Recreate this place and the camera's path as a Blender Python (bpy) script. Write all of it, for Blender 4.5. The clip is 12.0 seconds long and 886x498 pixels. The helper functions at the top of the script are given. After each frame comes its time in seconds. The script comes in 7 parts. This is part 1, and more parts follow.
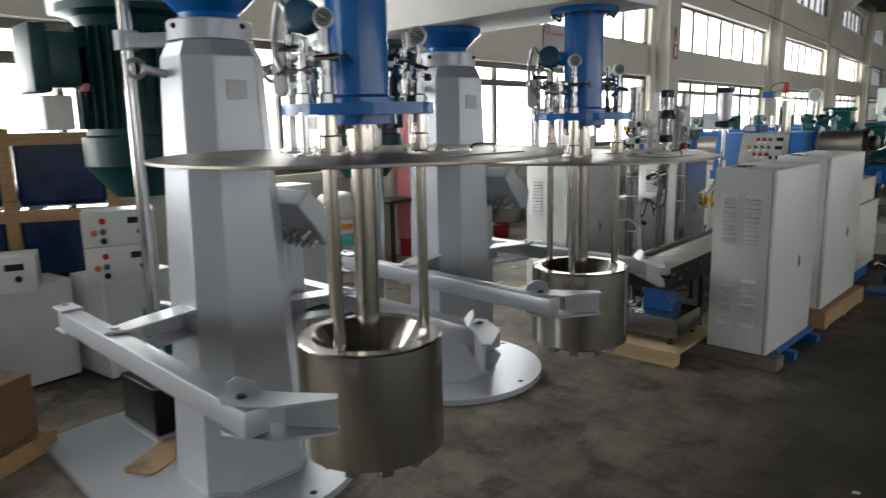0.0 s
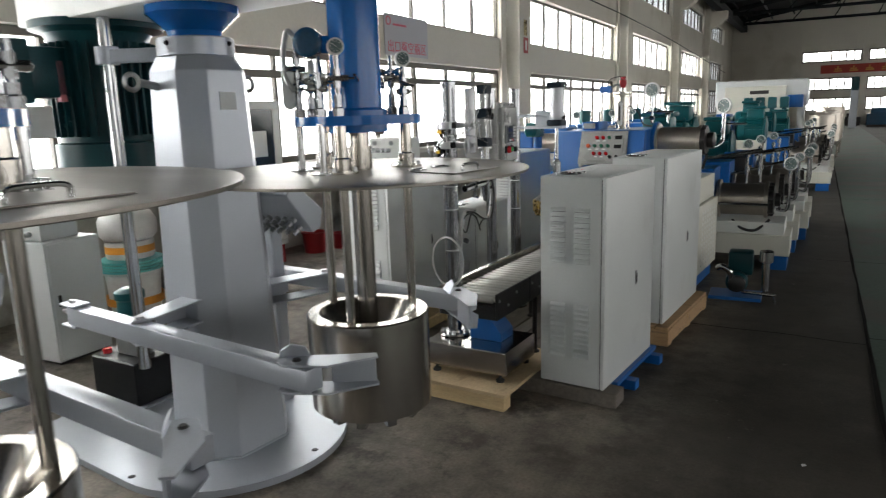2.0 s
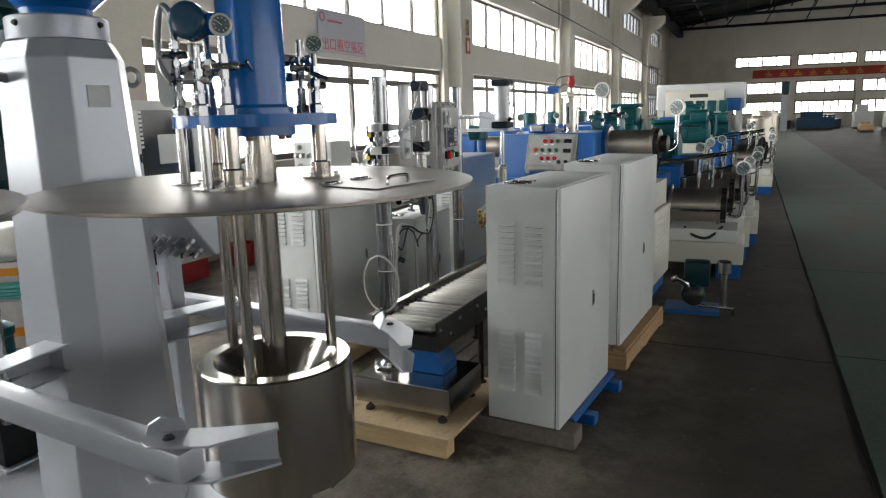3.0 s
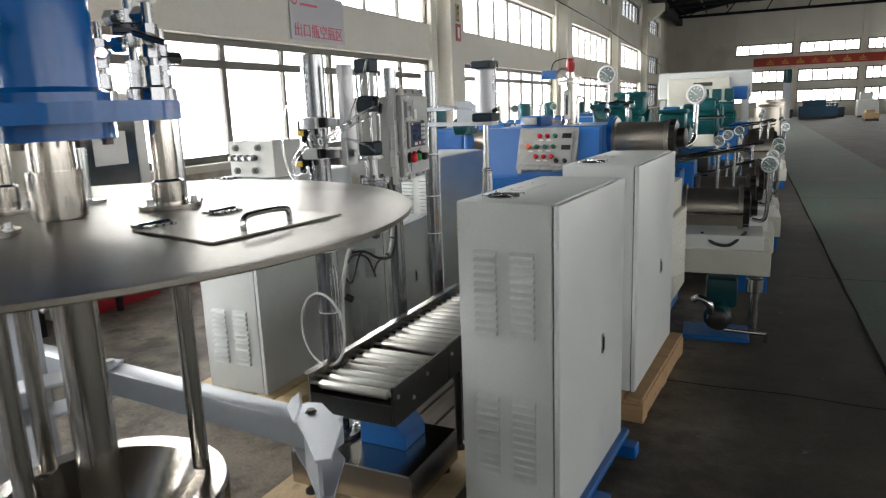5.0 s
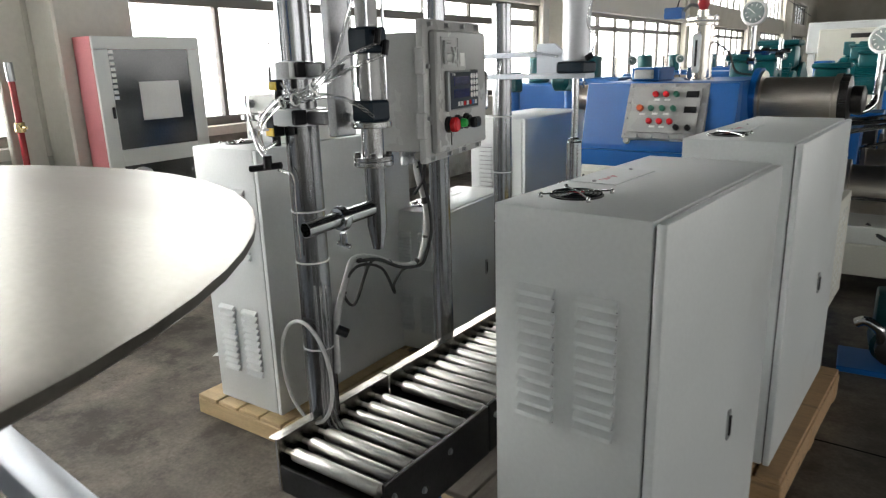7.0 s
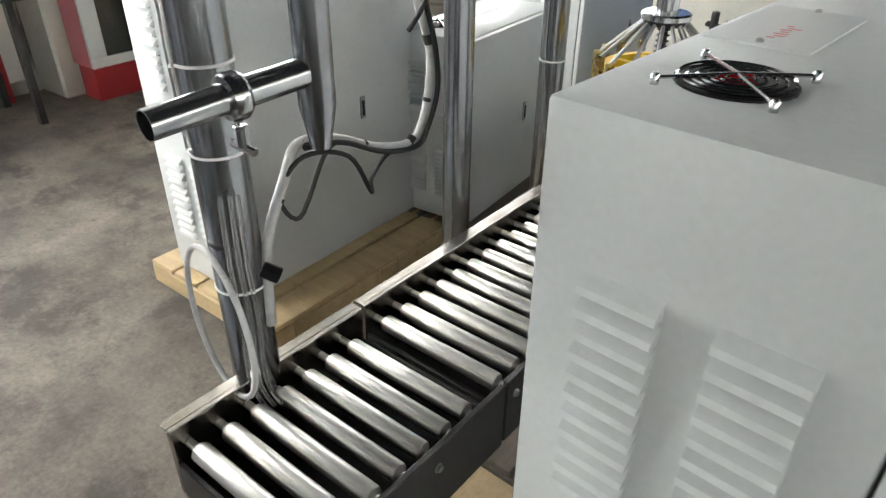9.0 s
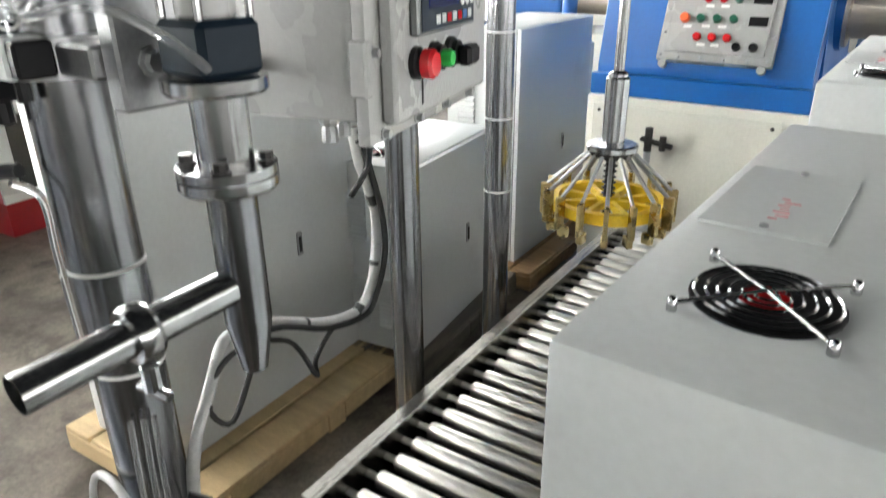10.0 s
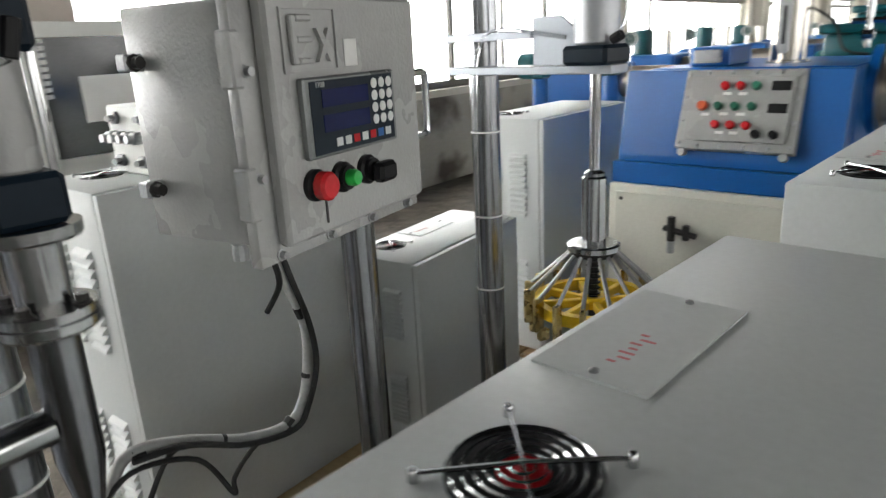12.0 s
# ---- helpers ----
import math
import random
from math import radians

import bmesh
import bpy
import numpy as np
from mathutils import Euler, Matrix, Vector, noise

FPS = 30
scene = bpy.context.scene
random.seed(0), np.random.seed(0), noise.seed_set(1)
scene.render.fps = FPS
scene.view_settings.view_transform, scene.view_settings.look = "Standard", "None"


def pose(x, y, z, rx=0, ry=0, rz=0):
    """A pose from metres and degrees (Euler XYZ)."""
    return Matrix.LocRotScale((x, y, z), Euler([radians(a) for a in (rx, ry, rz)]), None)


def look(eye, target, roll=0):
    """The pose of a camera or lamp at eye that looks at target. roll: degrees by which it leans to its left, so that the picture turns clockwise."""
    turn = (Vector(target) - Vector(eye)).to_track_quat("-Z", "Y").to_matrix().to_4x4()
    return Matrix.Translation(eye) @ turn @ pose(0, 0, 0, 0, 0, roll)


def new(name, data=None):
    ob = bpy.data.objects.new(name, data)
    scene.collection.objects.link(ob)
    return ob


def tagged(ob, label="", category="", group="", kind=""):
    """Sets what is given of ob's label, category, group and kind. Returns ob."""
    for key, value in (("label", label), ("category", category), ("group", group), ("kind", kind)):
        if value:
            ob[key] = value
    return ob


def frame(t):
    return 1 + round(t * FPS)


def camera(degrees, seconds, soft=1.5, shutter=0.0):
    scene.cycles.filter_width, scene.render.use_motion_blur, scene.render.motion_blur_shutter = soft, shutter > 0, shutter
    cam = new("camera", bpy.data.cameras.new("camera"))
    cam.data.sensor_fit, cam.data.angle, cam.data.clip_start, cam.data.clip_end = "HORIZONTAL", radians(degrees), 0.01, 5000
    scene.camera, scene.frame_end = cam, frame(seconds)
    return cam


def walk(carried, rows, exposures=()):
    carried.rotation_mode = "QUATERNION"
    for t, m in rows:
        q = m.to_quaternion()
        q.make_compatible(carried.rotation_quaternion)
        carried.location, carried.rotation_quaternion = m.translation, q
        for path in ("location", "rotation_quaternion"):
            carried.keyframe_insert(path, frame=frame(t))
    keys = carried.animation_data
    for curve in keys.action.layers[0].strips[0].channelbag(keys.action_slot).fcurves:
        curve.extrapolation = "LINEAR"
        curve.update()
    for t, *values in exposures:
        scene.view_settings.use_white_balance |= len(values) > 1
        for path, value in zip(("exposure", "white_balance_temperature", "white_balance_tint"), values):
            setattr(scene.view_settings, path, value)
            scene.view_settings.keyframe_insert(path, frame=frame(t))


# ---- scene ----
cam = camera(66.2, 12.0, soft=1.2, shutter=0.4)
PATH = [
    (0, (0.982, 0.924, 1.63), (-0.397, 2.325, 1.26), -1.2),
    (0.5, (0.924, 1.178, 1.608), (-0.339, 2.689, 1.259), -1.5),
    (1, (0.806, 1.417, 1.624), (-0.332, 3.021, 1.265), -2.0),
    (1.5, (0.794, 1.662, 1.646), (-0.344, 3.266, 1.281), -2.0),
    (2, (0.816, 1.893, 1.656), (-0.286, 3.514, 1.263), -1.8),
    (2.5, (0.716, 2.116, 1.634), (-0.289, 3.801, 1.243), -1.1),
    (2.7, (0.65, 2.222, 1.642), (-0.315, 3.931, 1.256), -1.6),
    (4.3, (0.47, 2.91, 1.633), (-0.525, 4.592, 1.206), -1.6),
    (4.5, (0.437, 2.992, 1.616), (-0.544, 4.678, 1.171), -1.4),
    (5, (0.275, 3.228, 1.625), (-0.687, 4.933, 1.214), -2.2),
    (5.5, (0.181, 3.481, 1.615), (-0.844, 5.135, 1.155), -3.6),
    (6, (0.19, 3.777, 1.618), (-0.945, 5.359, 1.161), -2.7),
    (6.5, (0.139, 3.97, 1.594), (-1.028, 5.511, 1.078), -3.1),
    (7, (-0.035, 4.151, 1.587), (-1.251, 5.649, 1.06), -1.7),
    (7.5, (-0.172, 4.324, 1.586), (-1.396, 5.784, 0.977), -3.2),
    (7.7, (-0.207, 4.405, 1.576), (-1.484, 5.822, 0.971), -3.9),
    (9.3, (-0.588, 4.88, 1.499), (-1.706, 6.139, 0.418), 1.1),
    (9.5, (-0.632, 4.914, 1.512), (-1.729, 6.237, 0.489), 0.6),
    (10, (-0.663, 4.952, 1.557), (-1.754, 6.427, 0.761), -0.6),
    (10.5, (-0.637, 4.928, 1.603), (-1.788, 6.445, 0.992), -2.0),
    (11, (-0.612, 4.914, 1.628), (-1.738, 6.481, 1.103), -2.9),
    (11.5, (-0.601, 4.968, 1.623), (-1.692, 6.555, 1.086), -3.1),
    (12, (-0.481, 5.155, 1.603), (-1.801, 6.542, 1.022), -3.1),
]
EXPOSURES = [(0.0, -0.52), (0.5, -0.4), (1.0, -0.4), (2.7, -0.25), (4.5, 0.0), (5.5, 0.02), (6.5, -0.06), (7.0, -0.13), (7.7, -0.1), (9.5, 0.93), (10.0, 0.85), (10.5, 0.6), (10.9, 0.14), (11.5, 0.12), (12.0, -0.1)]
walk(cam, [(t, look(eye, target, roll)) for t, eye, target, roll in PATH], EXPOSURES)

# ---- light: overcast daylight through the hall's window rows, and a south fill ----
world = bpy.data.worlds.new("sky")
scene.world = world
world.use_nodes = True
sky = world.node_tree.nodes.new("ShaderNodeTexSky")
sky.sky_type, sky.sun_disc = "NISHITA", False
sky.sun_elevation, sky.sun_rotation = radians(48), radians(250)
world.node_tree.links.new(sky.outputs[0], world.node_tree.nodes["Background"].inputs[0])
world.node_tree.nodes["Background"].inputs[1].default_value = 0.12
sun = new("sun", bpy.data.lights.new("sun", "SUN"))
sun.data.energy, sun.data.angle, sun.data.color = 0.8, radians(14), (1.0, 0.96, 0.9)
sun.matrix_world = look((0, 0, 0), (0.64, 0.2, -0.74))

HALL = 5.3                       # the hall's long axis leans from the world's y, degrees
H = pose(0, 0, 0, 0, 0, HALL)
U0, U1, V0, V1 = -4.95, 15.0, -12.0, 57.0
ROOF = 7.0
BAYS = [(-11.2, -3.0), (-2.3, 6.75), (7.45, 15.5), (16.25, 24.75), (25.45, 33.9), (34.6, 43.1), (43.8, 52.2)]
LOW, MID, TOP = (1.08, 2.5), (3.13, 4.2), (5.45, 6.45)
DAY = (1.0, 0.985, 0.955)


def window_light(name, u, v, z, wv, wz, power, facing):
    la = bpy.data.lights.new(name, "AREA")
    la.shape, la.size, la.size_y, la.energy, la.color = "RECTANGLE", wv, wz, power, DAY
    ob = new(name, la)
    ob.matrix_world = H @ look((u, v, z), (u + facing[0], v + facing[1], z))
    return ob


POWER = 45.0                     # watts per square metre of window
for a, b in BAYS[0:6]:
    for lo, hi in (LOW, MID):
        window_light("window_light", U0 - 0.33, (a + b) / 2, (lo + hi) / 2, b - a, hi - lo, POWER * (b - a) * (hi - lo), (1, 0))
for a, b in BAYS[0:5]:
    window_light("window_light", U1 + 0.33, (a + b) / 2, 2.6, b - a, 3.0, 0.22 * POWER * (b - a) * 3.0, (-1, 0))
# unseen south lamp added to brighten faces turned that way; no window known there
window_light("window_light", 5.0, V0 - 0.33, 2.75, 16.0, 3.3, 0.022 * POWER * 52.8, (0, 1))
window_light("window_light", 6.0, V1 + 0.4, 3.0, 14.0, 4.0, POWER * 28, (0, -1))


# ---- materials ----
def material(name, color, rough=0.5, metal=0.0, vary=0.12, scale=6.0, fine=90.0, bump=0.0, bump_scale=200.0, stain=None, stain_at=0.62, stain_scale=1.6,
             stretch=(1, 1, 1), rough_vary=0.12, coat=0.0, ior=1.5):
    """A painted or plain surface: broad tone, fine grain, worn patches and relief in object space."""
    m = bpy.data.materials.new(name)
    m.use_nodes = True
    nt = m.node_tree
    N, L = nt.nodes, nt.links
    b = N["Principled BSDF"]
    b.inputs["Metallic"].default_value, b.inputs["IOR"].default_value = metal, ior
    b.inputs["Coat Weight"].default_value = coat
    tc, mp = N.new("ShaderNodeTexCoord"), N.new("ShaderNodeMapping")
    mp.inputs["Scale"].default_value = stretch
    L.new(tc.outputs["Object"], mp.inputs[0])

    def tex(s, detail=4.0):
        n = N.new("ShaderNodeTexNoise")
        n.inputs["Scale"].default_value, n.inputs["Detail"].default_value = s, detail
        L.new(mp.outputs[0], n.inputs["Vector"])
        return n
    big, small = tex(scale), tex(fine, 2.0)
    mix = N.new("ShaderNodeMath")
    mix.operation = "MULTIPLY_ADD"
    mix.inputs[1].default_value = 0.45
    L.new(small.outputs[0], mix.inputs[0])
    half = N.new("ShaderNodeMath")
    half.operation = "MULTIPLY"
    half.inputs[1].default_value = 0.55
    L.new(big.outputs[0], half.inputs[0])
    L.new(half.outputs[0], mix.inputs[2])
    ramp = N.new("ShaderNodeValToRGB")
    lo, hi = [c * (1 - vary) for c in color], [min(1.0, c * (1 + vary)) for c in color]
    ramp.color_ramp.elements[0].position, ramp.color_ramp.elements[1].position = 0.33, 0.67
    ramp.color_ramp.elements[0].color, ramp.color_ramp.elements[1].color = (*lo, 1), (*hi, 1)
    L.new(mix.outputs[0], ramp.inputs[0])
    out = ramp.outputs[0]
    if stain:
        st = tex(stain_scale, 6.0)
        r2 = N.new("ShaderNodeValToRGB")
        r2.color_ramp.elements[0].position, r2.color_ramp.elements[1].position = stain_at - 0.1, stain_at + 0.06
        L.new(st.outputs[0], r2.inputs[0])
        mc = N.new("ShaderNodeMix")
        mc.data_type = "RGBA"
        mc.inputs["B"].default_value = (*stain, 1)
        L.new(r2.outputs[0], mc.inputs["Factor"])
        L.new(out, mc.inputs["A"])
        out = mc.outputs["Result"]
    L.new(out, b.inputs["Base Color"])
    rr = N.new("ShaderNodeMapRange")
    rr.inputs["To Min"].default_value, rr.inputs["To Max"].default_value = max(0.02, rough - rough_vary), min(1.0, rough + rough_vary)
    L.new(big.outputs[0], rr.inputs["Value"])
    L.new(rr.outputs[0], b.inputs["Roughness"])
    if bump:
        bt = tex(bump_scale, 3.0)
        bp = N.new("ShaderNodeBump")
        bp.inputs["Strength"].default_value, bp.inputs["Distance"].default_value = bump, 0.003
        L.new(bt.outputs[0], bp.inputs["Height"])
        L.new(bp.outputs[0], b.inputs["Normal"])
    return m


def clear(name, color, rough=0.02, weight=1.0, ior=1.45):
    m = bpy.data.materials.new(name)
    m.use_nodes = True
    b = m.node_tree.nodes["Principled BSDF"]
    b.inputs["Base Color"].default_value = (*color, 1)
    b.inputs["Roughness"].default_value = rough
    b.inputs["Transmission Weight"].default_value = weight
    b.inputs["IOR"].default_value = ior
    return m


CABINET = material("cabinet_paint", (0.57, 0.59, 0.585), 0.4, vary=0.05, scale=2.5, bump=0.05, bump_scale=260, stain=(0.42, 0.42, 0.40), stain_at=0.72)
SILVER = material("silver_grey_paint", (0.38, 0.405, 0.445), 0.34, metal=0.35, vary=0.05, scale=2.5, fine=160, bump=0.06, bump_scale=30, rough_vary=0.08)
EXGREY = material("cast_box_paint", (0.365, 0.366, 0.356), 0.27, vary=0.04, scale=5, bump=0.35, bump_scale=150)
BLUE = material("gloss_blue_paint", (0.004, 0.105, 0.36), 0.15, vary=0.1, scale=5, bump=0.05, bump_scale=40, ior=1.38)
BLUE2 = material("machine_blue_paint", (0.004, 0.095, 0.33), 0.34, vary=0.08, scale=3, bump=0.06, bump_scale=90, stain=(0.03, 0.14, 0.42), stain_at=0.7)
TEAL = material("motor_green_paint", (0.002, 0.04, 0.047), 0.38, vary=0.2, scale=5, bump=0.15, bump_scale=90, ior=1.35)
TEAL2 = material("motor_teal_paint", (0.003, 0.072, 0.082), 0.36, vary=0.2, scale=5, bump=0.12, bump_scale=90, ior=1.38)
STEEL = material("brushed_stainless_steel", (0.50, 0.47, 0.43), 0.2, metal=1.0, vary=0.14, scale=7, fine=300, stretch=(1, 1, 0.06), bump=0.03, bump_scale=420, rough_vary=0.09)
LIDSTEEL = material("lid_stainless_steel", (0.225, 0.208, 0.182), 0.38, metal=1.0, vary=0.12, scale=3, fine=260, stretch=(0.35, 1, 1), bump=0.12, bump_scale=9, stain=(0.17, 0.152, 0.13), stain_at=0.58, stain_scale=2.6)
BARREL = material("dull_barrel_steel", (0.5, 0.455, 0.4), 0.36, metal=1.0, vary=0.14, scale=6, fine=240, stretch=(0.1, 1, 1), rough_vary=0.08)
ALU = material("satin_aluminium", (0.47, 0.48, 0.5), 0.42, metal=0.6, vary=0.06, scale=8)
CHROME = material("polished_steel", (0.46, 0.465, 0.47), 0.18, metal=1.0, vary=0.06, scale=8, fine=120, rough_vary=0.06)
POSTSTEEL = material("ground_steel_tube", (0.27, 0.275, 0.285), 0.22, metal=1.0, vary=0.1, scale=6, fine=240, stretch=(1, 1, 0.08), rough_vary=0.07)
ROLLER = material("satin_roller_steel", (0.72, 0.70, 0.66), 0.33, metal=1.0, vary=0.1, scale=9, fine=200, stretch=(0.2, 1, 1))
GALV = material("zinc_plated_steel", (0.36, 0.365, 0.37), 0.36, metal=0.9, vary=0.15, scale=14, fine=200)
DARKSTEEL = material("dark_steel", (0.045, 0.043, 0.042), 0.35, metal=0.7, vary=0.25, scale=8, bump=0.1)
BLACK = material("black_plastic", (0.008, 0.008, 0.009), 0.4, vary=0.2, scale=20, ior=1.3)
NAVY = material("anodised_navy", (0.008, 0.016, 0.026), 0.42, metal=0.0, vary=0.12, scale=12, ior=1.25)
CREAM = material("cream_paint", (0.60, 0.59, 0.52), 0.42, vary=0.06, scale=3, stain=(0.5, 0.48, 0.42), stain_at=0.7, bump=0.05)
WHITE = material("white_paint", (0.68, 0.69, 0.66), 0.45, vary=0.05, scale=3, stain=(0.55, 0.54, 0.5), stain_at=0.68)
WOOD = material("pallet_pine", (0.36, 0.22, 0.105), 0.7, vary=0.28, scale=3, fine=45, stretch=(1, 9, 9), bump=0.35, bump_scale=60, stain=(0.2, 0.13, 0.07), stain_at=0.63, stain_scale=3)
PINE = material("pale_pine", (0.5, 0.37, 0.2), 0.65, vary=0.2, scale=3, fine=45, stretch=(1, 9, 9), bump=0.25, bump_scale=60)
PLY = material("plywood", (0.5, 0.38, 0.23), 0.65, vary=0.18, scale=3, fine=50, stretch=(2, 1, 6), bump=0.2, bump_scale=70, stain=(0.12, 0.09, 0.06), stain_at=0.72, stain_scale=5)
OLDWOOD = material("weathered_timber", (0.14, 0.12, 0.1), 0.8, vary=0.3, scale=4, fine=60, stretch=(9, 1, 9), bump=0.4, bump_scale=60)
# stained cardboard, its base colour lowered for the shade the box stands in
SHADECARD = material("shaded_stained_cardboard", (0.17, 0.085, 0.045), 0.8, vary=0.25, scale=4, bump=0.15, bump_scale=50, stain=(0.06, 0.035, 0.02), stain_at=0.56, stain_scale=4)
CARD = material("cardboard", (0.36, 0.24, 0.13), 0.8, vary=0.15, scale=4, stain=(0.14, 0.1, 0.06), stain_at=0.64, stain_scale=4)
YELLOW = material("yellow_rubber", (0.72, 0.47, 0.01), 0.4, vary=0.15, scale=12)
JUNCTION = material("junction_blue_paint", (0.012, 0.06, 0.12), 0.22, vary=0.15, scale=8, bump=0.1)
BRONZE = material("yellow_zinc", (0.42, 0.33, 0.16), 0.28, metal=0.9, vary=0.25, scale=30)
RED = material("red_paint", (0.33, 0.016, 0.02), 0.35, vary=0.15, scale=8)
PINK = material("faded_red_paint", (0.62, 0.2, 0.22), 0.5, vary=0.12, scale=3)
GREENB = material("green_button", (0.01, 0.12, 0.07), 0.3, vary=0.1)
GREENL = material("bright_green_button", (0.02, 0.4, 0.06), 0.3, vary=0.1)
REDB = material("red_button", (0.55, 0.015, 0.02), 0.22, vary=0.1)
ORANGE = material("orange_button", (0.6, 0.1, 0.03), 0.3, vary=0.1)
PAPER = material("paper", (0.72, 0.72, 0.7), 0.7, vary=0.04)
LCD = material("blue_display", (0.006, 0.012, 0.075), 0.12, vary=0.15, scale=10)
PLATE = material("grey_nameplate", (0.2, 0.21, 0.21), 0.3, metal=0.4, vary=0.1)
BAGWHITE = material("white_wrap", (0.62, 0.6, 0.58), 0.4, vary=0.12, scale=9, bump=0.5, bump_scale=30)
LIDTEAL = material("bucket_teal", (0.12, 0.48, 0.46), 0.35, vary=0.1, scale=8)
ORANGEBAND = material("orange_band", (0.7, 0.28, 0.03), 0.4, vary=0.1)
BLUECRATE = material("blue_wrapped_drum", (0.006, 0.022, 0.08), 0.16, vary=0.4, scale=7, bump=0.6, bump_scale=24)
TUBEWRAP = material("white_spiral_wrap", (0.42, 0.42, 0.41), 0.45, vary=0.15, scale=40, bump=0.3, bump_scale=90)
RUBBER = material("black_rubber", (0.015, 0.015, 0.015), 0.6, vary=0.2)
DIAL = material("dial_face", (0.10, 0.14, 0.135), 0.25, vary=0.3, scale=30)
RIM = material("dial_rim", (0.62, 0.63, 0.62), 0.3, metal=0.4, vary=0.06)
FRAME = material("window_frame_paint", (0.11, 0.1, 0.085), 0.5, vary=0.15, scale=4)
WALL = material("lime_wash", (0.60, 0.575, 0.51), 0.85, vary=0.06, scale=0.7, fine=30, bump=0.15, bump_scale=40, stain=(0.5, 0.47, 0.4), stain_at=0.64, stain_scale=0.5)
DADO = material("worn_dado", (0.42, 0.4, 0.35), 0.85, vary=0.1, scale=1.2, fine=30, bump=0.2, bump_scale=40, stain=(0.1, 0.085, 0.07), stain_at=0.6, stain_scale=1.6)
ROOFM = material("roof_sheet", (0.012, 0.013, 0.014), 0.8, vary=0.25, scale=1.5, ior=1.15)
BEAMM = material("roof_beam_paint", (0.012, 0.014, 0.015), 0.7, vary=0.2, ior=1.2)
BEAML = material("conduit_paint", (0.07, 0.07, 0.068), 0.5, vary=0.2)
BANNER = material("banner_red", (0.33, 0.03, 0.015), 0.6, vary=0.1)
BANNERY = material("banner_yellow", (0.55, 0.28, 0.05), 0.6, vary=0.1)
SIGNM = material("sign_lilac", (0.44, 0.44, 0.47), 0.35, vary=0.06, scale=2)
SIGNR = material("sign_pink_letter", (0.55, 0.09, 0.14), 0.4, vary=0.06)
GLASS = clear("window_glass", (0.95, 0.97, 0.97))
DARKGLASS = material("dark_cabinet_glass", (0.03, 0.032, 0.03), 0.12, vary=0.3, scale=4)
TUBE = clear("air_hose", (0.95, 0.96, 0.96), rough=0.08, weight=0.92, ior=1.3)

# the floor: stained screed, patchy polish, old green paint right of the aisle line
FLOOR = bpy.data.materials.new("stained_screed")
FLOOR.use_nodes = True
_n, _l = FLOOR.node_tree.nodes, FLOOR.node_tree.links
_b = _n["Principled BSDF"]
_tc = _n.new("ShaderNodeTexCoord")


def _noise(s, d=6.0, rough=0.6):
    n = _n.new("ShaderNodeTexNoise")
    n.inputs["Scale"].default_value, n.inputs["Detail"].default_value, n.inputs["Roughness"].default_value = s, d, rough
    _l.new(_tc.outputs["Object"], n.inputs["Vector"])
    return n


def _ramp(src, stops):
    r = _n.new("ShaderNodeValToRGB")
    while len(r.color_ramp.elements) < len(stops):
        r.color_ramp.elements.new(0.5)
    for e, (p, c) in zip(r.color_ramp.elements, stops):
        e.position, e.color = p, (*c, 1)
    _l.new(src, r.inputs[0])
    return r


def _mix(fac, a, b, mode="MIX"):
    m = _n.new("ShaderNodeMix")
    m.data_type, m.blend_type = "RGBA", mode
    if isinstance(fac, float):
        m.inputs["Factor"].default_value = fac
    else:
        _l.new(fac, m.inputs["Factor"])
    for k, v in (("A", a), ("B", b)):
        if isinstance(v, tuple):
            m.inputs[k].default_value = (*v, 1)
        else:
            _l.new(v, m.inputs[k])
    return m.outputs["Result"]


_base = _ramp(_noise(0.9).outputs[0], [(0.3, (0.112, 0.096, 0.079)), (0.5, (0.2, 0.174, 0.143)), (0.7, (0.3, 0.265, 0.22))])
_spots = _ramp(_noise(3.5, 8.0, 0.7).outputs[0], [(0.35, (0.55, 0.55, 0.55)), (0.55, (1, 1, 1)), (0.7, (1.25, 1.22, 1.18))])
_floor = _mix(1.0, _base.outputs[0], _spots.outputs[0], "MULTIPLY")
# floor colour darkens from the window side towards the aisle, with a ragged edge
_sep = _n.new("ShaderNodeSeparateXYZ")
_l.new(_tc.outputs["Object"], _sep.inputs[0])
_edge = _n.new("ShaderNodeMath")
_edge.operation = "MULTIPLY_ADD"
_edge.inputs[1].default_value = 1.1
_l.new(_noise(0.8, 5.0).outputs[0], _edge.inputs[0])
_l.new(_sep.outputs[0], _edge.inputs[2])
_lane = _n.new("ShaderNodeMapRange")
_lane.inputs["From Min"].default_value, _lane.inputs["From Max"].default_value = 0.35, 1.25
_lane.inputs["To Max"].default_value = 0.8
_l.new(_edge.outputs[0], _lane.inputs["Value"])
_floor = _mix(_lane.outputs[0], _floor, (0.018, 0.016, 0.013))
_grain = _ramp(_noise(60, 3.0).outputs[0], [(0.3, (0.8, 0.8, 0.8)), (0.7, (1.15, 1.15, 1.15))])
_floor = _mix(1.0, _floor, _grain.outputs[0], "MULTIPLY")
_oil = _ramp(_noise(0.55, 7.0, 0.65).outputs[0], [(0.53, (0, 0, 0)), (0.68, (0.9, 0.9, 0.9))])
_floor = _mix(_oil.outputs[0], _floor, (0.05, 0.044, 0.037))
_drip = _ramp(_noise(2.6, 9.0, 0.72).outputs[0], [(0.52, (0, 0, 0)), (0.62, (0.75, 0.75, 0.75))])
_floor = _mix(_drip.outputs[0], _floor, (0.055, 0.048, 0.04))
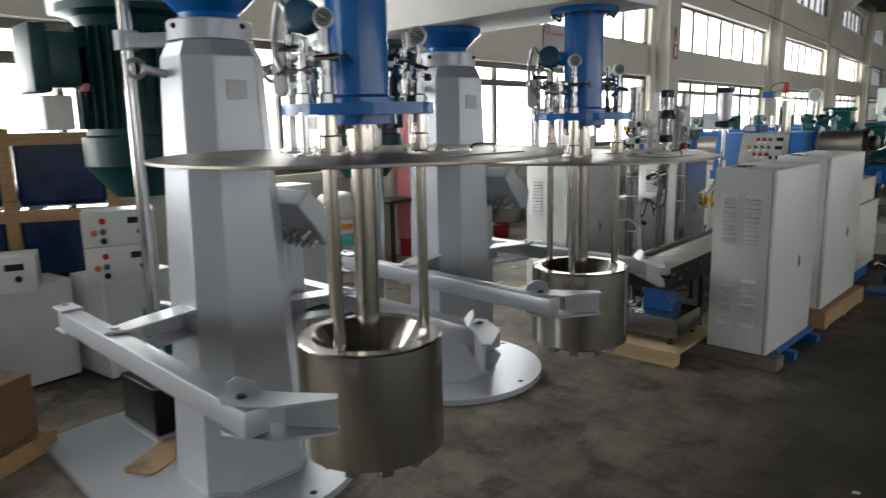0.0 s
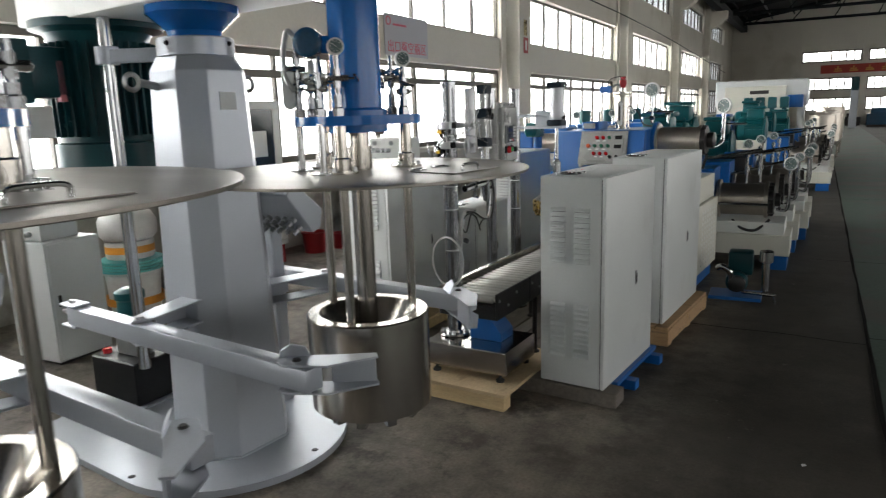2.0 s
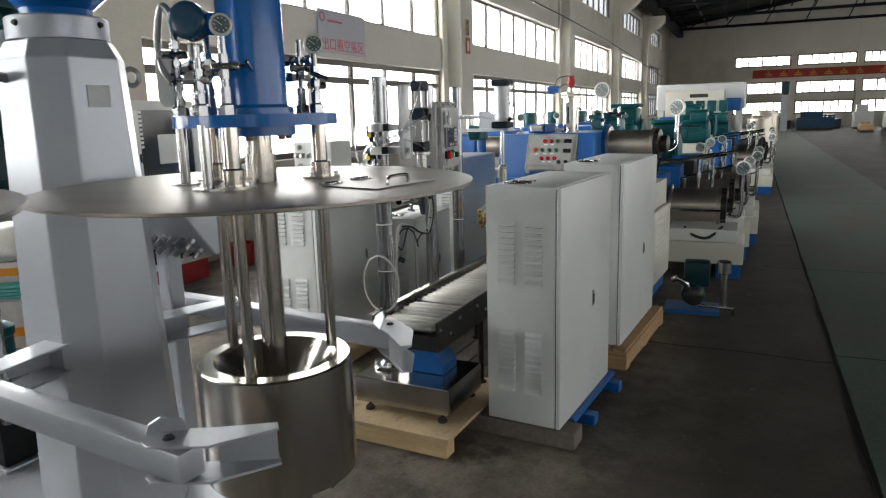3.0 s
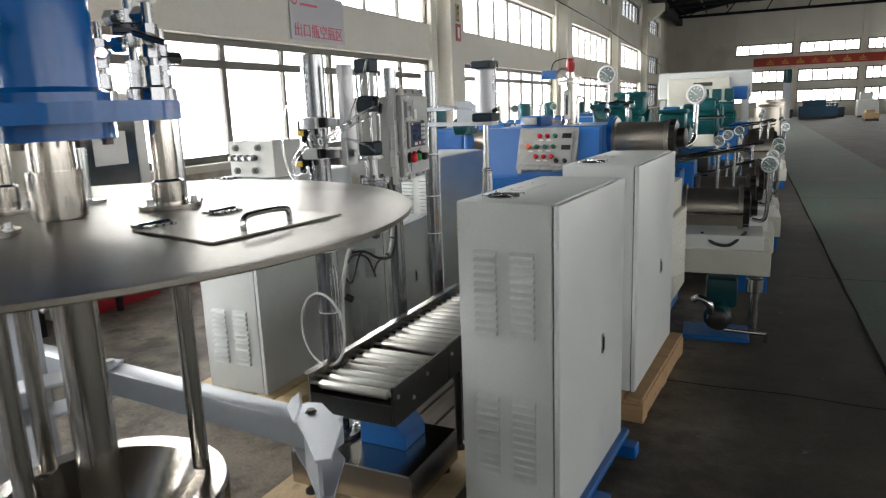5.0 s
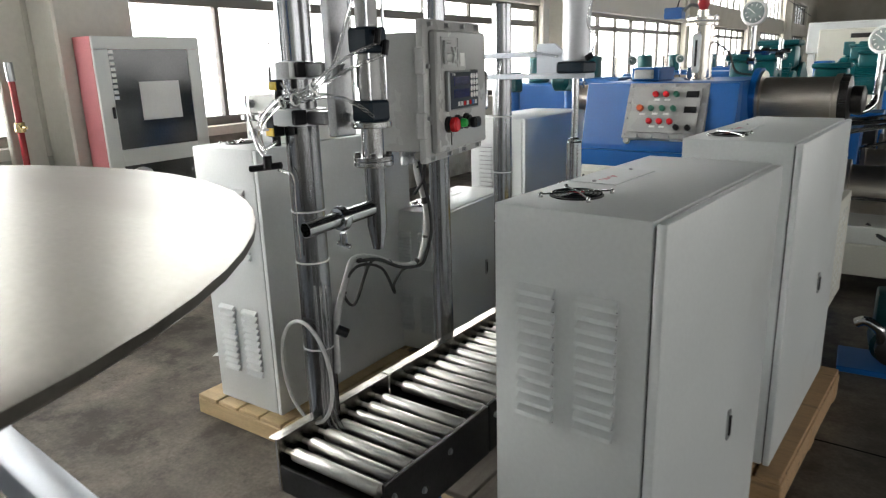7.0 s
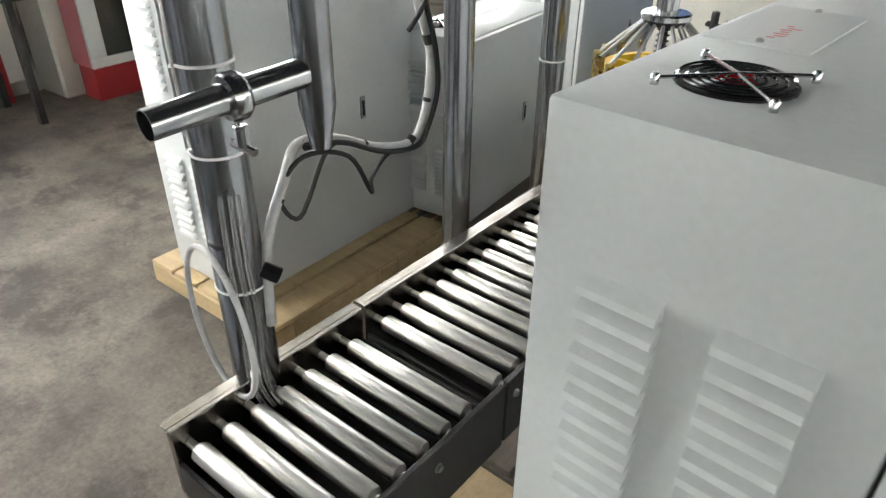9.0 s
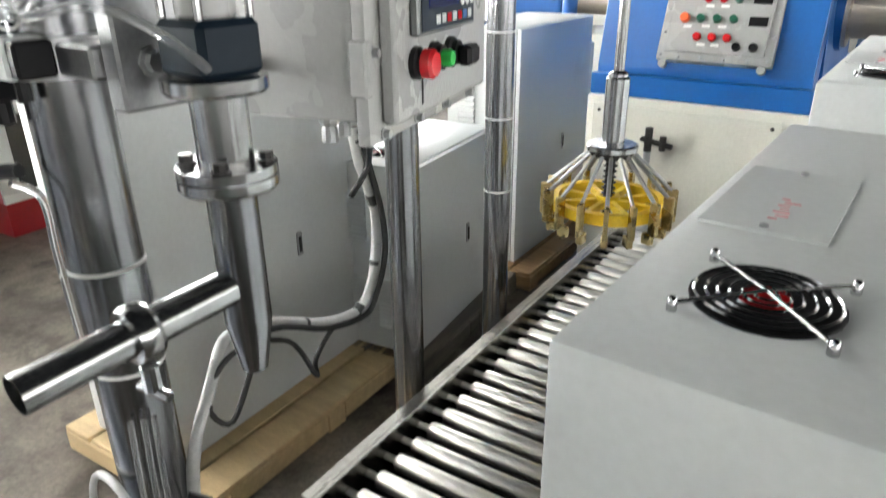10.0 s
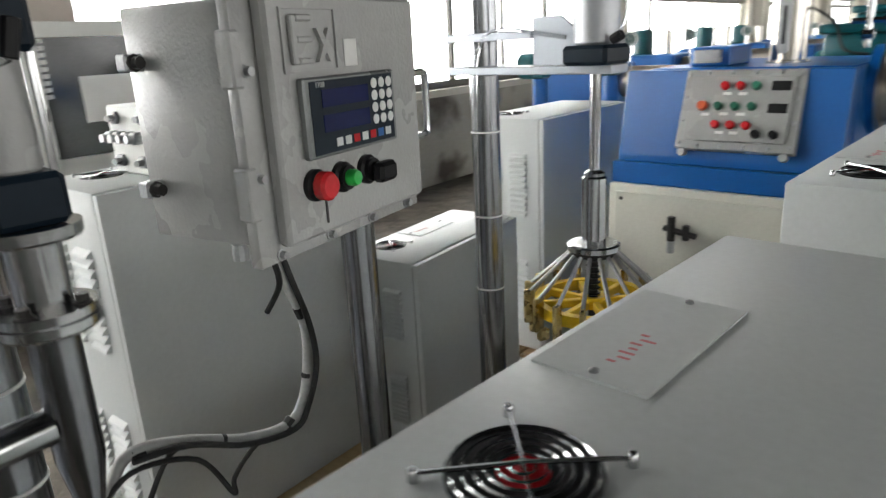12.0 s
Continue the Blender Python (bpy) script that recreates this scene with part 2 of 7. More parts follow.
_scuff = _ramp(_noise(7.5, 10.0, 0.75).outputs[0], [(0.63, (0, 0, 0)), (0.72, (0.6, 0.6, 0.6))])
_floor = _mix(_scuff.outputs[0], _floor, (0.3, 0.275, 0.24))
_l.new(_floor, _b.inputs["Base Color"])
_rr = _n.new("ShaderNodeMapRange")
_rr.inputs["To Min"].default_value, _rr.inputs["To Max"].default_value = 0.45, 0.75
_b.inputs["Specular IOR Level"].default_value = 0.2
_l.new(_noise(1.3).outputs[0], _rr.inputs["Value"])
_l.new(_rr.outputs[0], _b.inputs["Roughness"])
_bp = _n.new("ShaderNodeBump")
_bp.inputs["Strength"].default_value, _bp.inputs["Distance"].default_value = 0.25, 0.004
_l.new(_noise(45, 4.0).outputs[0], _bp.inputs["Height"])
_l.new(_bp.outputs[0], _b.inputs["Normal"])
JOINTDIRT = material("joint_dirt", (0.012, 0.011, 0.01), 0.9, vary=0.3, scale=9, ior=1.2)
GREENFLOOR = material("worn_green_floor_paint", (0.062, 0.092, 0.072), 0.6, vary=0.3, scale=1.2, fine=40, ior=1.35, stain=(0.085, 0.078, 0.066), stain_at=0.56, stain_scale=1.1, bump=0.2, bump_scale=50)


# ---- mesh helpers ----
def thing(name, x, y, z=0.0, turn=0.0, label="", category="", group=""):
    e = new(name)
    e.empty_display_size = 0.1
    e.matrix_world = pose(x, y, z, 0, 0, turn)
    return tagged(e, label, category, group)


def part(name, bm, mat, parent=None, label="", smooth=None):
    """Links a bmesh as one mesh object under a thing or a part."""
    me = bpy.data.meshes.new(name)
    bmesh.ops.recalc_face_normals(bm, faces=bm.faces)
    bm.to_mesh(me)
    bm.free()
    me.materials.append(mat)
    if smooth:
        me.shade_smooth()
        me.set_sharp_from_angle(angle=radians(smooth))
    ob = new(name, me)
    if parent:
        ob.parent = parent
    if label:
        ob["label"] = label
    return ob


def setting(name, bm, mat, label, m=None, smooth=None):
    ob = part(name, bm, mat, None, label, smooth)
    ob["kind"] = "structure"
    if m:
        ob.matrix_world = m
    return ob


def B():
    return bmesh.new()


def box(bm, x0, x1, y0, y1, z0, z1, bevel=0.0, seg=1):
    v = [bm.verts.new(p) for p in ((x0, y0, z0), (x1, y0, z0), (x1, y1, z0), (x0, y1, z0), (x0, y0, z1), (x1, y0, z1), (x1, y1, z1), (x0, y1, z1))]
    f = [bm.faces.new([v[i] for i in q]) for q in ((3, 2, 1, 0), (4, 5, 6, 7), (0, 1, 5, 4), (1, 2, 6, 5), (2, 3, 7, 6), (3, 0, 4, 7))]
    if bevel:
        bmesh.ops.bevel(bm, geom=list({e for q in f for e in q.edges}), offset=bevel, segments=seg, affect="EDGES", profile=0.5)
    return bm


def frame_of(a, b):
    d = Vector(b) - Vector(a)
    return Matrix.Translation(a) @ d.to_track_quat("Z", "Y").to_matrix().to_4x4(), d.length


def lathe(bm, profile, a=(0, 0, 0), b=(0, 0, 1), n=24):
    """Turns (radius, height) pairs about the line from a towards b; heights in metres along it."""
    m, _ = frame_of(a, b)
    rings = []
    for r, h in profile:
        if r < 1e-6:
            rings.append([bm.verts.new(m @ Vector((0, 0, h)))])
        else:
            rings.append([bm.verts.new(m @ Vector((r * math.cos(2 * math.pi * i / n), r * math.sin(2 * math.pi * i / n), h))) for i in range(n)])
    for p, q in zip(rings, rings[1:]):
        for i in range(n):
            j = (i + 1) % n
            if len(p) == 1 and len(q) == 1:
                continue
            if len(p) == 1:
                bm.faces.new((p[0], q[i], q[j]))
            elif len(q) == 1:
                bm.faces.new((p[i], p[j], q[0]))
            else:
                bm.faces.new((p[i], p[j], q[j], q[i]))
    return bm


def rod(bm, a, b, r, r2=None, n=16, chamfer=0.0):
    L = (Vector(b) - Vector(a)).length
    r2 = r if r2 is None else r2
    c = min(chamfer or min(r, r2) * 0.12, L * 0.3)
    return lathe(bm, [(0, 0), (r - c, 0), (r, c), (r2, L - c), (r2 - c, L), (0, L)], a, b, n)


def pipe(bm, a, b, r, wall, n=20):
    L = (Vector(b) - Vector(a)).length
    return lathe(bm, [(r - wall, 0), (r, 0), (r, L), (r - wall, L), (r - wall, 0)], a, b, n)


def tube(bm, pts, r, n=8):
    """A round cable or bent pipe along a smooth line through the points."""
    P = [Vector(p) for p in pts]
    line = []
    for i in range(len(P) - 1):
        p0, p1, p2, p3 = P[max(i - 1, 0)], P[i], P[i + 1], P[min(i + 2, len(P) - 1)]
        for k in range(6):
            t = k / 6
            line.append(0.5 * ((2 * p1) + (p2 - p0) * t + (2 * p0 - 5 * p1 + 4 * p2 - p3) * t * t + (3 * p1 - p0 - 3 * p2 + p3) * t ** 3))
    line.append(P[-1])
    rings, up = [], Vector((0.31, 0.17, 0.93))
    for i, p in enumerate(line):
        d = (line[min(i + 1, len(line) - 1)] - line[max(i - 1, 0)]).normalized()
        s = d.cross(up).normalized()
        up = s.cross(d).normalized()
        rings.append([bm.verts.new(p + r * (math.cos(2 * math.pi * k / n) * s + math.sin(2 * math.pi * k / n) * up)) for k in range(n)])
    for p, q in zip(rings, rings[1:]):
        for k in range(n):
            bm.faces.new((p[k], p[(k + 1) % n], q[(k + 1) % n], q[k]))
    bm.faces.new(rings[0][::-1])
    bm.faces.new(rings[-1])
    return bm


def prism(bm, poly, z0, z1, m=None, bevel=0.0):
    """A flat outline of (x, y) pairs, raised from z0 to z1, set by m."""
    m = m or Matrix()
    lo = [bm.verts.new(m @ Vector((x, y, z0))) for x, y in poly]
    hi = [bm.verts.new(m @ Vector((x, y, z1))) for x, y in poly]
    n = len(poly)
    f = [bm.faces.new(lo[::-1]), bm.faces.new(hi)]
    f += [bm.faces.new((lo[i], lo[(i + 1) % n], hi[(i + 1) % n], hi[i])) for i in range(n)]
    if bevel:
        bmesh.ops.bevel(bm, geom=list({e for q in f for e in q.edges}), offset=bevel, segments=1, affect="EDGES")
    return bm


def bolts(bm, pts, axis, r=0.008, h=0.008):
    for p in pts:
        lathe(bm, [(0, 0), (r * 1.4, 0), (r * 1.4, h * 0.2), (r, h * 0.25), (r, h), (0, h)], p, Vector(p) + Vector(axis), 8)
    return bm


def studs(name, pts, axis, r, h, mat, parent):
    """Bolt heads, each a part of its own on one shared mesh."""
    first = None
    for p in pts:
        if first is None:
            first = part(name, bolts(B(), [(0, 0, 0)], axis, r, h), mat, parent)
            first.location = p
        else:
            ob = new(name, first.data)
            ob.parent, ob.location = parent, p


def circle(n, r, cx=0.0, cy=0.0, off=0.0):
    return [(cx + r * math.cos(2 * math.pi * i / n + off), cy + r * math.sin(2 * math.pi * i / n + off)) for i in range(n)]


def text_bm(body, size, m, depth=0.002, bold=0.0):
    """Letters of the built-in font as a bmesh, laid by m (x along the line, y up the letter)."""
    cu = bpy.data.curves.new("letters", "FONT")
    cu.body, cu.size, cu.extrude, cu.align_x, cu.align_y, cu.resolution_u = body, size, depth, "CENTER", "CENTER", 3
    cu.offset = bold
    ob = new("letters", cu)
    bm = B()
    me = ob.to_mesh()
    bm.from_mesh(me)
    ob.to_mesh_clear()
    bpy.data.objects.remove(ob)
    bmesh.ops.transform(bm, matrix=m, verts=bm.verts)
    return bm


FRONT = pose(0, 0, 0, 90, 0, 0)          # stands a flat outline up, facing -y


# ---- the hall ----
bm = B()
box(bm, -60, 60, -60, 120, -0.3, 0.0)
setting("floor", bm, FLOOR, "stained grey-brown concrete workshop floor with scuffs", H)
bm = B()
box(bm, 1.4, 3.2, V0, V1, 0.0, 0.004)
setting("floor_marking", bm, GREENFLOOR, "worn green painted walkway on the concrete floor", H)
bm = B()
prev = None
for i in range(120):                      # expansion joint beside the walkway, slightly wandering
    v = V0 + i * (V1 - V0) / 119
    u = 1.385 + 0.004 * math.sin(v * 1.7) + 0.004 * math.sin(v * 5.1)
    w = 0.011 + 0.004 * math.sin(v * 3.3)
    cur = (bm.verts.new((u - w, v, 0.005)), bm.verts.new((u + w, v, 0.005)))
    if prev:
        bm.faces.new((prev[0], prev[1], cur[1], cur[0]))
    prev = cur
for v0, ua, ub in ((7.1, -0.4, 1.39), (7.25, 1.4, 6.0), (15.2, -4.6, 6.0), (9.9, 1.0, 6.0)):
    prev = None
    for i in range(24):
        u = ua + (ub - ua) * i / 23
        v = v0 + 0.02 * math.sin(u * 3.1) + 0.01 * math.sin(u * 9)
        cur = (bm.verts.new((u, v - 0.006, 0.0055)), bm.verts.new((u, v + 0.006, 0.0055)))
        if prev:
            bm.faces.new((prev[0], cur[0], cur[1], prev[1]))
        prev = cur
setting("floor_joint", bm, JOINTDIRT, "dark dirt-filled joints in the concrete floor", H)


def pierced(bm, u0, u1, v0, v1, z0, z1, holes):
    """A long wall along v, u0 to u1 thick, with openings (v0, v1, z0, z1) through it."""
    zs = sorted({z0, z1, *(q for h in holes for q in h[2:])})
    for za, zb in zip(zs, zs[1:]):
        cuts = sorted(h[:2] for h in holes if h[2] <= za + 1e-6 and h[3] >= zb - 1e-6)
        v = v0
        for a, b in cuts:
            if a > v + 1e-6:
                box(bm, u0, u1, v, a, za, zb)
            v = b
        if v < v1 - 1e-6:
            box(bm, u0, u1, v, v1, za, zb)


holes = [(a, b, lo, hi) for a, b in BAYS for lo, hi in (LOW, MID, TOP)]
bm = B()
pierced(bm, U0 - 0.3, U0, V0, V1, 1.0, 9.0, holes)
setting("wall_west", bm, WALL, "cream limewashed workshop wall with long window rows", H)
bm = B()
box(bm, U0 - 0.3, U0 + 0.004, V0, V1, 0.0, 1.0)
setting("dado_west", bm, DADO, "scuffed grey lower wall with peeling dark patches", H)
bm = B()
pierced(bm, U1, U1 + 0.3, V0, V1, 0.0, 9.0, [(a, b, 1.1, 4.1) for a, b in BAYS[:5]])
setting("wall_east", bm, WALL, "plain cream workshop wall with windows", H)
bm = B()
# the gap in this unseen wall is made for the added fill lamp
for q in ((U0 - 0.3, -3.0, 0, 9), (13.0, U1 + 0.3, 0, 9), (-3.0, 13.0, 0, 1.1), (-3.0, 13.0, 4.4, 9)):
    box(bm, q[0], q[1], V0 - 0.3, V0, q[2], q[3])
setting("wall_south", bm, WALL, "plain cream end wall of the workshop", H)

# columns with crane corbels
for a, b in zip(BAYS, BAYS[1:]):
    v0, v1 = a[1] + 0.05, b[0] - 0.05
    bm = B()
    box(bm, U0 - 0.02, U0 + 0.33, v0, v1, 0, ROOF + 1.2, 0.015)
    setting("column", bm, WALL, "cream plastered concrete wall column", H)
    bm = B()
    box(bm, U0, U0 + 0.06, v0 - 0.3, v0 - 0.06, 0.1, ROOF, 0.01)
    setting("trim", bm, WALL, "plastered edge strip beside the wall column", H)
    bm = B()
    prism(bm, [(0, 5.75), (0.25, 5.75), (0.85, 6.25), (0.85, 6.62), (0, 6.62)], v0 + 0.04, v1 - 0.04,
          Matrix(((1, 0, 0, U0 + 0.3), (0, 0, 1, 0), (0, 1, 0, 0), (0, 0, 0, 1))), 0.01)
    setting("corbel", bm, WALL, "pale concrete crane corbel on the wall column", H)
bm = B()
box(bm, U0 + 0.55, U0 + 0.95, V0, V1, 6.63, 7.05)
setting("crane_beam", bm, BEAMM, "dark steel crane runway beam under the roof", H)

# roof: dark sheets rising to the ridge, with trusses and purlins
bm = B()
MIDU = (U0 + U1) / 2
for ua, za, ub, zb in ((U0 - 0.3, ROOF + 0.15, MIDU, ROOF + 1.75), (MIDU, ROOF + 1.75, U1 + 0.3, ROOF + 0.15)):
    v = [bm.verts.new(p) for p in ((ua, V0, za), (ub, V0, zb), (ub, V1, zb), (ua, V1, za), (ua, V0, za + 0.2), (ub, V0, zb + 0.2), (ub, V1, zb + 0.2), (ua, V1, za + 0.2))]
    for q in ((3, 2, 1, 0), (4, 5, 6, 7), (0, 1, 5, 4), (1, 2, 6, 5), (2, 3, 7, 6), (3, 0, 4, 7)):
        bm.faces.new([v[i] for i in q])
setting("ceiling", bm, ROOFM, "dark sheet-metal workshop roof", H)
for k in range(11):
    bm = B()
    v = -8.0 + 6.2 * k
    for ua, za, ub, zb in ((U0 + 0.3, ROOF + 0.02, MIDU, ROOF + 1.55), (U1 - 0.3, ROOF + 0.02, MIDU, ROOF + 1.55)):
        rod(bm, (ua, v, za), (ub, v, zb), 0.13, n=4)
    rod(bm, (U0 + 0.3, v, ROOF - 0.1), (U1 - 0.3, v, ROOF - 0.1), 0.09, n=4)
    for i in range(8):
        u = U0 + 1.5 + i * 2.4
        top = ROOF + 0.02 + 1.53 * (1 - abs(u - MIDU) / (MIDU - U0))
        rod(bm, (u, v, ROOF - 0.1), (u + 0.6, v, top), 0.04, n=6)
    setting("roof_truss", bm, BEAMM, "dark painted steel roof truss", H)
for i in range(7):
    bm = B()
    u = U0 + 1.2 + i * 1.35
    z = ROOF + 0.15 + 1.6 * (u - U0) / (MIDU - U0) - 0.08
    box(bm, u - 0.04, u + 0.04, V0, V1, z - 0.1, z)
    setting("purlin", bm, BEAML if i % 3 == 1 else BEAMM, "steel roof purlin under the sheeting", H)


# windows: one thing a window, with frame, mullions and panes
def window(name, m, width, height, panes, transom, label, bar=0.05, sill=True):
    """A steel window in its opening; local x along the wall, z up, y outwards."""
    e = new(name)
    e.matrix_world = m
    tagged(e, label, "window", kind="structure")
    bm = B()
    for x0, x1, z0, z1 in ((0, width, 0, bar), (0, width, height - bar, height), (0, bar, bar, height - bar), (width - bar, width, bar, height - bar)):
        box(bm, x0, x1, -0.05, 0.03, z0, z1, 0.004)
    part("window_frame", bm, FRAME, e)
    step = width / panes
    for i in range(1, panes):
        bm = B()
        w = bar * (0.62 if i % 2 else 1.0)
        box(bm, i * step - w / 2, i * step + w / 2, -0.045, 0.025, bar, height - bar, 0.003)
        part("mullion", bm, FRAME, e)
    rows = [(bar, height - bar)]
    if transom:
        bm = B()
        box(bm, bar, width - bar, -0.055, 0.03, transom - bar * 0.6, transom + bar * 0.6, 0.004)
        part("transom", bm, FRAME, e)
        rows = [(bar, transom - bar * 0.6), (transom + bar * 0.6, height - bar)]
    if sill:
        bm = B()
        box(bm, -0.05, width + 0.05, -0.16, 0.0, -0.035, -0.001, 0.006)
        part("window_sill", bm, FRAME, e)
    for z0, z1 in rows:
        for i in range(panes):
            bm = B()
            box(bm, i * step + bar * 0.5, (i + 1) * step - bar * 0.5, 0.0, 0.006, z0, z1)
            p = part("pane", bm, GLASS, e)
            p.visible_shadow = False


WEST = Matrix(((0, -1, 0, 0), (1, 0, 0, 0), (0, 0, 1, 0), (0, 0, 0, 1)))     # local x -> v, local y -> -u
wi = 0
for k, (a, b) in enumerate(BAYS[1:]):
    for j, (lo, hi) in enumerate((LOW, MID, TOP)):
        wi += 1
        n = 8 if k != 1 else 7
        window("window_%d" % wi, H @ Matrix.Translation((U0 - 0.2, a, lo)) @ WEST, b - a, hi - lo, n if k < 4 else 8,
               1.12 if j == 0 else None, "dark-framed window row with daylight behind" if j else "dark-framed low window row with a transom", 0.08 if j == 0 else 0.055, j == 0)

# far gable wall with three rows of windows
FAR = [(-0.4, 3.2), (3.6, 7.2), (7.6, 11.2), (11.6, 14.8)]
FROWS = [(0.95, 1.85), (2.35, 3.2), (4.25, 5.0)]
bm = B()
zs = sorted({0.0, 9.0, *(z for r in FROWS for z in r)})
for za, zb in zip(zs, zs[1:]):
    u = U0 - 0.3
    if any(r[0] <= za + 1e-6 and r[1] >= zb - 1e-6 for r in FROWS):
        for a, b in FAR:
            box(bm, u, a, V1, V1 + 0.3, za, zb)
            u = b
    box(bm, u, U1 + 0.3, V1, V1 + 0.3, za, zb)
setting("wall_north", bm, WALL, "cream far gable wall with window rows", H)
for a, b in FAR:
    for lo, hi in FROWS:
        wi += 1
        window("window_%d" % wi, H @ Matrix.Translation((a, V1 + 0.1, lo)), b - a, hi - lo, 8, None, "far window with many panes and daylight behind", 0.09, False)
    bm = B()
    box(bm, a - 0.36, a - 0.04, V1 - 0.2, V1, 0, 7.5, 0.01)
    setting("pilaster", bm, WALL, "cream pilaster on the far wall", H)
bm = B()
box(bm, U0, U1, V1 - 0.12, V1 - 0.01, 5.35, 5.5)
setting("ledge", bm, WALL, "cream ledge across the far wall", H)
banner = thing("banner", *(H @ Vector((8.2, V1 - 0.28, 3.75))), HALL, "long red banner with yellow characters on the far wall", "banner")
bm = B()
box(bm, -7.4, 6.4, -0.02, 0.0, -0.28, 0.28, 0.004)
part("cloth", bm, BANNER, banner)
for i in range(14):
    bm = B()
    x = -6.6 + i * 0.92 + (0.5 if i > 6 else 0)
    box(bm, x, x + 0.5, -0.03, -0.021, -0.17, -0.11 + 0.02 * (i % 3))
    box(bm, x + 0.05, x + 0.42, -0.03, -0.021, -0.04, 0.03)
    box(bm, x + 0.2, x + 0.28, -0.03, -0.021, 0.05, 0.18)
    part("character_bar", bm, BANNERY, banner)

# daylight seen through the west and north windows: a pale overcast backdrop
bd = bpy.data.materials.new("overcast_backdrop")
bd.use_nodes = True
bd.node_tree.nodes["Principled BSDF"].inputs["Base Color"].default_value = (0.8, 0.8, 0.8, 1)
bd.node_tree.nodes["Principled BSDF"].inputs["Emission Color"].default_value = (0.95, 0.98, 1.0, 1)
bd.node_tree.nodes["Principled BSDF"].inputs["Emission Strength"].default_value = 1.25
for nm, b4 in (("backdrop", (U0 - 6.0, U0 - 5.9, V0, V1 + 8, -0.2, 14)), ("backdrop", (U0 - 6, U1 + 6, V1 + 6, V1 + 6.1, -0.2, 14)), ("backdrop", (U1 + 6.0, U1 + 6.1, V0, V1 + 8, -0.2, 14))):
    bm = B()
    box(bm, *b4)
    setting(nm, bm, bd, "pale overcast distance outside the windows", H)

# wall signs
sign = thing("wall_sign", *(H @ Vector((U0 + 0.012, 11.55, 2.87))), HALL + 90, "lilac-grey wall sign with pink-red Chinese lettering", "sign")
bm = B()
box(bm, -0.66, 0.66, -0.012, 0.0, -0.31, 0.31, 0.004)
part("board", bm, SIGNM, sign)
part("lettering", text_bm("出口瓶空瓶区", 0.2, pose(0, -0.015, -0.19, 90, 0, 0)), SIGNR, sign, "pink-red lettering")
bm = B()
pipe(bm, (-0.55, -0.012, 0.2), (-0.55, -0.018, 0.2), 0.07, 0.02, 16)
box(bm, -0.42, -0.02, -0.016, -0.0125, 0.14, 0.17)
part("emblem", bm, SIGNR, sign, "pink-red emblem ring and bar")
plate = thing("fire_sign", *(H @ Vector((U0 + 0.345, 15.85, 3.0))), HALL + 90, "small red and amber safety plates on the wall column", "sign")
bm = B()
box(bm, -0.12, 0.12, -0.01, 0.0, -0.16, 0.16, 0.003)
part("red_plate", bm, RED, plate)
bm = B()
box(bm, -0.05, 0.05, -0.012, -0.0105, -0.1, 0.1)
part("symbol", bm, WHITE, plate)
bm = B()
box(bm, -0.1, 0.06, -0.01, 0.0, 0.2, 0.52, 0.003)
part("amber_plate", bm, BRONZE, plate)
cable = thing("overhead_cable", 0, 0, 0, 0, "thin black cable slung along the window wall", "cable")
bm = B()
tube(bm, [H @ Vector((U0 + 0.5, 11, 5.6)), H @ Vector((U0 + 0.5, 16, 4.55)), H @ Vector((U0 + 0.45, 24.5, 4.4)), H @ Vector((U0 + 0.45, 33, 4.2)), H @ Vector((U0 + 0.4, 50, 3.6))], 0.018, 6)
part("wire", bm, BLACK, cable)


# ---- small shared makers (parts under a thing) ----
def gauge(parent, p, facing, r=0.035, name="pressure_gauge", scale_marks=True):
    """Round dial on a stem, facing a direction."""
    f = Vector(facing).normalized()
    p = Vector(p)
    body = part(name, lathe(B(), [(0, -0.02), (r * 0.95, -0.02), (r, -0.012), (r, 0.012), (r * 0.86, 0.014), (r * 0.84, 0.008), (0, 0.008)], p, p + f, 20), RIM, parent, "round dial gauge with a pale rim", 40)
    part("dial", lathe(B(), [(0, 0.009), (r * 0.8, 0.009), (r * 0.8, 0.0095), (0, 0.0095)], p, p + f, 20), DIAL, body)
    bm = B()
    m, _ = frame_of(p, p + f)
    for a in (40, 75, 110, 145, 180, 215, 250, 290, 325):
        q = Matrix.Rotation(radians(a), 4, "Z")
        prism(bm, [(r * 0.5, -r * 0.03), (r * 0.68, -r * 0.03), (r * 0.68, r * 0.03), (r * 0.5, r * 0.03)], 0.0097, 0.0102, m @ q)
    q = Matrix.Rotation(radians(140), 4, "Z")
    prism(bm, [(-r * 0.12, -r * 0.03), (r * 0.5, -r * 0.02), (r * 0.5, r * 0.02), (-r * 0.12, r * 0.03)], 0.0103, 0.011, m @ q)
    part("scale", bm, PAPER, body)
    return body


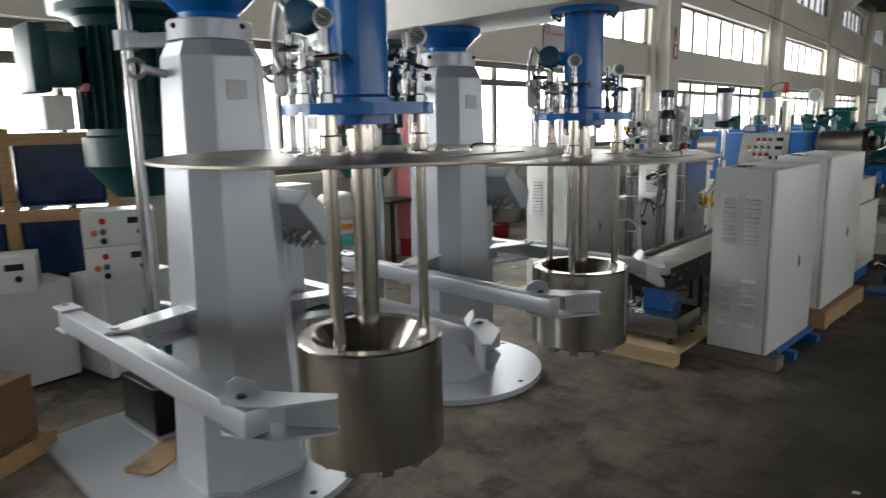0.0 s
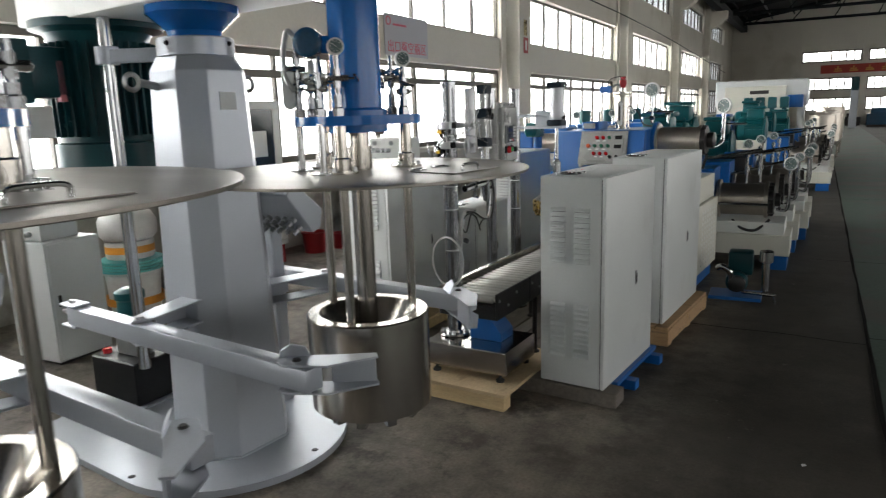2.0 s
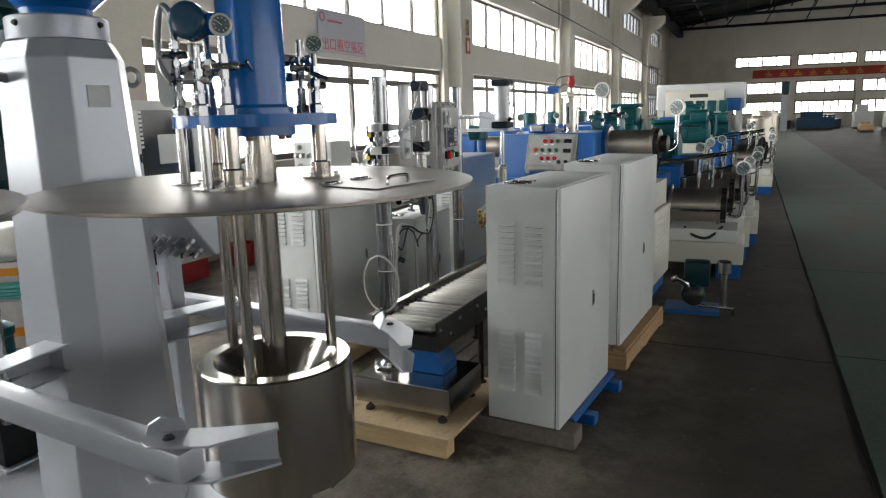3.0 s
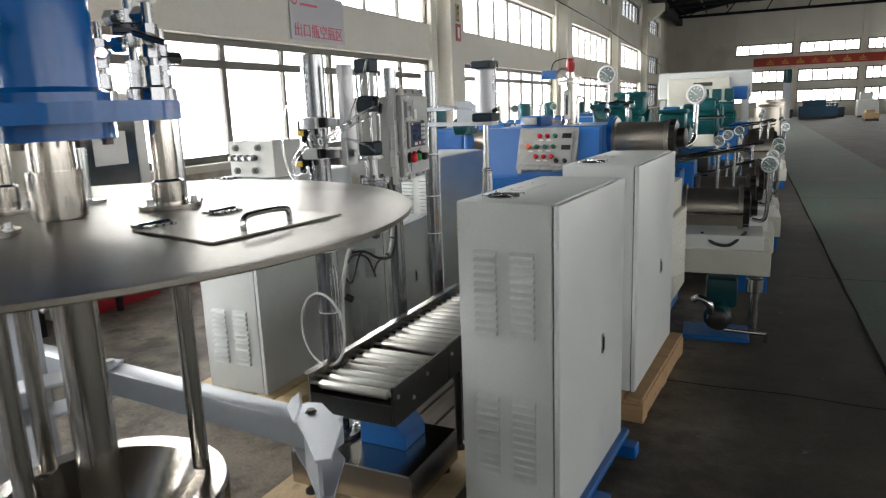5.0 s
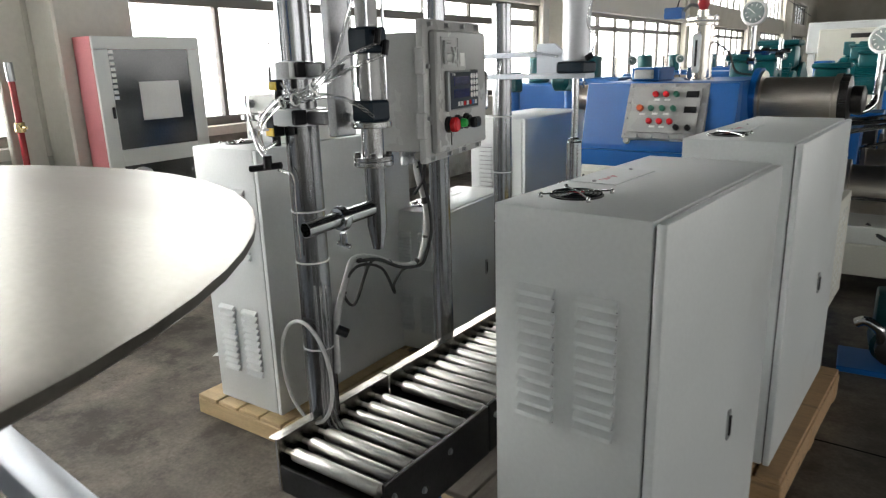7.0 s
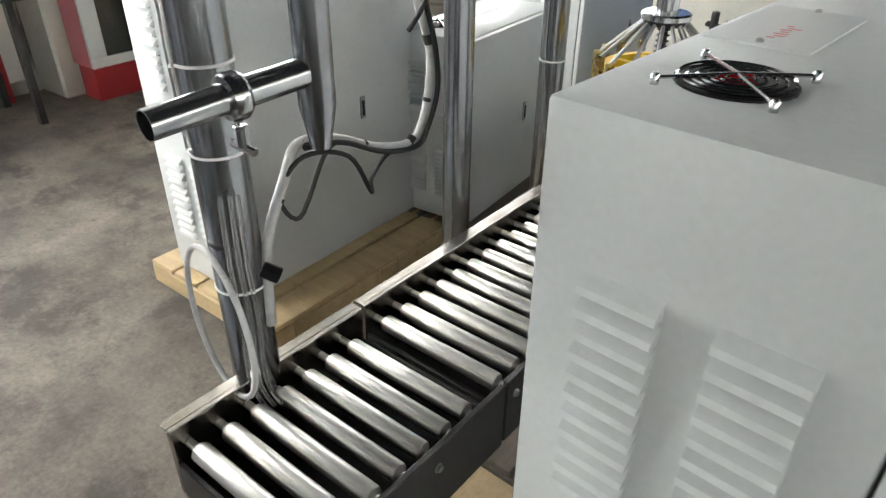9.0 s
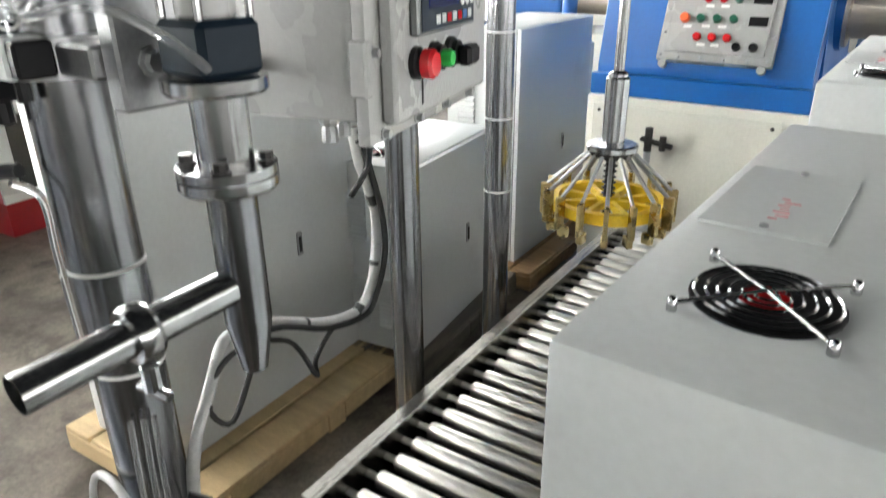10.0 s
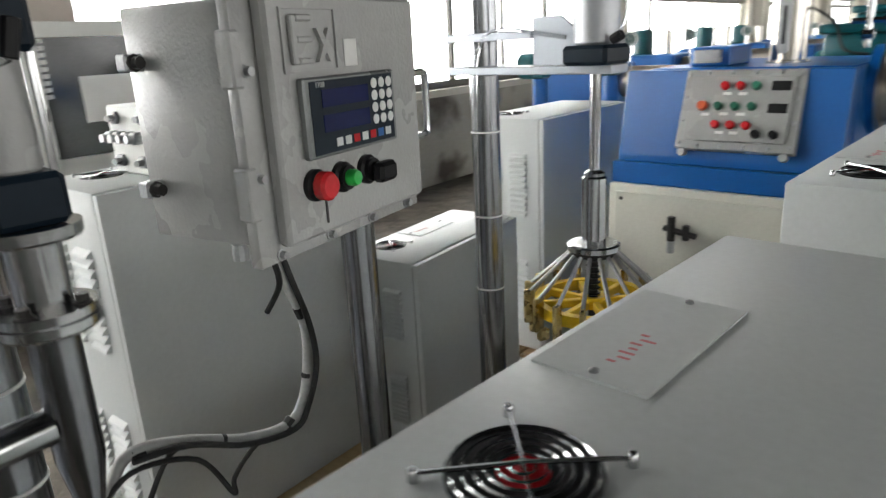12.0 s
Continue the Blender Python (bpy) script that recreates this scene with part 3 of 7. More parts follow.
def valve(parent, x, y, z, h, turn=0.0, handle=True, r=0.011):
    """A stack of nuts, a needle valve and its pipe, standing on a flange."""
    bm = lathe(B(), [(0, 0), (r, 0), (r, h), (0, h)], (x, y, z), (x, y, z + 1), 12)
    lathe(bm, [(0, 0.0), (0.024, 0.0), (0.024, 0.028), (0.016, 0.033), (0.016, 0.058), (0.011, 0.058)], (x, y, z), (x, y, z + 1), 6)
    for k in (0.3, 0.52, 0.72):
        lathe(bm, [(r, h * k - 0.012), (0.0165, h * k - 0.013), (0.0165, h * k + 0.013), (r, h * k + 0.012)], (x, y, z), (x, y, z + 1), 6)
    ob = part("valve_pipe", bm, POSTSTEEL, parent, "bright steel valve stack", 30)
    c, s = math.cos(radians(turn)), math.sin(radians(turn))
    k = z + h * 0.62
    part("valve_body", rod(B(), (x - 0.035 * c, y - 0.035 * s, k), (x + 0.045 * c, y + 0.045 * s, k), 0.013, n=10), CHROME, ob, smooth=30)
    if handle:
        bm = rod(B(), (x + 0.045 * c, y + 0.045 * s, k), (x + 0.075 * c, y + 0.075 * s, k), 0.005, n=8)
        rod(bm, (x + 0.072 * c - 0.028 * s, y + 0.072 * s + 0.028 * c, k - 0.01), (x + 0.072 * c + 0.028 * s, y + 0.072 * s - 0.028 * c, k + 0.01), 0.006, n=8)
        part("valve_handle", bm, CHROME, ob, smooth=30)
    return ob


def louvres(parent, x0, x1, z0, z1, n, y, mat):
    """Rows of pressed louvres on a face looking along -y."""
    step = (z1 - z0) / n
    for i in range(n):
        bm = B()
        z = z0 + i * step
        w, h = x1 - x0, step * 0.72
        prof = [(0.0, 0.0), (-0.018, 0.0005), (-0.015, h * 0.4), (0.0, h)]
        a = [bm.verts.new((x0, y + p, z + q)) for p, q in prof]
        b_ = [bm.verts.new((x1, y + p, z + q)) for p, q in prof]
        for k in range(3):
            bm.faces.new((a[k], b_[k], b_[k + 1], a[k + 1]))
        bm.faces.new(a[::-1])
        bm.faces.new(b_)
        bm.faces.new((a[0], a[3], b_[3], b_[0]))
        part("louvre", bm, mat, parent)
        # black strip below each louvre paints in the shadow under its lip
        bm = B()
        box(bm, x0 + 0.002, x1 - 0.002, y - 0.002, y - 0.0005, z - step * 0.14, z - 0.0005)
        part("louvre_shade_strip", bm, BLACK, parent)


def fan_grille(parent, x, y, z, r=0.058):
    g = part("fan_recess", lathe(B(), [(0, 0.001), (r, 0.001), (r * 1.04, 0.0025), (r * 1.04, 0.0)], (x, y, z), (x, y, z + 1), 24), BLACK, parent, "black fan opening behind a wire guard")
    part("fan_hub", lathe(B(), [(0, 0.0012), (r * 0.36, 0.0012), (r * 0.36, 0.002), (0, 0.002)], (x, y, z), (x, y, z + 1), 16), REDB, g, "red and grey fan hub label")
    bm = B()
    for k in range(1, 7):
        lathe(bm, [(r * k / 6.2 - 0.0016, 0.006), (r * k / 6.2, 0.0076), (r * k / 6.2 + 0.0016, 0.006), (r * k / 6.2, 0.0044), (r * k / 6.2 - 0.0016, 0.006)], (x, y, z), (x, y, z + 1), 28)
    L = 0.082
    for a in (45, 135, 225, 315):
        c, s = math.cos(radians(a)), math.sin(radians(a))
        rod(bm, (x, y, z + 0.01), (x + L * c, y + L * s, z + 0.007), 0.0021, n=6)
        lathe(bm, [(0, 0), (0.0045, 0), (0.0045, 0.01), (0.003, 0.012), (0, 0.012)], (x + L * c, y + L * s, z + 0.0), (x + L * c, y + L * s, z + 1), 8)
    part("wire_guard", bm, CHROME, g, "chrome wire fan guard", 40)


def cabinet(x, y, z, w, d, h, turn, label, group="electric cabinets", door=True, vents=((0.14, 0.41), (0.6, 0.865)), fan=True, lid=True, vent_x=(0.17, 0.40, 0.54, 0.77), lock_y=0.3):
    """Sheet-steel switch cabinet: local x across the vented end, y along the door; the door is on its +x side."""
    e = thing("switch_cabinet", x, y, z, turn, label, "cabinet", group)
    dt = 0.022
    bm = B()
    box(bm, 0, w - dt - 0.004, 0, d, 0, h, 0.006, 2)
    part("body", bm, CABINET, e, smooth=40)
    bm = B()
    box(bm, w - dt - 0.008, w - dt, 0.006, d - 0.006, 0.006, h - 0.012)
    part("door_seal", bm, RUBBER, e)
    bm = B()
    box(bm, w - dt, w, 0.0, d, 0.0, h - 0.004, 0.004, 2)
    dr = part("door", bm, CABINET, e, smooth=40)
    bm = B()
    box(bm, w, w + 0.004, d * lock_y * 2.05 - 0.012, d * lock_y * 2.05 + 0.012, h * 0.42, h * 0.42 + 0.085, 0.004, 2)
    lk = part("lock_plate", bm, GALV, dr, "zinc swing-handle lock")
    bm = B()
    box(bm, w + 0.004, w + 0.009, d * lock_y * 2.05 - 0.006, d * lock_y * 2.05 + 0.006, h * 0.42 + 0.012, h * 0.42 + 0.07, 0.002)
    part("lock_handle", bm, DARKSTEEL, dr)
    n = 11
    for v in vents:
        for a, b in ((vent_x[0], vent_x[1]), (vent_x[2], vent_x[3])):
            louvres(e, w * a, w * b, h * v[0], h * v[1], n, 0.0, CABINET)
    if fan:
        fan_grille(e, 0.11 * w / 0.36, 0.155, h)
    if lid:
        bm = B()
        box(bm, 0.015, 0.14, 0.308, 0.55, h + 0.0005, h + 0.003)
        pl = part("cover_plate", bm, CABINET, e)
        for px, py in ((0.078, 0.322), (0.078, 0.537)):
            part("screw", lathe(B(), [(0, 0), (0.005, 0), (0.005, 0.003), (0, 0.005)], (px, py, h + 0.003), (px, py, h + 1), 8), GALV, pl)
        bm = B()
        for i in range(7):
            px = 0.075 + 0.005 * (i % 2)
            box(bm, px, px + 0.009 + 0.004 * (i % 3), 0.35 + i * 0.012, 0.354 + i * 0.012, h + 0.0031, h + 0.0036)
        part("chalk_mark", bm, PINK, pl, "red hand-drawn mark")
    return e


def control_box(parent_name, x, y, z, w, d, h, turn, label, rows=2):
    e = thing(parent_name, x, y, z, turn, label, "control box", "push-button control boxes")
    bm = B()
    box(bm, 0, w, 0, d, 0, h, 0.008, 2)
    part("body", bm, CABINET, e, smooth=40)
    for i, (u, v, m) in enumerate(((0.28, 0.72, REDB), (0.28, 0.42, GREENB), (0.28, 0.16, BLACK), (0.16, 0.4, ORANGE), (0.78, 0.38, BLACK))):
        bm = lathe(B(), [(0, 0), (0.02, 0), (0.02, 0.006), (0.014, 0.008), (0.014, 0.018), (0.011, 0.022), (0, 0.022)], (w * u, 0.001, h * v), (w * u, -1, h * v), 14)
        part("push_button", bm, m, e, smooth=30)
    bm = B()
    box(bm, w * 0.62, w * 0.86, -0.004, 0.001, h * 0.62, h * 0.8, 0.002)
    part("display", bm, BLACK, e)
    return e


# ---- the two high-speed dispersers ----
def clamp_arm(e, side, z):
    """Gripping arm beside the vessel: column bracket, long hollow beam, claw. side: -1 or 1."""
    S = side
    back = 0.08 if S > 0 else 0.0            # the rear arm is drawn back a little
    plate = [(0.03, 0.2 * S), (0.17, 0.2 * S), (0.25, 0.52 * S), (0.22, 0.6 * S), (0.17, 0.585 * S), (0.12, 0.47 * S)]
    bm = B()
    prism(bm, plate, z + 0.001, z + 0.012, bevel=0.003)
    prism(bm, plate, z - 0.1, z - 0.089, bevel=0.003)
    box(bm, 0.055, 0.066, min(0.2 * S, 0.4 * S), max(0.2 * S, 0.4 * S), z - 0.088, z)
    br = part("arm_bracket", bm, SILVER, e)
    studs("pivot_pin", [(0.2, 0.555 * S, z + 0.012)], (0, 0, 1), 0.018, 0.01, GALV, br)
    m = Matrix.Translation((-0.33 - back, 0.562 * S, z - 0.044))
    bm = B()
    box(bm, 0.0, 1.58, -0.04, 0.04, -0.042, 0.042, 0.007, 2)
    bmesh.ops.transform(bm, matrix=m, verts=bm.verts)
    beam = part("arm_beam", bm, SILVER, e, smooth=40)
    part("weld_bead", tube(B(), [(1.251 - back, (0.562 - 0.036) * S, z - 0.004), (1.252 - back, 0.562 * S, z - 0.003), (1.251 - back, (0.562 + 0.036) * S, z - 0.004)], 0.003, 6), SILVER, beam)
    for zz in (0.044, -0.055):
        part("end_plate", prism(B(), [(-0.06, -0.04), (0.07, -0.045), (0.07, 0.045), (-0.06, 0.04)], zz, zz + 0.01, m, 0.002), SILVER, beam)
    part("end_pin", bolts(rod(B(), m @ Vector((-0.1, 0.0, 0.0)), m @ Vector((0.0, 0.0, 0.0)), 0.012, n=10), [m @ Vector((-0.02, 0, 0.056))], (0, 0, 1), 0.012, 0.01), GALV, beam)
    # the claw: two cut plates, a web along the inner edge and a turned-up ear
    claw = [(1.09, 0.56 * S), (1.12, 0.61 * S), (1.157, 0.623 * S), (1.293, 0.545 * S), (1.385, 0.385 * S), (1.355, 0.36 * S), (1.236, 0.455 * S), (1.165, 0.5 * S)]
    claw = [(x - back, y) for x, y in claw]
    for zz in (z + 0.001, z - 0.098):
        cl = part("claw_plate", prism(B(), claw, zz, zz + 0.008, bevel=0.001), SILVER, beam)
    a, b = Vector((1.236 - back, 0.462 * S, 0)), Vector((1.36 - back, 0.37 * S, 0))
    mm = Matrix.Translation((a.x, a.y, z - 0.09)) @ Matrix.Rotation(math.atan2(b.y - a.y, b.x - a.x), 4, "Z")
    bm = B()
    box(bm, 0, (b - a).length, -0.005, 0.005, 0, 0.09)
    bmesh.ops.transform(bm, matrix=mm, verts=bm.verts)
    part("claw_web", bm, SILVER, beam)
    a, b = Vector((1.08 - back, 0.565 * S, 0)), Vector((1.17 - back, 0.495 * S, 0))
    ang = math.atan2(b.y - a.y, b.x - a.x)
    mm = Matrix.Translation((a.x, a.y, z + 0.004)) @ Matrix.Rotation(ang, 4, "Z") @ Matrix.Rotation(radians(-28 * S), 4, "X") @ FRONT
    part("claw_ear", prism(B(), [(0, 0), (0.114, 0), (0.1, 0.05), (0.05, 0.066), (0.012, 0.035)], -0.004, 0.004, mm, 0.001), SILVER, beam)
    studs("claw_pin", [(1.169 - back, 0.563 * S, z + 0.009)], (0, 0, 1), 0.012, 0.008, DARKSTEEL, beam)


def disperser(x, y, turn, reach, lid_z, drum_top, ring_z, flange, arm_z, lid_r, column, rear, label):
    """Column machine; local x points from the column to the vessel."""
    e = thing("disperser", x, y, 0, turn, label, "mixing machine", "dispersers")
    # base plate with rounded front
    R = 0.6
    arc = [(R * math.cos(a), R * math.sin(a)) for a in [radians(-90 + 7.5 * i) for i in range(25)]]
    bm = prism(B(), [(-1.01, 0.3), (-0.95, R), *arc[::-1], (-0.95, -R), (-1.01, -0.3)], 0.0, 0.035, bevel=0.003)
    base = part("base_plate", bm, SILVER, e, "silver-grey painted base plate with a rounded end")
    studs("anchor_hole", [(0.53, 0.08, 0.035), (-0.02, 0.56, 0.035), (-0.02, -0.56, 0.035), (-0.92, -0.57, 0.035), (-0.92, 0.57, 0.035)], (0, 0, 1), 0.013, 0.003, BLACK, base)
    # column: square tube with wide chamfers, drawn in at its head
    cx, cy, foot, head = column              # place and half widths, wider at the foot

    def octagon(h, c, k=1.0):
        pts = ((h, c - h), (h, h - c), (h - c, h), (c - h, h), (-h, h - c), (-h, c - h), (c - h, -h), (h - c, -h))
        return [(cx + px * k, cy + py * k) for px, py in pts]
    bm = B()
    rows = [(octagon(foot, foot * 0.42), 0.035), (octagon(head, head * 0.5), ring_z - 0.15), (octagon(head, head * 0.5, 0.84), ring_z - 0.085)]
    rings = [[bm.verts.new((px, py, zz)) for px, py in ring] for ring, zz in rows]
    for p, q in zip(rings, rings[1:]):
        for i in range(8):
            bm.faces.new((p[i], p[(i + 1) % 8], q[(i + 1) % 8], q[i]))
    bm.faces.new(rings[2])
    bmesh.ops.bevel(bm, geom=[g for g in bm.edges if not g.is_boundary], offset=0.004, segments=1, affect="EDGES")
    col = part("column", bm, SILVER, e, "silver-grey painted octagonal column")
    prism(bm := B(), octagon(foot, foot * 0.42, 1.03), 0.035, 0.043)
    part("weld_seam", bm, SILVER, col)
    part("ring", lathe(B(), [(0.165, 0), (0.175, 0.004), (0.175, 0.08), (0.168, 0.086), (0, 0.086)], (cx, cy, ring_z - 0.086), (cx, cy, ring_z), 36), SILVER, col, "bare grey clamp ring", 35)
    part("ring_bolt", bolts(B(), [(cx + 0.174 * math.cos(radians(-80)), cy + 0.174 * math.sin(radians(-80)), ring_z - 0.03)], (math.cos(radians(-80)), math.sin(radians(-80)), 0), 0.009, 0.012), BLACK, col)
    part("ring_bolt", bolts(B(), [(cx + 0.174 * math.cos(radians(20)), cy + 0.174 * math.sin(radians(20)), ring_z - 0.03)], (math.cos(radians(20)), math.sin(radians(20)), 0), 0.009, 0.012), BLACK, col)
    bm = B()
    hw = head + (foot - head) * 0.08
    box(bm, cx + hw - 0.003, cx + hw + 0.004, cy - 0.045, cy + 0.045, ring_z - 0.33, ring_z - 0.25, 0.001)
    part("nameplate", bm, CABINET, col, "small pale blank nameplate")
    for S in (-1, 1):
        bm = rod(B(), (cx - 0.04, cy + S * (hw - 0.01), ring_z - 0.22), (cx - 0.04, cy + S * (hw + 0.09), ring_z - 0.2), 0.018, n=12)
        part("eye_stem", bm, GALV, col, smooth=30)
        bm = B()
        tube(bm, [(cx - 0.04, cy + S * (hw + 0.12) + 0.034 * math.cos(2 * math.pi * i / 12), ring_z - 0.2 + 0.034 * math.sin(2 * math.pi * i / 12)) for i in range(13)], 0.011, 8)
        part("lifting_eye", bm, GALV, col, "forged lifting eye", 40)
    # blue collar and the arm beam over it
    part("collar", lathe(B(), [(0.12, 0), (0.125, 0.03), (0.2, 0.1), (0.21, 0.105), (0.21, 0.14), (0, 0.14)], (cx, cy, ring_z), (cx, cy, ring_z + 1), 28), BLUE, e, "gloss blue collar", 35)
    zb = ring_z + 0.14
    bm = B()
    box(bm, -1.15, reach + 0.27, -0.26, 0.26, zb, zb + 0.42, 0.012, 2)
    part("arm_housing", bm, WHITE, e, "pale grey painted overhead arm housing", 35)
    # guide rod with collar
    rx, ry = -0.39 + rear, -0.165
    part("guide_rod", rod(B(), (rx, ry, 0.35), (rx, ry, zb), 0.031, n=20), CHROME, e, "chrome guide rod", 30)
    bm = lathe(B(), [(0.031, 0), (0.056, 0), (0.056, 0.085), (0.031, 0.085)], (rx, ry, ring_z - 0.09), (rx, ry, ring_z), 20)
    prism(bm, [(rx + 0.03, ry - 0.03), (-0.16, -0.035), (-0.16, 0.035), (rx + 0.03, ry + 0.03)], ring_z - 0.085, ring_z - 0.02, bevel=0.004)
    part("guide_bracket", bm, SILVER, e, smooth=35)
    # drive motor hanging from the rear of the arm
    mx = -0.74 + rear
    bm = lathe(B(), [(0, -0.02), (0.33, -0.02), (0.33, 0.02), (0.27, 0.04), (0.25, 0.08), (0.25, 0.6), (0.275, 0.61), (0.275, 0.75), (0.15, 0.91), (0, 0.91)], (mx, 0, zb - 0.01), (mx, 0, zb - 1), 32)
    mt = part("motor", bm, TEAL, e, "dark green flange-mounted electric motor", 35)
    for i in range(34):
        a = 2 * math.pi * i / 34
        bm = B()
        box(bm, 0.245, 0.283, -0.004, 0.004, -0.58, -0.1)
        bmesh.ops.transform(bm, matrix=Matrix.Translation((mx, 0, zb)) @ Matrix.Rotation(a, 4, "Z"), verts=bm.verts)
        part("cooling_fin", bm, TEAL, mt)
    bm = B()
    box(bm, mx - 0.12, mx + 0.1, -0.42, -0.2, zb - 0.38, zb - 0.13, 0.015, 2)
    box(bm, mx - 0.14, mx + 0.12, -0.5, -0.42, zb - 0.41, zb - 0.1, 0.012, 2)
    part("terminal_box", bm, TEAL, mt, "dark green terminal box", 35)
    bm = B()
    box(bm, mx - 0.08, mx + 0.08, -0.46, -0.33, zb - 0.58, zb - 0.42, 0.006)
    part("tag_sheet", bm, WHITE, mt, "pale paper-covered cable entry")
    bm = tube(B(), [(mx + 0.05 + 0.03 * math.cos(2 * math.pi * i / 10), -0.25, zb - 0.5 + 0.03 * math.sin(2 * math.pi * i / 10)) for i in range(11)], 0.009, 8)
    part("lifting_ring", bm, TEAL, mt, smooth=40)
    bm = B()
    box(bm, mx + 0.06, mx + 0.1, -0.29, -0.26, zb - 0.4, zb - 0.2)
    part("rating_plate", bm, PINK, mt, "dull copper rating plate")
    # spindle: blue housing, flange, shaft, guard lid and vessel
    sp = reach
    ft = lid_z + flange
    part("spindle_housing", lathe(B(), [(0, 0), (0.118, 0), (0.118, 0.02), (0.1, 0.03), (0.1, zb - ft - 0.03), (0.17, zb - ft - 0.028), (0.17, zb - ft), (0, zb - ft)], (sp, 0, ft), (sp, 0, ft + 1), 36), BLUE, e, "gloss blue spindle housing", 35)
    studs("housing_bolt", [(sp + 0.15 * math.cos(a), 0.15 * math.sin(a), zb - 0.03) for a in [i * math.pi / 4 for i in range(8)]], (0, 0, -1), 0.012, 0.016, DARKSTEEL, e)
    lob = []
    for i in range(48):
        a = 2 * math.pi * i / 48
        lob.append((sp + (0.265 - 0.018 * (1 - abs(math.cos(2 * a)))) * math.cos(a), (0.265 - 0.018 * (1 - abs(math.cos(2 * a)))) * math.sin(a)))
    fl = part("blue_flange", prism(B(), lob, ft - 0.035, ft, bevel=0.003), BLUE, e, "gloss blue flange plate")
    part("seal_ring", lathe(B(), [(0, 0), (0.12, 0), (0.12, 0.03), (0, 0.03)], (sp, 0, ft - 0.065), (sp, 0, ft), 28), BLUE, fl, smooth=35)
    studs("flange_bolt", [(sp + 0.1 * math.cos(a), 0.1 * math.sin(a), ft - 0.065) for a in [i * math.pi / 3 for i in range(6)]], (0, 0, -1), 0.011, 0.014, DARKSTEEL, fl)
    part("main_shaft", rod(B(), (sp, 0, drum_top - 0.14), (sp, 0, ft - 0.06), 0.041, n=24), STEEL, e, "stainless main shaft", 30)
    part("shaft_sleeve", lathe(B(), [(0.043, 0), (0.05, 0), (0.05, 0.09), (0.043, 0.09)], (sp, 0, lid_z + 0.006), (sp, 0, lid_z + 1), 24), STEEL, e, smooth=30)
    posts = [(0.2 * math.cos(radians(a)), 0.2 * math.sin(radians(a))) for a in (-68, 58, 180)]
    for px, py in posts:
        part("stay_rod", rod(B(), (sp + px, py, drum_top), (sp + px, py, lid_z), 0.0185, n=16), STEEL, e, "stainless stay rod", 30)
        bm = lathe(B(), [(0.0, 0), (0.062, 0), (0.062, 0.009), (0.033, 0.01), (0.033, 0.055), (0.0245, 0.06), (0.0245, ft - 0.036 - lid_z), (0, ft - 0.036 - lid_z)], (sp + px, py, lid_z + 0.004), (sp + px, py, lid_z + 1), 20)
        ps = part("stay_pipe", bm, STEEL, e, "stainless stay pipe on a bolted foot", 30)
        studs("foot_bolt", [(sp + px + 0.05 * math.cos(a), py + 0.05 * math.sin(a), lid_z + 0.013) for a in (0.6, 2.7, 4.8)], (0, 0, 1), 0.007, 0.014, GALV, ps)
    for px, py in ((0.06, 0.235), (0.04, -0.25), (-0.17, 0.16), (-0.18, -0.15)):
        bm = lathe(B(), [(0, 0), (0.045, 0), (0.045, 0.007), (0.016, 0.009), (0.016, ft - lid_z - 0.03), (0, ft - lid_z - 0.03)], (sp + px, py, lid_z + 0.004), (sp + px, py, lid_z + 1), 16)
        part("feed_pipe", bm, CHROME, e, smooth=30)
    # valves and gauges on the flange
    valve(e, sp + posts[0][0], posts[0][1], ft, 0.22, 30)
    valve(e, sp + posts[1][0], posts[1][1], ft, 0.19, -40)
    valve(e, sp + posts[2][0], posts[2][1], ft, 0.26, 120)
    valve(e, sp + 0.03, -0.24, ft, 0.16, 200)
    valve(e, sp + 0.05, 0.235, ft, 0.15, 90, False)
    valve(e, sp - 0.17, -0.15, ft, 0.3, 250, False)
    gauge(e, (sp + posts[0][0], posts[0][1], ft + 0.25), (0.75, -0.6, 0.1), 0.031)
    gauge(e, (sp + posts[1][0], posts[1][1], ft + 0.22), (0.75, -0.6, 0.1), 0.031)
    for i, (ang, h, lean) in enumerate(((-100, 0.2, 20), (80, 0.24, 60), (110, 0.17, 150), (150, 0.2, 200), (-150, 0.22, -120))):
        vx, vy = sp + 0.185 * math.cos(radians(ang)), 0.185 * math.sin(radians(ang))
        valve(e, vx, vy, ft, h, lean, i % 2 == 0, 0.009)
        q, d = Vector((vx, vy, ft + h * 0.72)), Vector((-math.sin(radians(ang + 15)), math.cos(radians(ang + 15)), 0))
        bm = rod(B(), q - d * 0.05, q + d * 0.06, 0.009, n=10)
        lathe(bm, [(0.009, -0.014), (0.018, -0.012), (0.018, 0.012), (0.009, 0.014)], q - d * 0.04, q + d * 0.5, 6)
        lathe(bm, [(0.009, -0.014), (0.018, -0.012), (0.018, 0.012), (0.009, 0.014)], q + d * 0.045, q + d * 0.5, 6)
        part("pipe_tee", bm, CHROME, e, "bright pipe tee with union nuts", 30)
    bm = tube(B(), [(sp - 0.17, -0.15, ft + 0.3), (sp - 0.2, -0.16, ft + 0.33), (sp - 0.22, -0.17, ft + 0.24), (sp - 0.2, -0.18, ft + 0.15), (sp - 0.17, -0.17, ft + 0.1)], 0.011, 8)
    part("braided_hose", bm, GALV, e, "braided steel hose", 40)
    c = Vector((sp - 0.11, -0.135, ft + 0.28))
    f = Vector((0.45, -0.85, 0.05)).normalized()
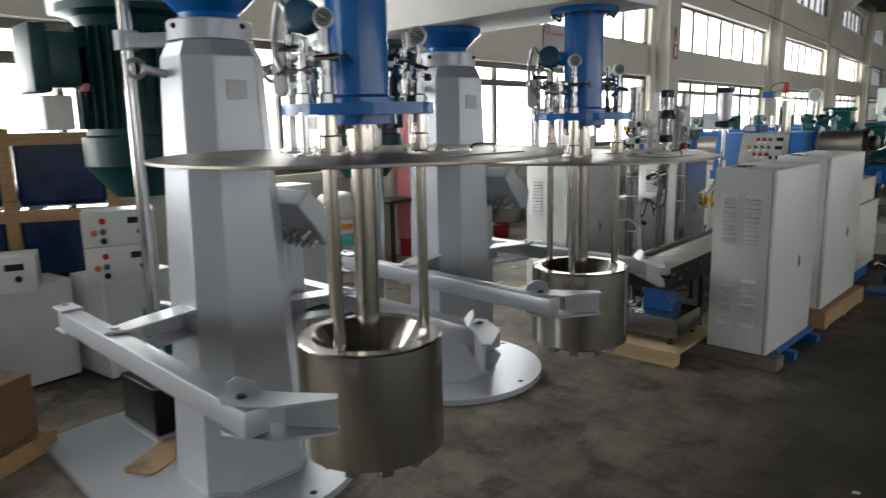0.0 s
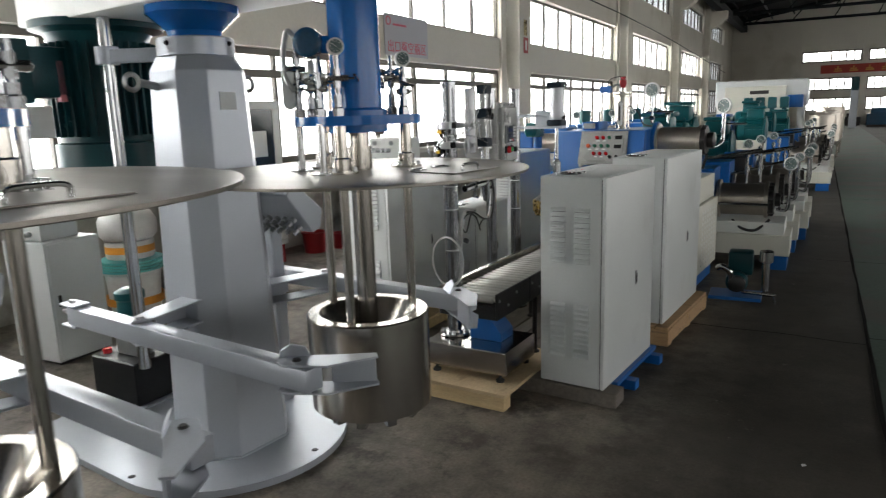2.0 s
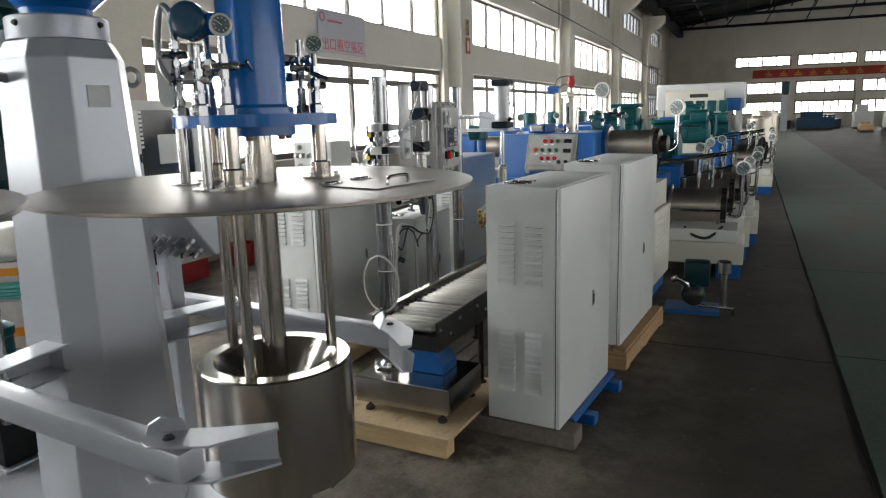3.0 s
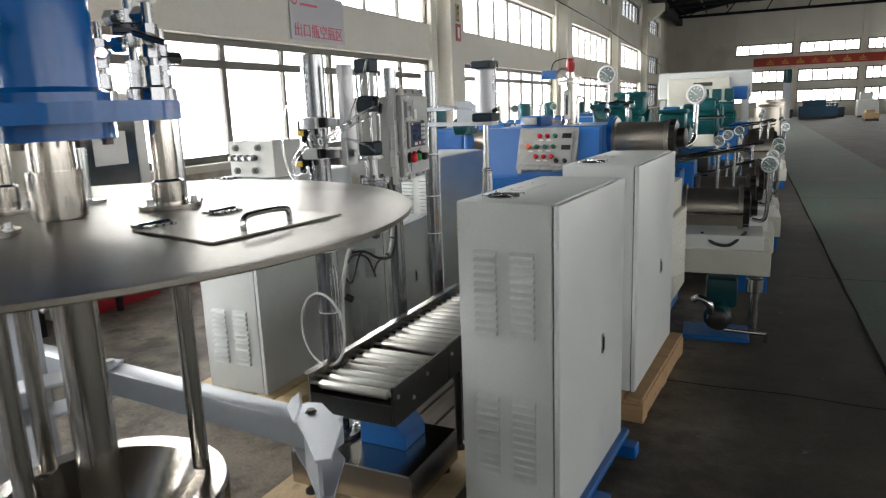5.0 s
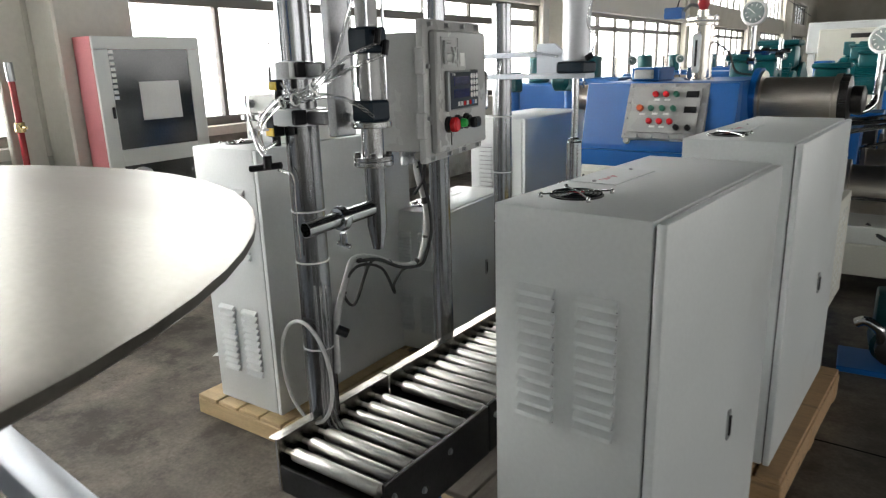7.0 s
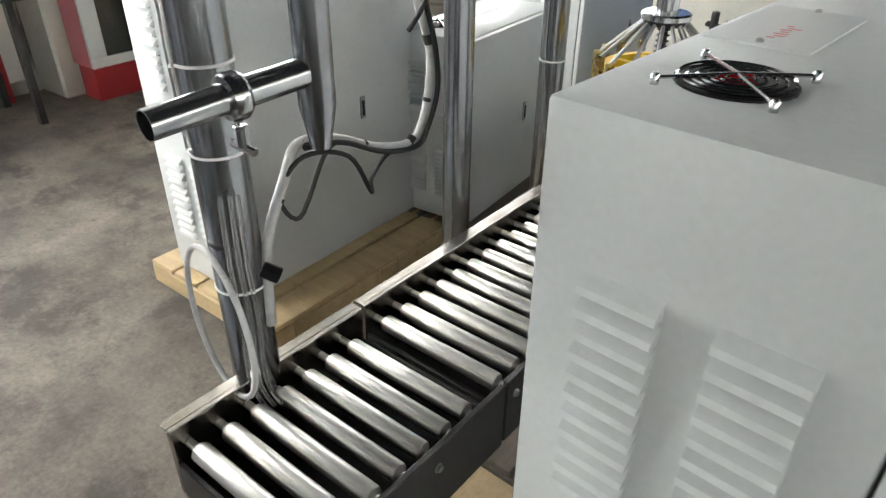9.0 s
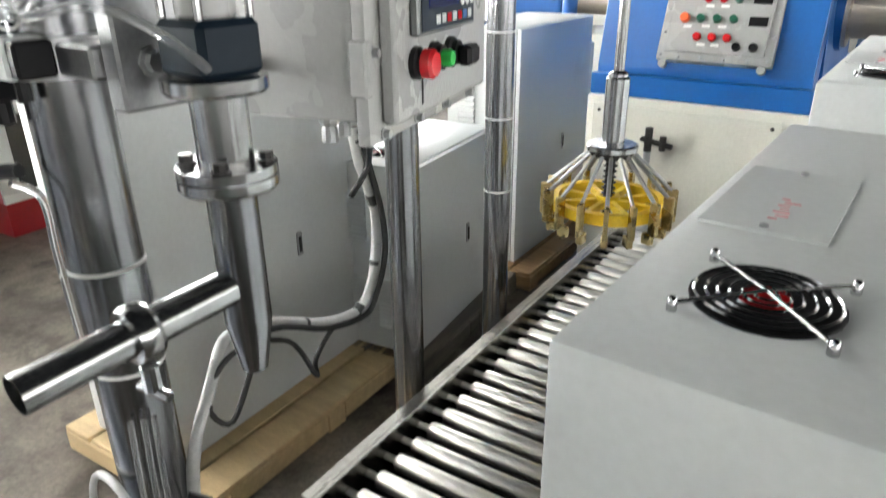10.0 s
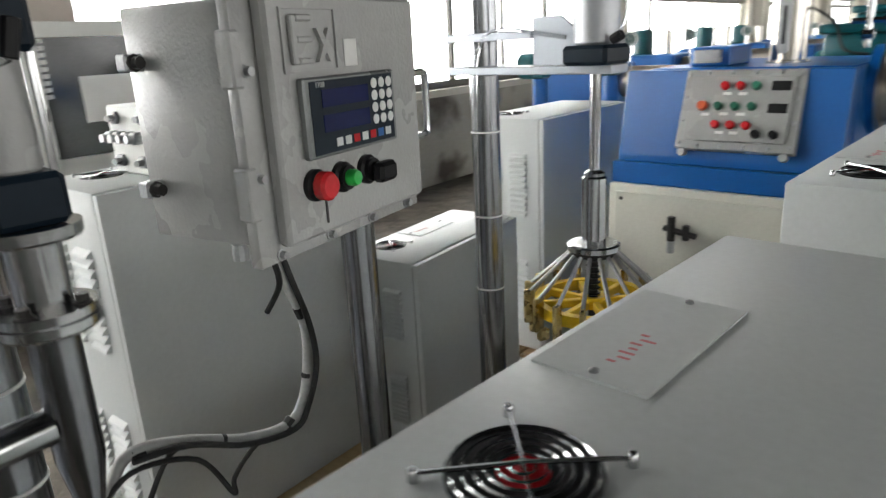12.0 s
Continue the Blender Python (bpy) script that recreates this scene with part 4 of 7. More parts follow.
    bm = lathe(B(), [(0, -0.06), (0.045, -0.06), (0.046, -0.026), (0.056, -0.024), (0.056, 0.026), (0.051, 0.03), (0.038, 0.032), (0, 0.032)], c, c + f, 24)
    sm = part("junction_housing", bm, JUNCTION, e, "round blue-grey junction housing", 35)
    part("housing_neck", rod(B(), c - f * 0.02, c + Vector((0.1, 0.1, -0.01)), 0.034, n=16), BLUE, sm, smooth=30)
    part("cable_conduit", tube(B(), [c + Vector((0, 0, -0.066)), c + Vector((0.01, -0.005, -0.12)), c + Vector((0.03, 0.0, -0.2)), c + Vector((0.02, 0.01, -0.27))], 0.014, 10), GALV, sm, "braided metal conduit", 40)
    # plain oval plate added for a pale oval shape, much like a hose loop
    m = Matrix.Translation((sp - 0.2, -0.17, ft + 0.115)) @ Matrix.Rotation(radians(32), 4, "Z") @ FRONT
    oval = [(0.026 * math.cos(a), 0.03 * math.sin(a) + (0.055 if math.sin(a) > 0 else -0.055)) for a in [2 * math.pi * (i + 0.5) / 24 for i in range(24)]]
    part("oval_plate", prism(B(), oval, -0.012, 0.012, m, 0.004), CABINET, e, "pale oval flange plate")
    # guard lid with an inspection hatch
    part("lid", lathe(B(), [(0.05, 0), (lid_r - 0.014, 0), (lid_r - 0.002, -0.006), (lid_r, -0.004), (lid_r, 0.0035), (lid_r - 0.014, 0.006), (0.05, 0.006)], (sp, 0, lid_z - 0.003), (sp, 0, lid_z + 1), 72), LIDSTEEL, e, "brushed stainless guard lid", 35)
    bm = B()
    prism(bm, [(sp + 0.3, -0.06), (sp + 0.525, -0.09), (sp + 0.54, 0.19), (sp + 0.3, 0.19)], lid_z + 0.004, lid_z + 0.0075, bevel=0.001)
    hatch = part("hatch", bm, LIDSTEEL, e, "hinged stainless hatch plate")
    bm = tube(B(), [(sp + 0.5, -0.005, lid_z + 0.007), (sp + 0.5, -0.004, lid_z + 0.024), (sp + 0.501, 0.012, lid_z + 0.032), (sp + 0.503, 0.078, lid_z + 0.032), (sp + 0.504, 0.094, lid_z + 0.024), (sp + 0.504, 0.095, lid_z + 0.007)], 0.005, 8)
    part("hatch_handle", bm, CHROME, hatch, "chrome bow handle", 40)
    for yy in (-0.02, 0.13):
        bm = rod(B(), (sp + 0.305, yy - 0.03, lid_z + 0.01), (sp + 0.305, yy + 0.03, lid_z + 0.01), 0.006, n=8)
        for k in range(4):
            box(bm, sp + 0.28, sp + 0.33, yy - 0.028 + k * 0.015, yy - 0.019 + k * 0.015, lid_z + 0.007, lid_z + 0.013)
        part("hinge", bm, CHROME, hatch)
    # mixing drum
    r, hd = 0.256, 0.4
    bm = lathe(B(), [(0.1, -0.14), (0.19, -0.02), (0.205, 0.0), (r - 0.006, 0.0), (r, -0.006), (r, -hd), (0.2, -hd), (0.0, -hd)], (sp, 0, drum_top), (sp, 0, drum_top + 1), 64)
    dr = part("drum", bm, STEEL, e, "brushed stainless mixing drum with a funnel mouth", 30)
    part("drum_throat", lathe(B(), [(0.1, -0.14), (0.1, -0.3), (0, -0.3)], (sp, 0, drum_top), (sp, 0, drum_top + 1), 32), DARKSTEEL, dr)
    part("disc_hub", lathe(B(), [(0, -hd - 0.03), (0.19, -hd - 0.03), (0.19, -hd), (0, -hd)], (sp, 0, drum_top), (sp, 0, drum_top + 1), 40), DARKSTEEL, dr)
    for i in range(20):
        a = 2 * math.pi * i / 20
        bm = B()
        box(bm, 0.165, 0.205, -0.017, 0.017, -hd - 0.05, -hd - 0.008)
        bmesh.ops.transform(bm, matrix=Matrix.Translation((sp, 0, drum_top)) @ Matrix.Rotation(a, 4, "Z") @ pose(0, 0, 0, 0, 0, 28 if i % 2 else -28), verts=bm.verts)
        part("saw_tooth", bm, CHROME, dr)
    clamp_arm(e, -1, arm_z)
    clamp_arm(e, 1, 0.8)
    # operating console on its own stalk behind the column
    side = Matrix(((0, 0, 1, 0), (1, 0, 0, 0), (0, 1, 0, 0), (0, 0, 0, 1)))     # outline in y and z, raised along x
    bm = prism(B(), [(0.27, 1.265), (0.33, 1.33), (0.52, 1.17), (0.50, 1.07), (0.44, 1.05)], -0.22, 0.25, side, 0.006)
    cs = part("console", bm, SILVER, e, "silver-grey sloping operating console")
    down = Vector((0, -0.78, -0.62))
    for i in range(14):
        q = Vector((-0.18 + (i % 7) * 0.062, 0.365 + 0.04 * (i // 7), 1.13 - 0.048 * (i // 7)))
        part("cable_gland", lathe(B(), [(0, 0), (0.018, 0), (0.018, 0.02), (0.012, 0.024), (0.014, 0.03), (0.011, 0.055), (0, 0.055)], q, q + down, 10), GALV, cs, "zinc cable gland", 30)
    bm = B()
    box(bm, -0.12, -0.04, 0.4, 0.48, 0.035, 1.09, 0.006)
    part("console_stalk", bm, SILVER, e)
    return e


disperser(-1.895, 2.385, 0.0, 1.065, 1.53, 0.9, 2.065, 0.16, 0.855, 0.674, (0.05, 0.015, 0.262, 0.188), 0.0, "silver-grey column disperser with blue spindle, stainless lid and drum")
disperser(-2.02, 4.025, -1.0, 1.005, 1.437, 0.85, 2.03, 0.218, 0.825, 0.683, (0.035, -0.02, 0.245, 0.194), -0.09, "silver-grey column disperser with blue spindle and raised stainless lid")


def power_pack(x, y, turn):
    e = thing("hydraulic_pack", x, y, 0.035, turn, "black oil tank with a green pump motor on the base plate", "hydraulic unit", "hydraulic packs")
    bm = B()
    box(bm, -0.2, 0.2, -0.15, 0.15, 0.012, 0.27, 0.008)
    t = part("tank", bm, BLACK, e)
    bm = B()
    box(bm, -0.23, 0.23, -0.17, 0.17, 0, 0.012, 0.002)
    part("foot_plate", bm, SILVER, t)
    bm = lathe(B(), [(0, 0), (0.1, 0), (0.1, 0.02), (0.075, 0.03), (0.075, 0.2), (0.085, 0.21), (0.085, 0.25), (0.05, 0.27), (0, 0.27)], (0.02, 0, 0.4), (0.02, 0, 1), 20)
    part("motor", bm, TEAL2, e, smooth=35)
    bm = B()
    box(bm, -0.08, 0.12, -0.06, 0.06, 0.27, 0.4, 0.01)
    part("manifold", bm, GALV, e)
    part("filler_cap", lathe(B(), [(0, 0), (0.025, 0), (0.025, 0.03), (0, 0.03)], (-0.14, -0.08, 0.27), (-0.14, -0.08, 1), 12), REDB, e)
    bm = tube(B(), [(-0.08, 0.04, 0.35), (-0.16, 0.05, 0.42), (-0.2, 0.08, 0.34), (-0.12, 0.1, 0.27)], 0.012)
    part("hose", bm, GALV, e, smooth=40)


power_pack(-2.6, 2.36, 2)
power_pack(-2.92, 4.06, 4)
sheet = thing("cardboard_scrap", -2.2, 2.12, 0.036, 0, "torn stained piece of cardboard lying on the base plate", "cardboard")
bm = prism(B(), [(-0.01, -0.15), (0.03, -0.155), (0.14, -0.09), (0.15, -0.07), (0.09, 0.06), (-0.16, 0.2), (-0.2, 0.17), (-0.03, -0.1)], 0, 0.006)
part("sheet", bm, CARD, sheet)


# ---- switch cabinets along the aisle and behind the filler ----
cabinet(-0.862, 5.35, 0.093, 0.386, 0.85, 1.2, 0, "light grey sheet-steel switch cabinet with louvres, on timber and blue bearers")
cabinet(-0.885, 6.55, 0.14, 0.386, 1.0, 1.17, 1.0, "light grey sheet-steel switch cabinet on a wooden pallet", lid=True)
cabinet(-2.72, 5.765, 0.1, 0.405, 1.0, 1.175, 4.5, "light grey switch cabinet with louvres on a pine pallet", lid=False)
cabinet(-2.45, 6.68, 0.1, 0.34, 0.75, 0.76, 9, "low light grey switch cabinet behind the filler", lid=True)
cabinet(-2.66, 7.7, 0.1, 0.4, 0.85, 1.15, 3, "light grey switch cabinet near the bead mill", lid=False)

beam = thing("timber_bearer", -0.7, 5.4, 0, 1, "dark weathered timber bearer under the cabinet", "timber")
part("timber", box(B(), -0.34, 0.3, -0.06, 0.08, 0, 0.088, 0.006), OLDWOOD, beam)
sup = thing("blue_bearer", -0.62, 5.85, 0, 0, "blue painted steel bearer frame under the cabinet", "bearer")
for yy in (-0.2, 0.28):
    part("cross_bar", box(B(), -0.22, 0.23, yy, yy + 0.07, 0, 0.06, 0.004), BLUE2, sup)
part("rail", box(B(), 0.04, 0.17, -0.34, 0.4, 0.061, 0.09, 0.004), BLUE2, sup)


def pallet(x, y, turn, w, d, h, label, boards=5, mat=None, deck=0.02, blocks=(3, 3), group="pallets"):
    """Deck boards on blocks over bottom runners."""
    mat = mat or WOOD
    e = thing("pallet", x, y, 0, turn, label, "pallet", group)
    bw = w / boards
    for i in range(boards):
        bm = B()
        j = 0.004 * math.sin(i * 7.1)
        box(bm, i * bw + 0.006, (i + 1) * bw - 0.006, j, d + j * 2, h - deck, h, 0.003)
        part("deck_board", bm, mat, e)
    for i in range(blocks[1]):
        bm = B()
        yy = i * (d - 0.09) / (blocks[1] - 1)
        box(bm, 0.0, w, yy, yy + 0.09, 0.0, h - deck - 0.001, 0.004)
        part("bearer", bm, mat, e)
    for x0 in (0.002, w - 0.024):
        for i in range(blocks[1] - 1):
            ya = i * (d - 0.09) / (blocks[1] - 1) + 0.092
            yb = (i + 1) * (d - 0.09) / (blocks[1] - 1) - 0.002
            part("side_board", box(B(), x0, x0 + 0.022, ya, yb, 0.012, h - deck - 0.001, 0.002), mat, e)
    return e


pallet(-0.92, 6.5, 0, 0.48, 1.1, 0.138, "rough pine pallet under the grey cabinet")
pallet(-2.83, 5.7, 4, 0.72, 1.15, 0.098, "pale rough pine pallet under the grey cabinet", mat=PINE)
pallet(-2.55, 6.62, 8, 0.5, 0.95, 0.098, "brown pallet boards under the low cabinet", mat=OLDWOOD)
pallet(-2.72, 7.62, 3, 0.6, 1.0, 0.098, "brown pine pallet under the grey cabinet")
skid = thing("pallet", -1.62, 4.97, 0, 2.2, "plywood-topped pine pallet under the filling scale", "pallet", "pallets")
part("plywood_deck", box(B(), 0, 0.71, 0, 0.8, 0.083, 0.105, 0.002), PLY, skid)
for yy in (0.0, 0.35, 0.7):
    part("bearer", box(B(), 0.004, 0.7, yy + 0.004, yy + 0.09, 0.0, 0.082, 0.003), PINE, skid, "pale planed pine bearer")
pallet(-1.55, 5.8, 3, 0.62, 1.7, 0.098, "brown pallet boards under the roller conveyor", boards=5, mat=OLDWOOD)

# ---- filling machine ----
TF = 3.2
fill = thing("filling_scale", -1.27, 5.32, 0.105, TF, "stainless platform scale with a blue bracket under the conveyor", "scale")
bm = B()
box(bm, -0.27, 0.28, -0.2, 0.22, 0.045, 0.185, 0.005)
part("platform", bm, STEEL, fill, "dull stainless platform box")
for px, py in ((-0.2, -0.17), (0.23, -0.17), (-0.2, 0.18), (0.23, 0.18)):
    part("levelling_foot", lathe(B(), [(0, 0), (0.026, 0), (0.026, 0.012), (0.016, 0.022), (0.008, 0.026), (0.008, 0.046), (0, 0.046)], (px, py, 0), (px, py, 1), 14), RUBBER, fill, smooth=35)
bm = prism(B(), [(-0.06, 0.0), (0.15, 0.0), (0.15, 0.05), (0.05, 0.165), (-0.06, 0.165)], -0.03, 0.14, Matrix.Translation((0.02, -0.0, 0.186)) @ Matrix(((1, 0, 0, 0), (0, 0, 1, 0), (0, 1, 0, 0), (0, 0, 0, 1))), 0.003)
part("blue_bracket", bm, BLUE2, fill)


def conveyor(x, y, turn, length, label, z=0.635, width=0.385, rollers=True):
    e = thing("roller_conveyor", x, y, 0, turn, label, "conveyor", "roller conveyors")
    for xx, nm in ((0.0, "side_rail"), (width - 0.012, "side_rail")):
        bm = B()
        box(bm, xx, xx + 0.012, 0, length, z - 0.155, z, 0.002)
        if xx == 0:
            box(bm, xx - 0.022, xx, 0, length, z - 0.004, z)
        rail = part(nm, bm, DARKSTEEL if xx else STEEL, e, "dull steel side rail")
    for yy in (0.0, length - 0.012):
        part("end_plate", box(B(), 0.013, width - 0.013, yy, yy + 0.01, z - 0.155, z - 0.075, 0.002), DARKSTEEL, e)
    n = int(length / 0.061)
    for i in range(n):
        yy = 0.03 + i * 0.061
        bm = lathe(B(), [(0, 0), (0.008, 0), (0.008, 0.028), (0.0175, 0.032), (0.019, 0.036), (0.019, width - 0.06), (0.0175, width - 0.056), (0.008, width - 0.05), (0.008, width - 0.026), (0, width - 0.026)], (0.013, yy, z - 0.045), (1, yy, z - 0.045), 14)
        part("roller", bm, ROLLER, e, smooth=30)
    studs("rail_screw", [(width, 0.03 + i * 0.117, z - 0.045 - 0.05 * (i % 2)) for i in range(int(length / 0.117))], (1, 0, 0), 0.007, 0.006, GALV, e)
    studs("rail_screw", [(0.0, 0.03 + i * 0.117, z - 0.045) for i in range(int(length / 0.117))], (-1, 0, 0), 0.006, 0.005, GALV, e)
    # black sheet added below the rollers so the gaps between them read dark
    part("gap_backing", box(B(), 0.013, width - 0.013, 0.012, length - 0.012, z - 0.155, z - 0.148), BLACK, e)
    return e


c1 = conveyor(-1.413, 5.112, TF, 0.46, "short roller conveyor section on the scale")
c2 = conveyor(-1.441, 5.58, TF, 1.75, "long roller conveyor section with bright steel rollers")
for yy in (0.12, 0.85, 1.6):
    for xx in (0.02, 0.365):
        bm = rod(B(), (xx, yy, 0.125), (xx, yy, 0.48), 0.016, n=10)
        lathe(bm, [(0, 0), (0.03, 0), (0.03, 0.012), (0.012, 0.025), (0, 0.025)], (xx, yy, 0.1), (xx, yy, 1), 12)
        part("support_leg", bm, DARKSTEEL, c2)


def post(name, x, y, z0, z1, r, label, ties=()):
    e = thing(name, x, y, 0, 0, label, "post", "filler posts")
    part("tube", rod(B(), (0, 0, z0), (0, 0, z1), r, n=28, chamfer=0.004), POSTSTEEL, e, "polished steel tube", 30)
    bm = lathe(B(), [(0, 0), (r * 2.1, 0), (r * 2.1, 0.014), (r * 1.25, 0.016), (r * 1.25, 0.03), (0, 0.03)], (0, 0, z0 - 0.01), (0, 0, 2), 28)
    part("foot_flange", bm, CHROME, e, smooth=30)
    studs("flange_bolt", [(r * 1.7 * math.cos(a), r * 1.7 * math.sin(a), z0 + 0.004) for a in (0.5, 2.1, 3.6, 5.2)], (0, 0, 1), 0.009, 0.02, GALV, e)
    for z in ties:
        part("cable_tie", lathe(B(), [(r, -0.002), (r + 0.002, -0.002), (r + 0.002, 0.002), (r, 0.002)], (0, 0, z), (0, 0, z + 1), 24), PAPER, e)
    return e


p1 = post("filler_post", -1.438, 5.313, 0.305, 1.835, 0.044, "polished steel post carrying the filling cylinder", (0.83, 1.08, 1.22))
p2 = post("filler_post", -1.583, 6.05, 0.11, 1.815, 0.037, "polished steel post carrying the control box", ())
p3 = post("filler_post", -1.7, 6.635, 0.11, 1.82, 0.04, "polished steel post carrying the capping cylinder", (0.9, 1.12, 1.36))

# filling head
fx, fy = 0.225, 0.03                    # the nozzle's place from the first post
bm = B()
box(bm, 0.124, 0.152, -0.02, 0.05, 1.42, 1.79, 0.003)
hd = part("head_plate", bm, GALV, p1, "grey upright mounting bar")
for z in (1.445, 1.56):
    bm = lathe(B(), [(0.044, 0), (0.066, 0), (0.066, 0.04), (0.044, 0.04)], (0, 0, z), (0, 0, z + 1), 24)
    box(bm, 0.03, 0.123, -0.03, 0.035, z + 0.004, z + 0.036, 0.003)
    br = part("clamp_bracket", bm, GALV, p1, "grey clamp bracket round the post", 35)
    studs("clamp_screw", [(0.1521, 0.015, z + 0.02)], (1, 0, 0), 0.011, 0.012, GALV, br)
for z in (1.457, 1.615, 1.755):
    h = 0.058 if z == 1.615 else 0.05
    part("cylinder_block", box(B(), fx - 0.034, fx + 0.034, fy - 0.034, fy + 0.034, z, z + h, 0.006), NAVY, p1, "navy cylinder end block")
for z0, z1 in ((1.507, 1.615), (1.673, 1.755)):
    part("cylinder_barrel", rod(B(), (fx, fy, z0), (fx, fy, z1), 0.0265, n=28), EXGREY, p1, "satin aluminium cylinder barrel", 30)
    for dx, dy in ((-0.027, -0.027), (0.027, -0.027), (0.027, 0.027), (-0.027, 0.027)):
        part("tie_rod", rod(B(), (fx + dx, fy + dy, z0), (fx + dx, fy + dy, z1), 0.004, n=8), CHROME, p1, smooth=30)
bm = B()
mm = Matrix.Translation((fx, fy, 1.535)) @ Matrix.Rotation(radians(-55), 4, "Z")
prism(bm, [(-0.014, 0), (0.014, 0), (0.014, 0.055), (-0.014, 0.055)], 0.0278, 0.0284, mm @ FRONT @ Matrix.Translation((0, 0, 0)))
part("maker_label", bm, PAPER, p1, "small white and blue maker's label")
bm = B()
prism(bm, [(-0.014, 0.0), (-0.006, 0.0), (-0.006, 0.055), (-0.014, 0.055)], 0.0285, 0.029, mm @ FRONT)
part("label_stripe", bm, BLUE2, p1)
bm = lathe(B(), [(0, 0), (0.047, 0), (0.049, 0.003), (0.049, 0.014), (0, 0.014)], (fx, fy, 1.442), (fx, fy, 2), 32)
part("top_flange", bm, CHROME, p1, smooth=30)
bm = lathe(B(), [(0, 0), (0.027, 0), (0.027, 0.075), (0, 0.075)], (fx, fy, 1.37), (fx, fy, 2), 24)
lathe(bm, [(0, 0), (0.047, 0), (0.049, 0.003), (0.049, 0.012), (0.046, 0.0135), (0.049, 0.015), (0.049, 0.024), (0, 0.024)], (fx, fy, 1.349), (fx, fy, 2), 32)
part("flange_coupling", bm, CHROME, p1, "polished bolted flange pair", 30)
studs("flange_bolt", [(fx + 0.038 * math.cos(a), fy + 0.038 * math.sin(a), 1.373) for a in (0.8, 2.35, 3.9, 5.5)], (0, 0, 1), 0.007, 0.01, DARKSTEEL, p1)
bm = lathe(B(), [(0.025, 0), (0.025, 0.158), (0.014, 0.218), (0.0, 0.223)], (fx, fy, 1.357), (fx, fy, 0), 28)
part("nozzle_tube", bm, POSTSTEEL, p1, "polished filling nozzle with a tapered tip", 30)
bm = pipe(B(), (fx, fy - 0.02, 1.245), (fx, fy - 0.112, 1.24), 0.0195, 0.002, 24)
lathe(bm, [(0.019, 0), (0.027, 0.001), (0.03, 0.006), (0.03, 0.018), (0.027, 0.024), (0.019, 0.025)], (fx, fy - 0.108, 1.24), (fx, fy - 1, 1.24 - 0.05), 24)
pipe(bm, (fx, fy - 0.128, 1.239), (fx, fy - 0.23, 1.233), 0.0185, 0.0015, 24)
part("side_inlet", bm, CHROME, p1, "polished side inlet with a clamp ring", 30)
bm = rod(B(), (fx + 0.0, fy - 0.117, 1.203), (fx + 0.0, fy - 0.117, 1.175), 0.009, n=10)
rod(bm, (fx - 0.016, fy - 0.122, 1.178), (fx + 0.018, fy - 0.112, 1.17), 0.006, n=8)
part("wing_nut", bm, CHROME, p1, smooth=30)
# solenoid valves clipped to the post
for z, oy in ((1.562, 0.045), (1.448, 0.025)):
    bm = B()
    box(bm, -0.02, 0.05, oy - 0.1, oy - 0.058, z, z + 0.04, 0.003)
    va = part("solenoid_valve", bm, CABINET, p1, "grey solenoid valve block")
    bm = B()
    box(bm, 0.051, 0.068, oy - 0.098, oy - 0.06, z + 0.002, z + 0.038, 0.003)
    part("coil", bm, BLACK, va)
    bm = B()
    box(bm, -0.055, -0.021, oy - 0.096, oy - 0.062, z - 0.03, z + 0.03, 0.003)
    part("coil_housing", bm, BLACK, va)
    bm = B()
    box(bm, -0.053, -0.023, oy - 0.099, oy - 0.0965, z - 0.028, z - 0.008)
    part("coil_label", bm, YELLOW, va, "small yellow coil label")
    for a, b, r in (((-0.038, oy - 0.079, z - 0.055), (-0.038, oy - 0.079, z - 0.03), 0.011), ((0.0, oy - 0.079, z + 0.04), (0.0, oy - 0.079, z + 0.066), 0.008), ((0.025, oy - 0.079, z - 0.025), (0.025, oy - 0.079, z), 0.008)):
        part("push_fitting", rod(B(), a, b, r, n=10), BLACK, va, smooth=30)
bm = rod(B(), (-0.05, -0.08, 1.335), (-0.05, -0.08, 1.37), 0.012, n=10)
rod(bm, (-0.1, -0.1, 1.335), (-0.02, -0.06, 1.345), 0.009, n=10)
part("hand_valve", bm, BLACK, p1, smooth=30)
# hoses
hz = [[(fx + 0.05, fy - 0.02, 1.635), (0.23, -0.06, 1.6), (0.1, -0.11, 1.53), (0.02, -0.13, 1.515), (-0.04, -0.17, 1.46), (-0.05, -0.16, 1.39), (0.01, -0.15, 1.41)],
      [(fx + 0.05, fy + 0.004, 1.61), (0.24, -0.07, 1.575), (0.11, -0.12, 1.515), (0.03, -0.14, 1.5), (-0.03, -0.18, 1.44), (-0.03, -0.17, 1.38)],
      [(fx + 0.045, fy - 0.055, 1.8), (0.24, -0.05, 1.68), (0.19, -0.08, 1.57), (0.09, -0.11, 1.52), (0.01, -0.1, 1.53)],
      [(fx + 0.05, fy - 0.04, 1.47), (0.24, -0.03, 1.5), (0.19, -0.08, 1.52), (0.09, -0.125, 1.51), (0.02, -0.11, 1.55)],
      [(-0.02, -0.11, 1.645), (-0.06, -0.12, 1.66), (-0.1, -0.13, 1.62), (-0.11, -0.15, 1.5), (-0.085, -0.15, 1.4), (-0.05, -0.14, 1.36)],
      [(-0.02, -0.12, 1.335), (0.02, -0.1, 1.32), (0.02, -0.06, 1.25), (0.015, -0.055, 1.1)]]
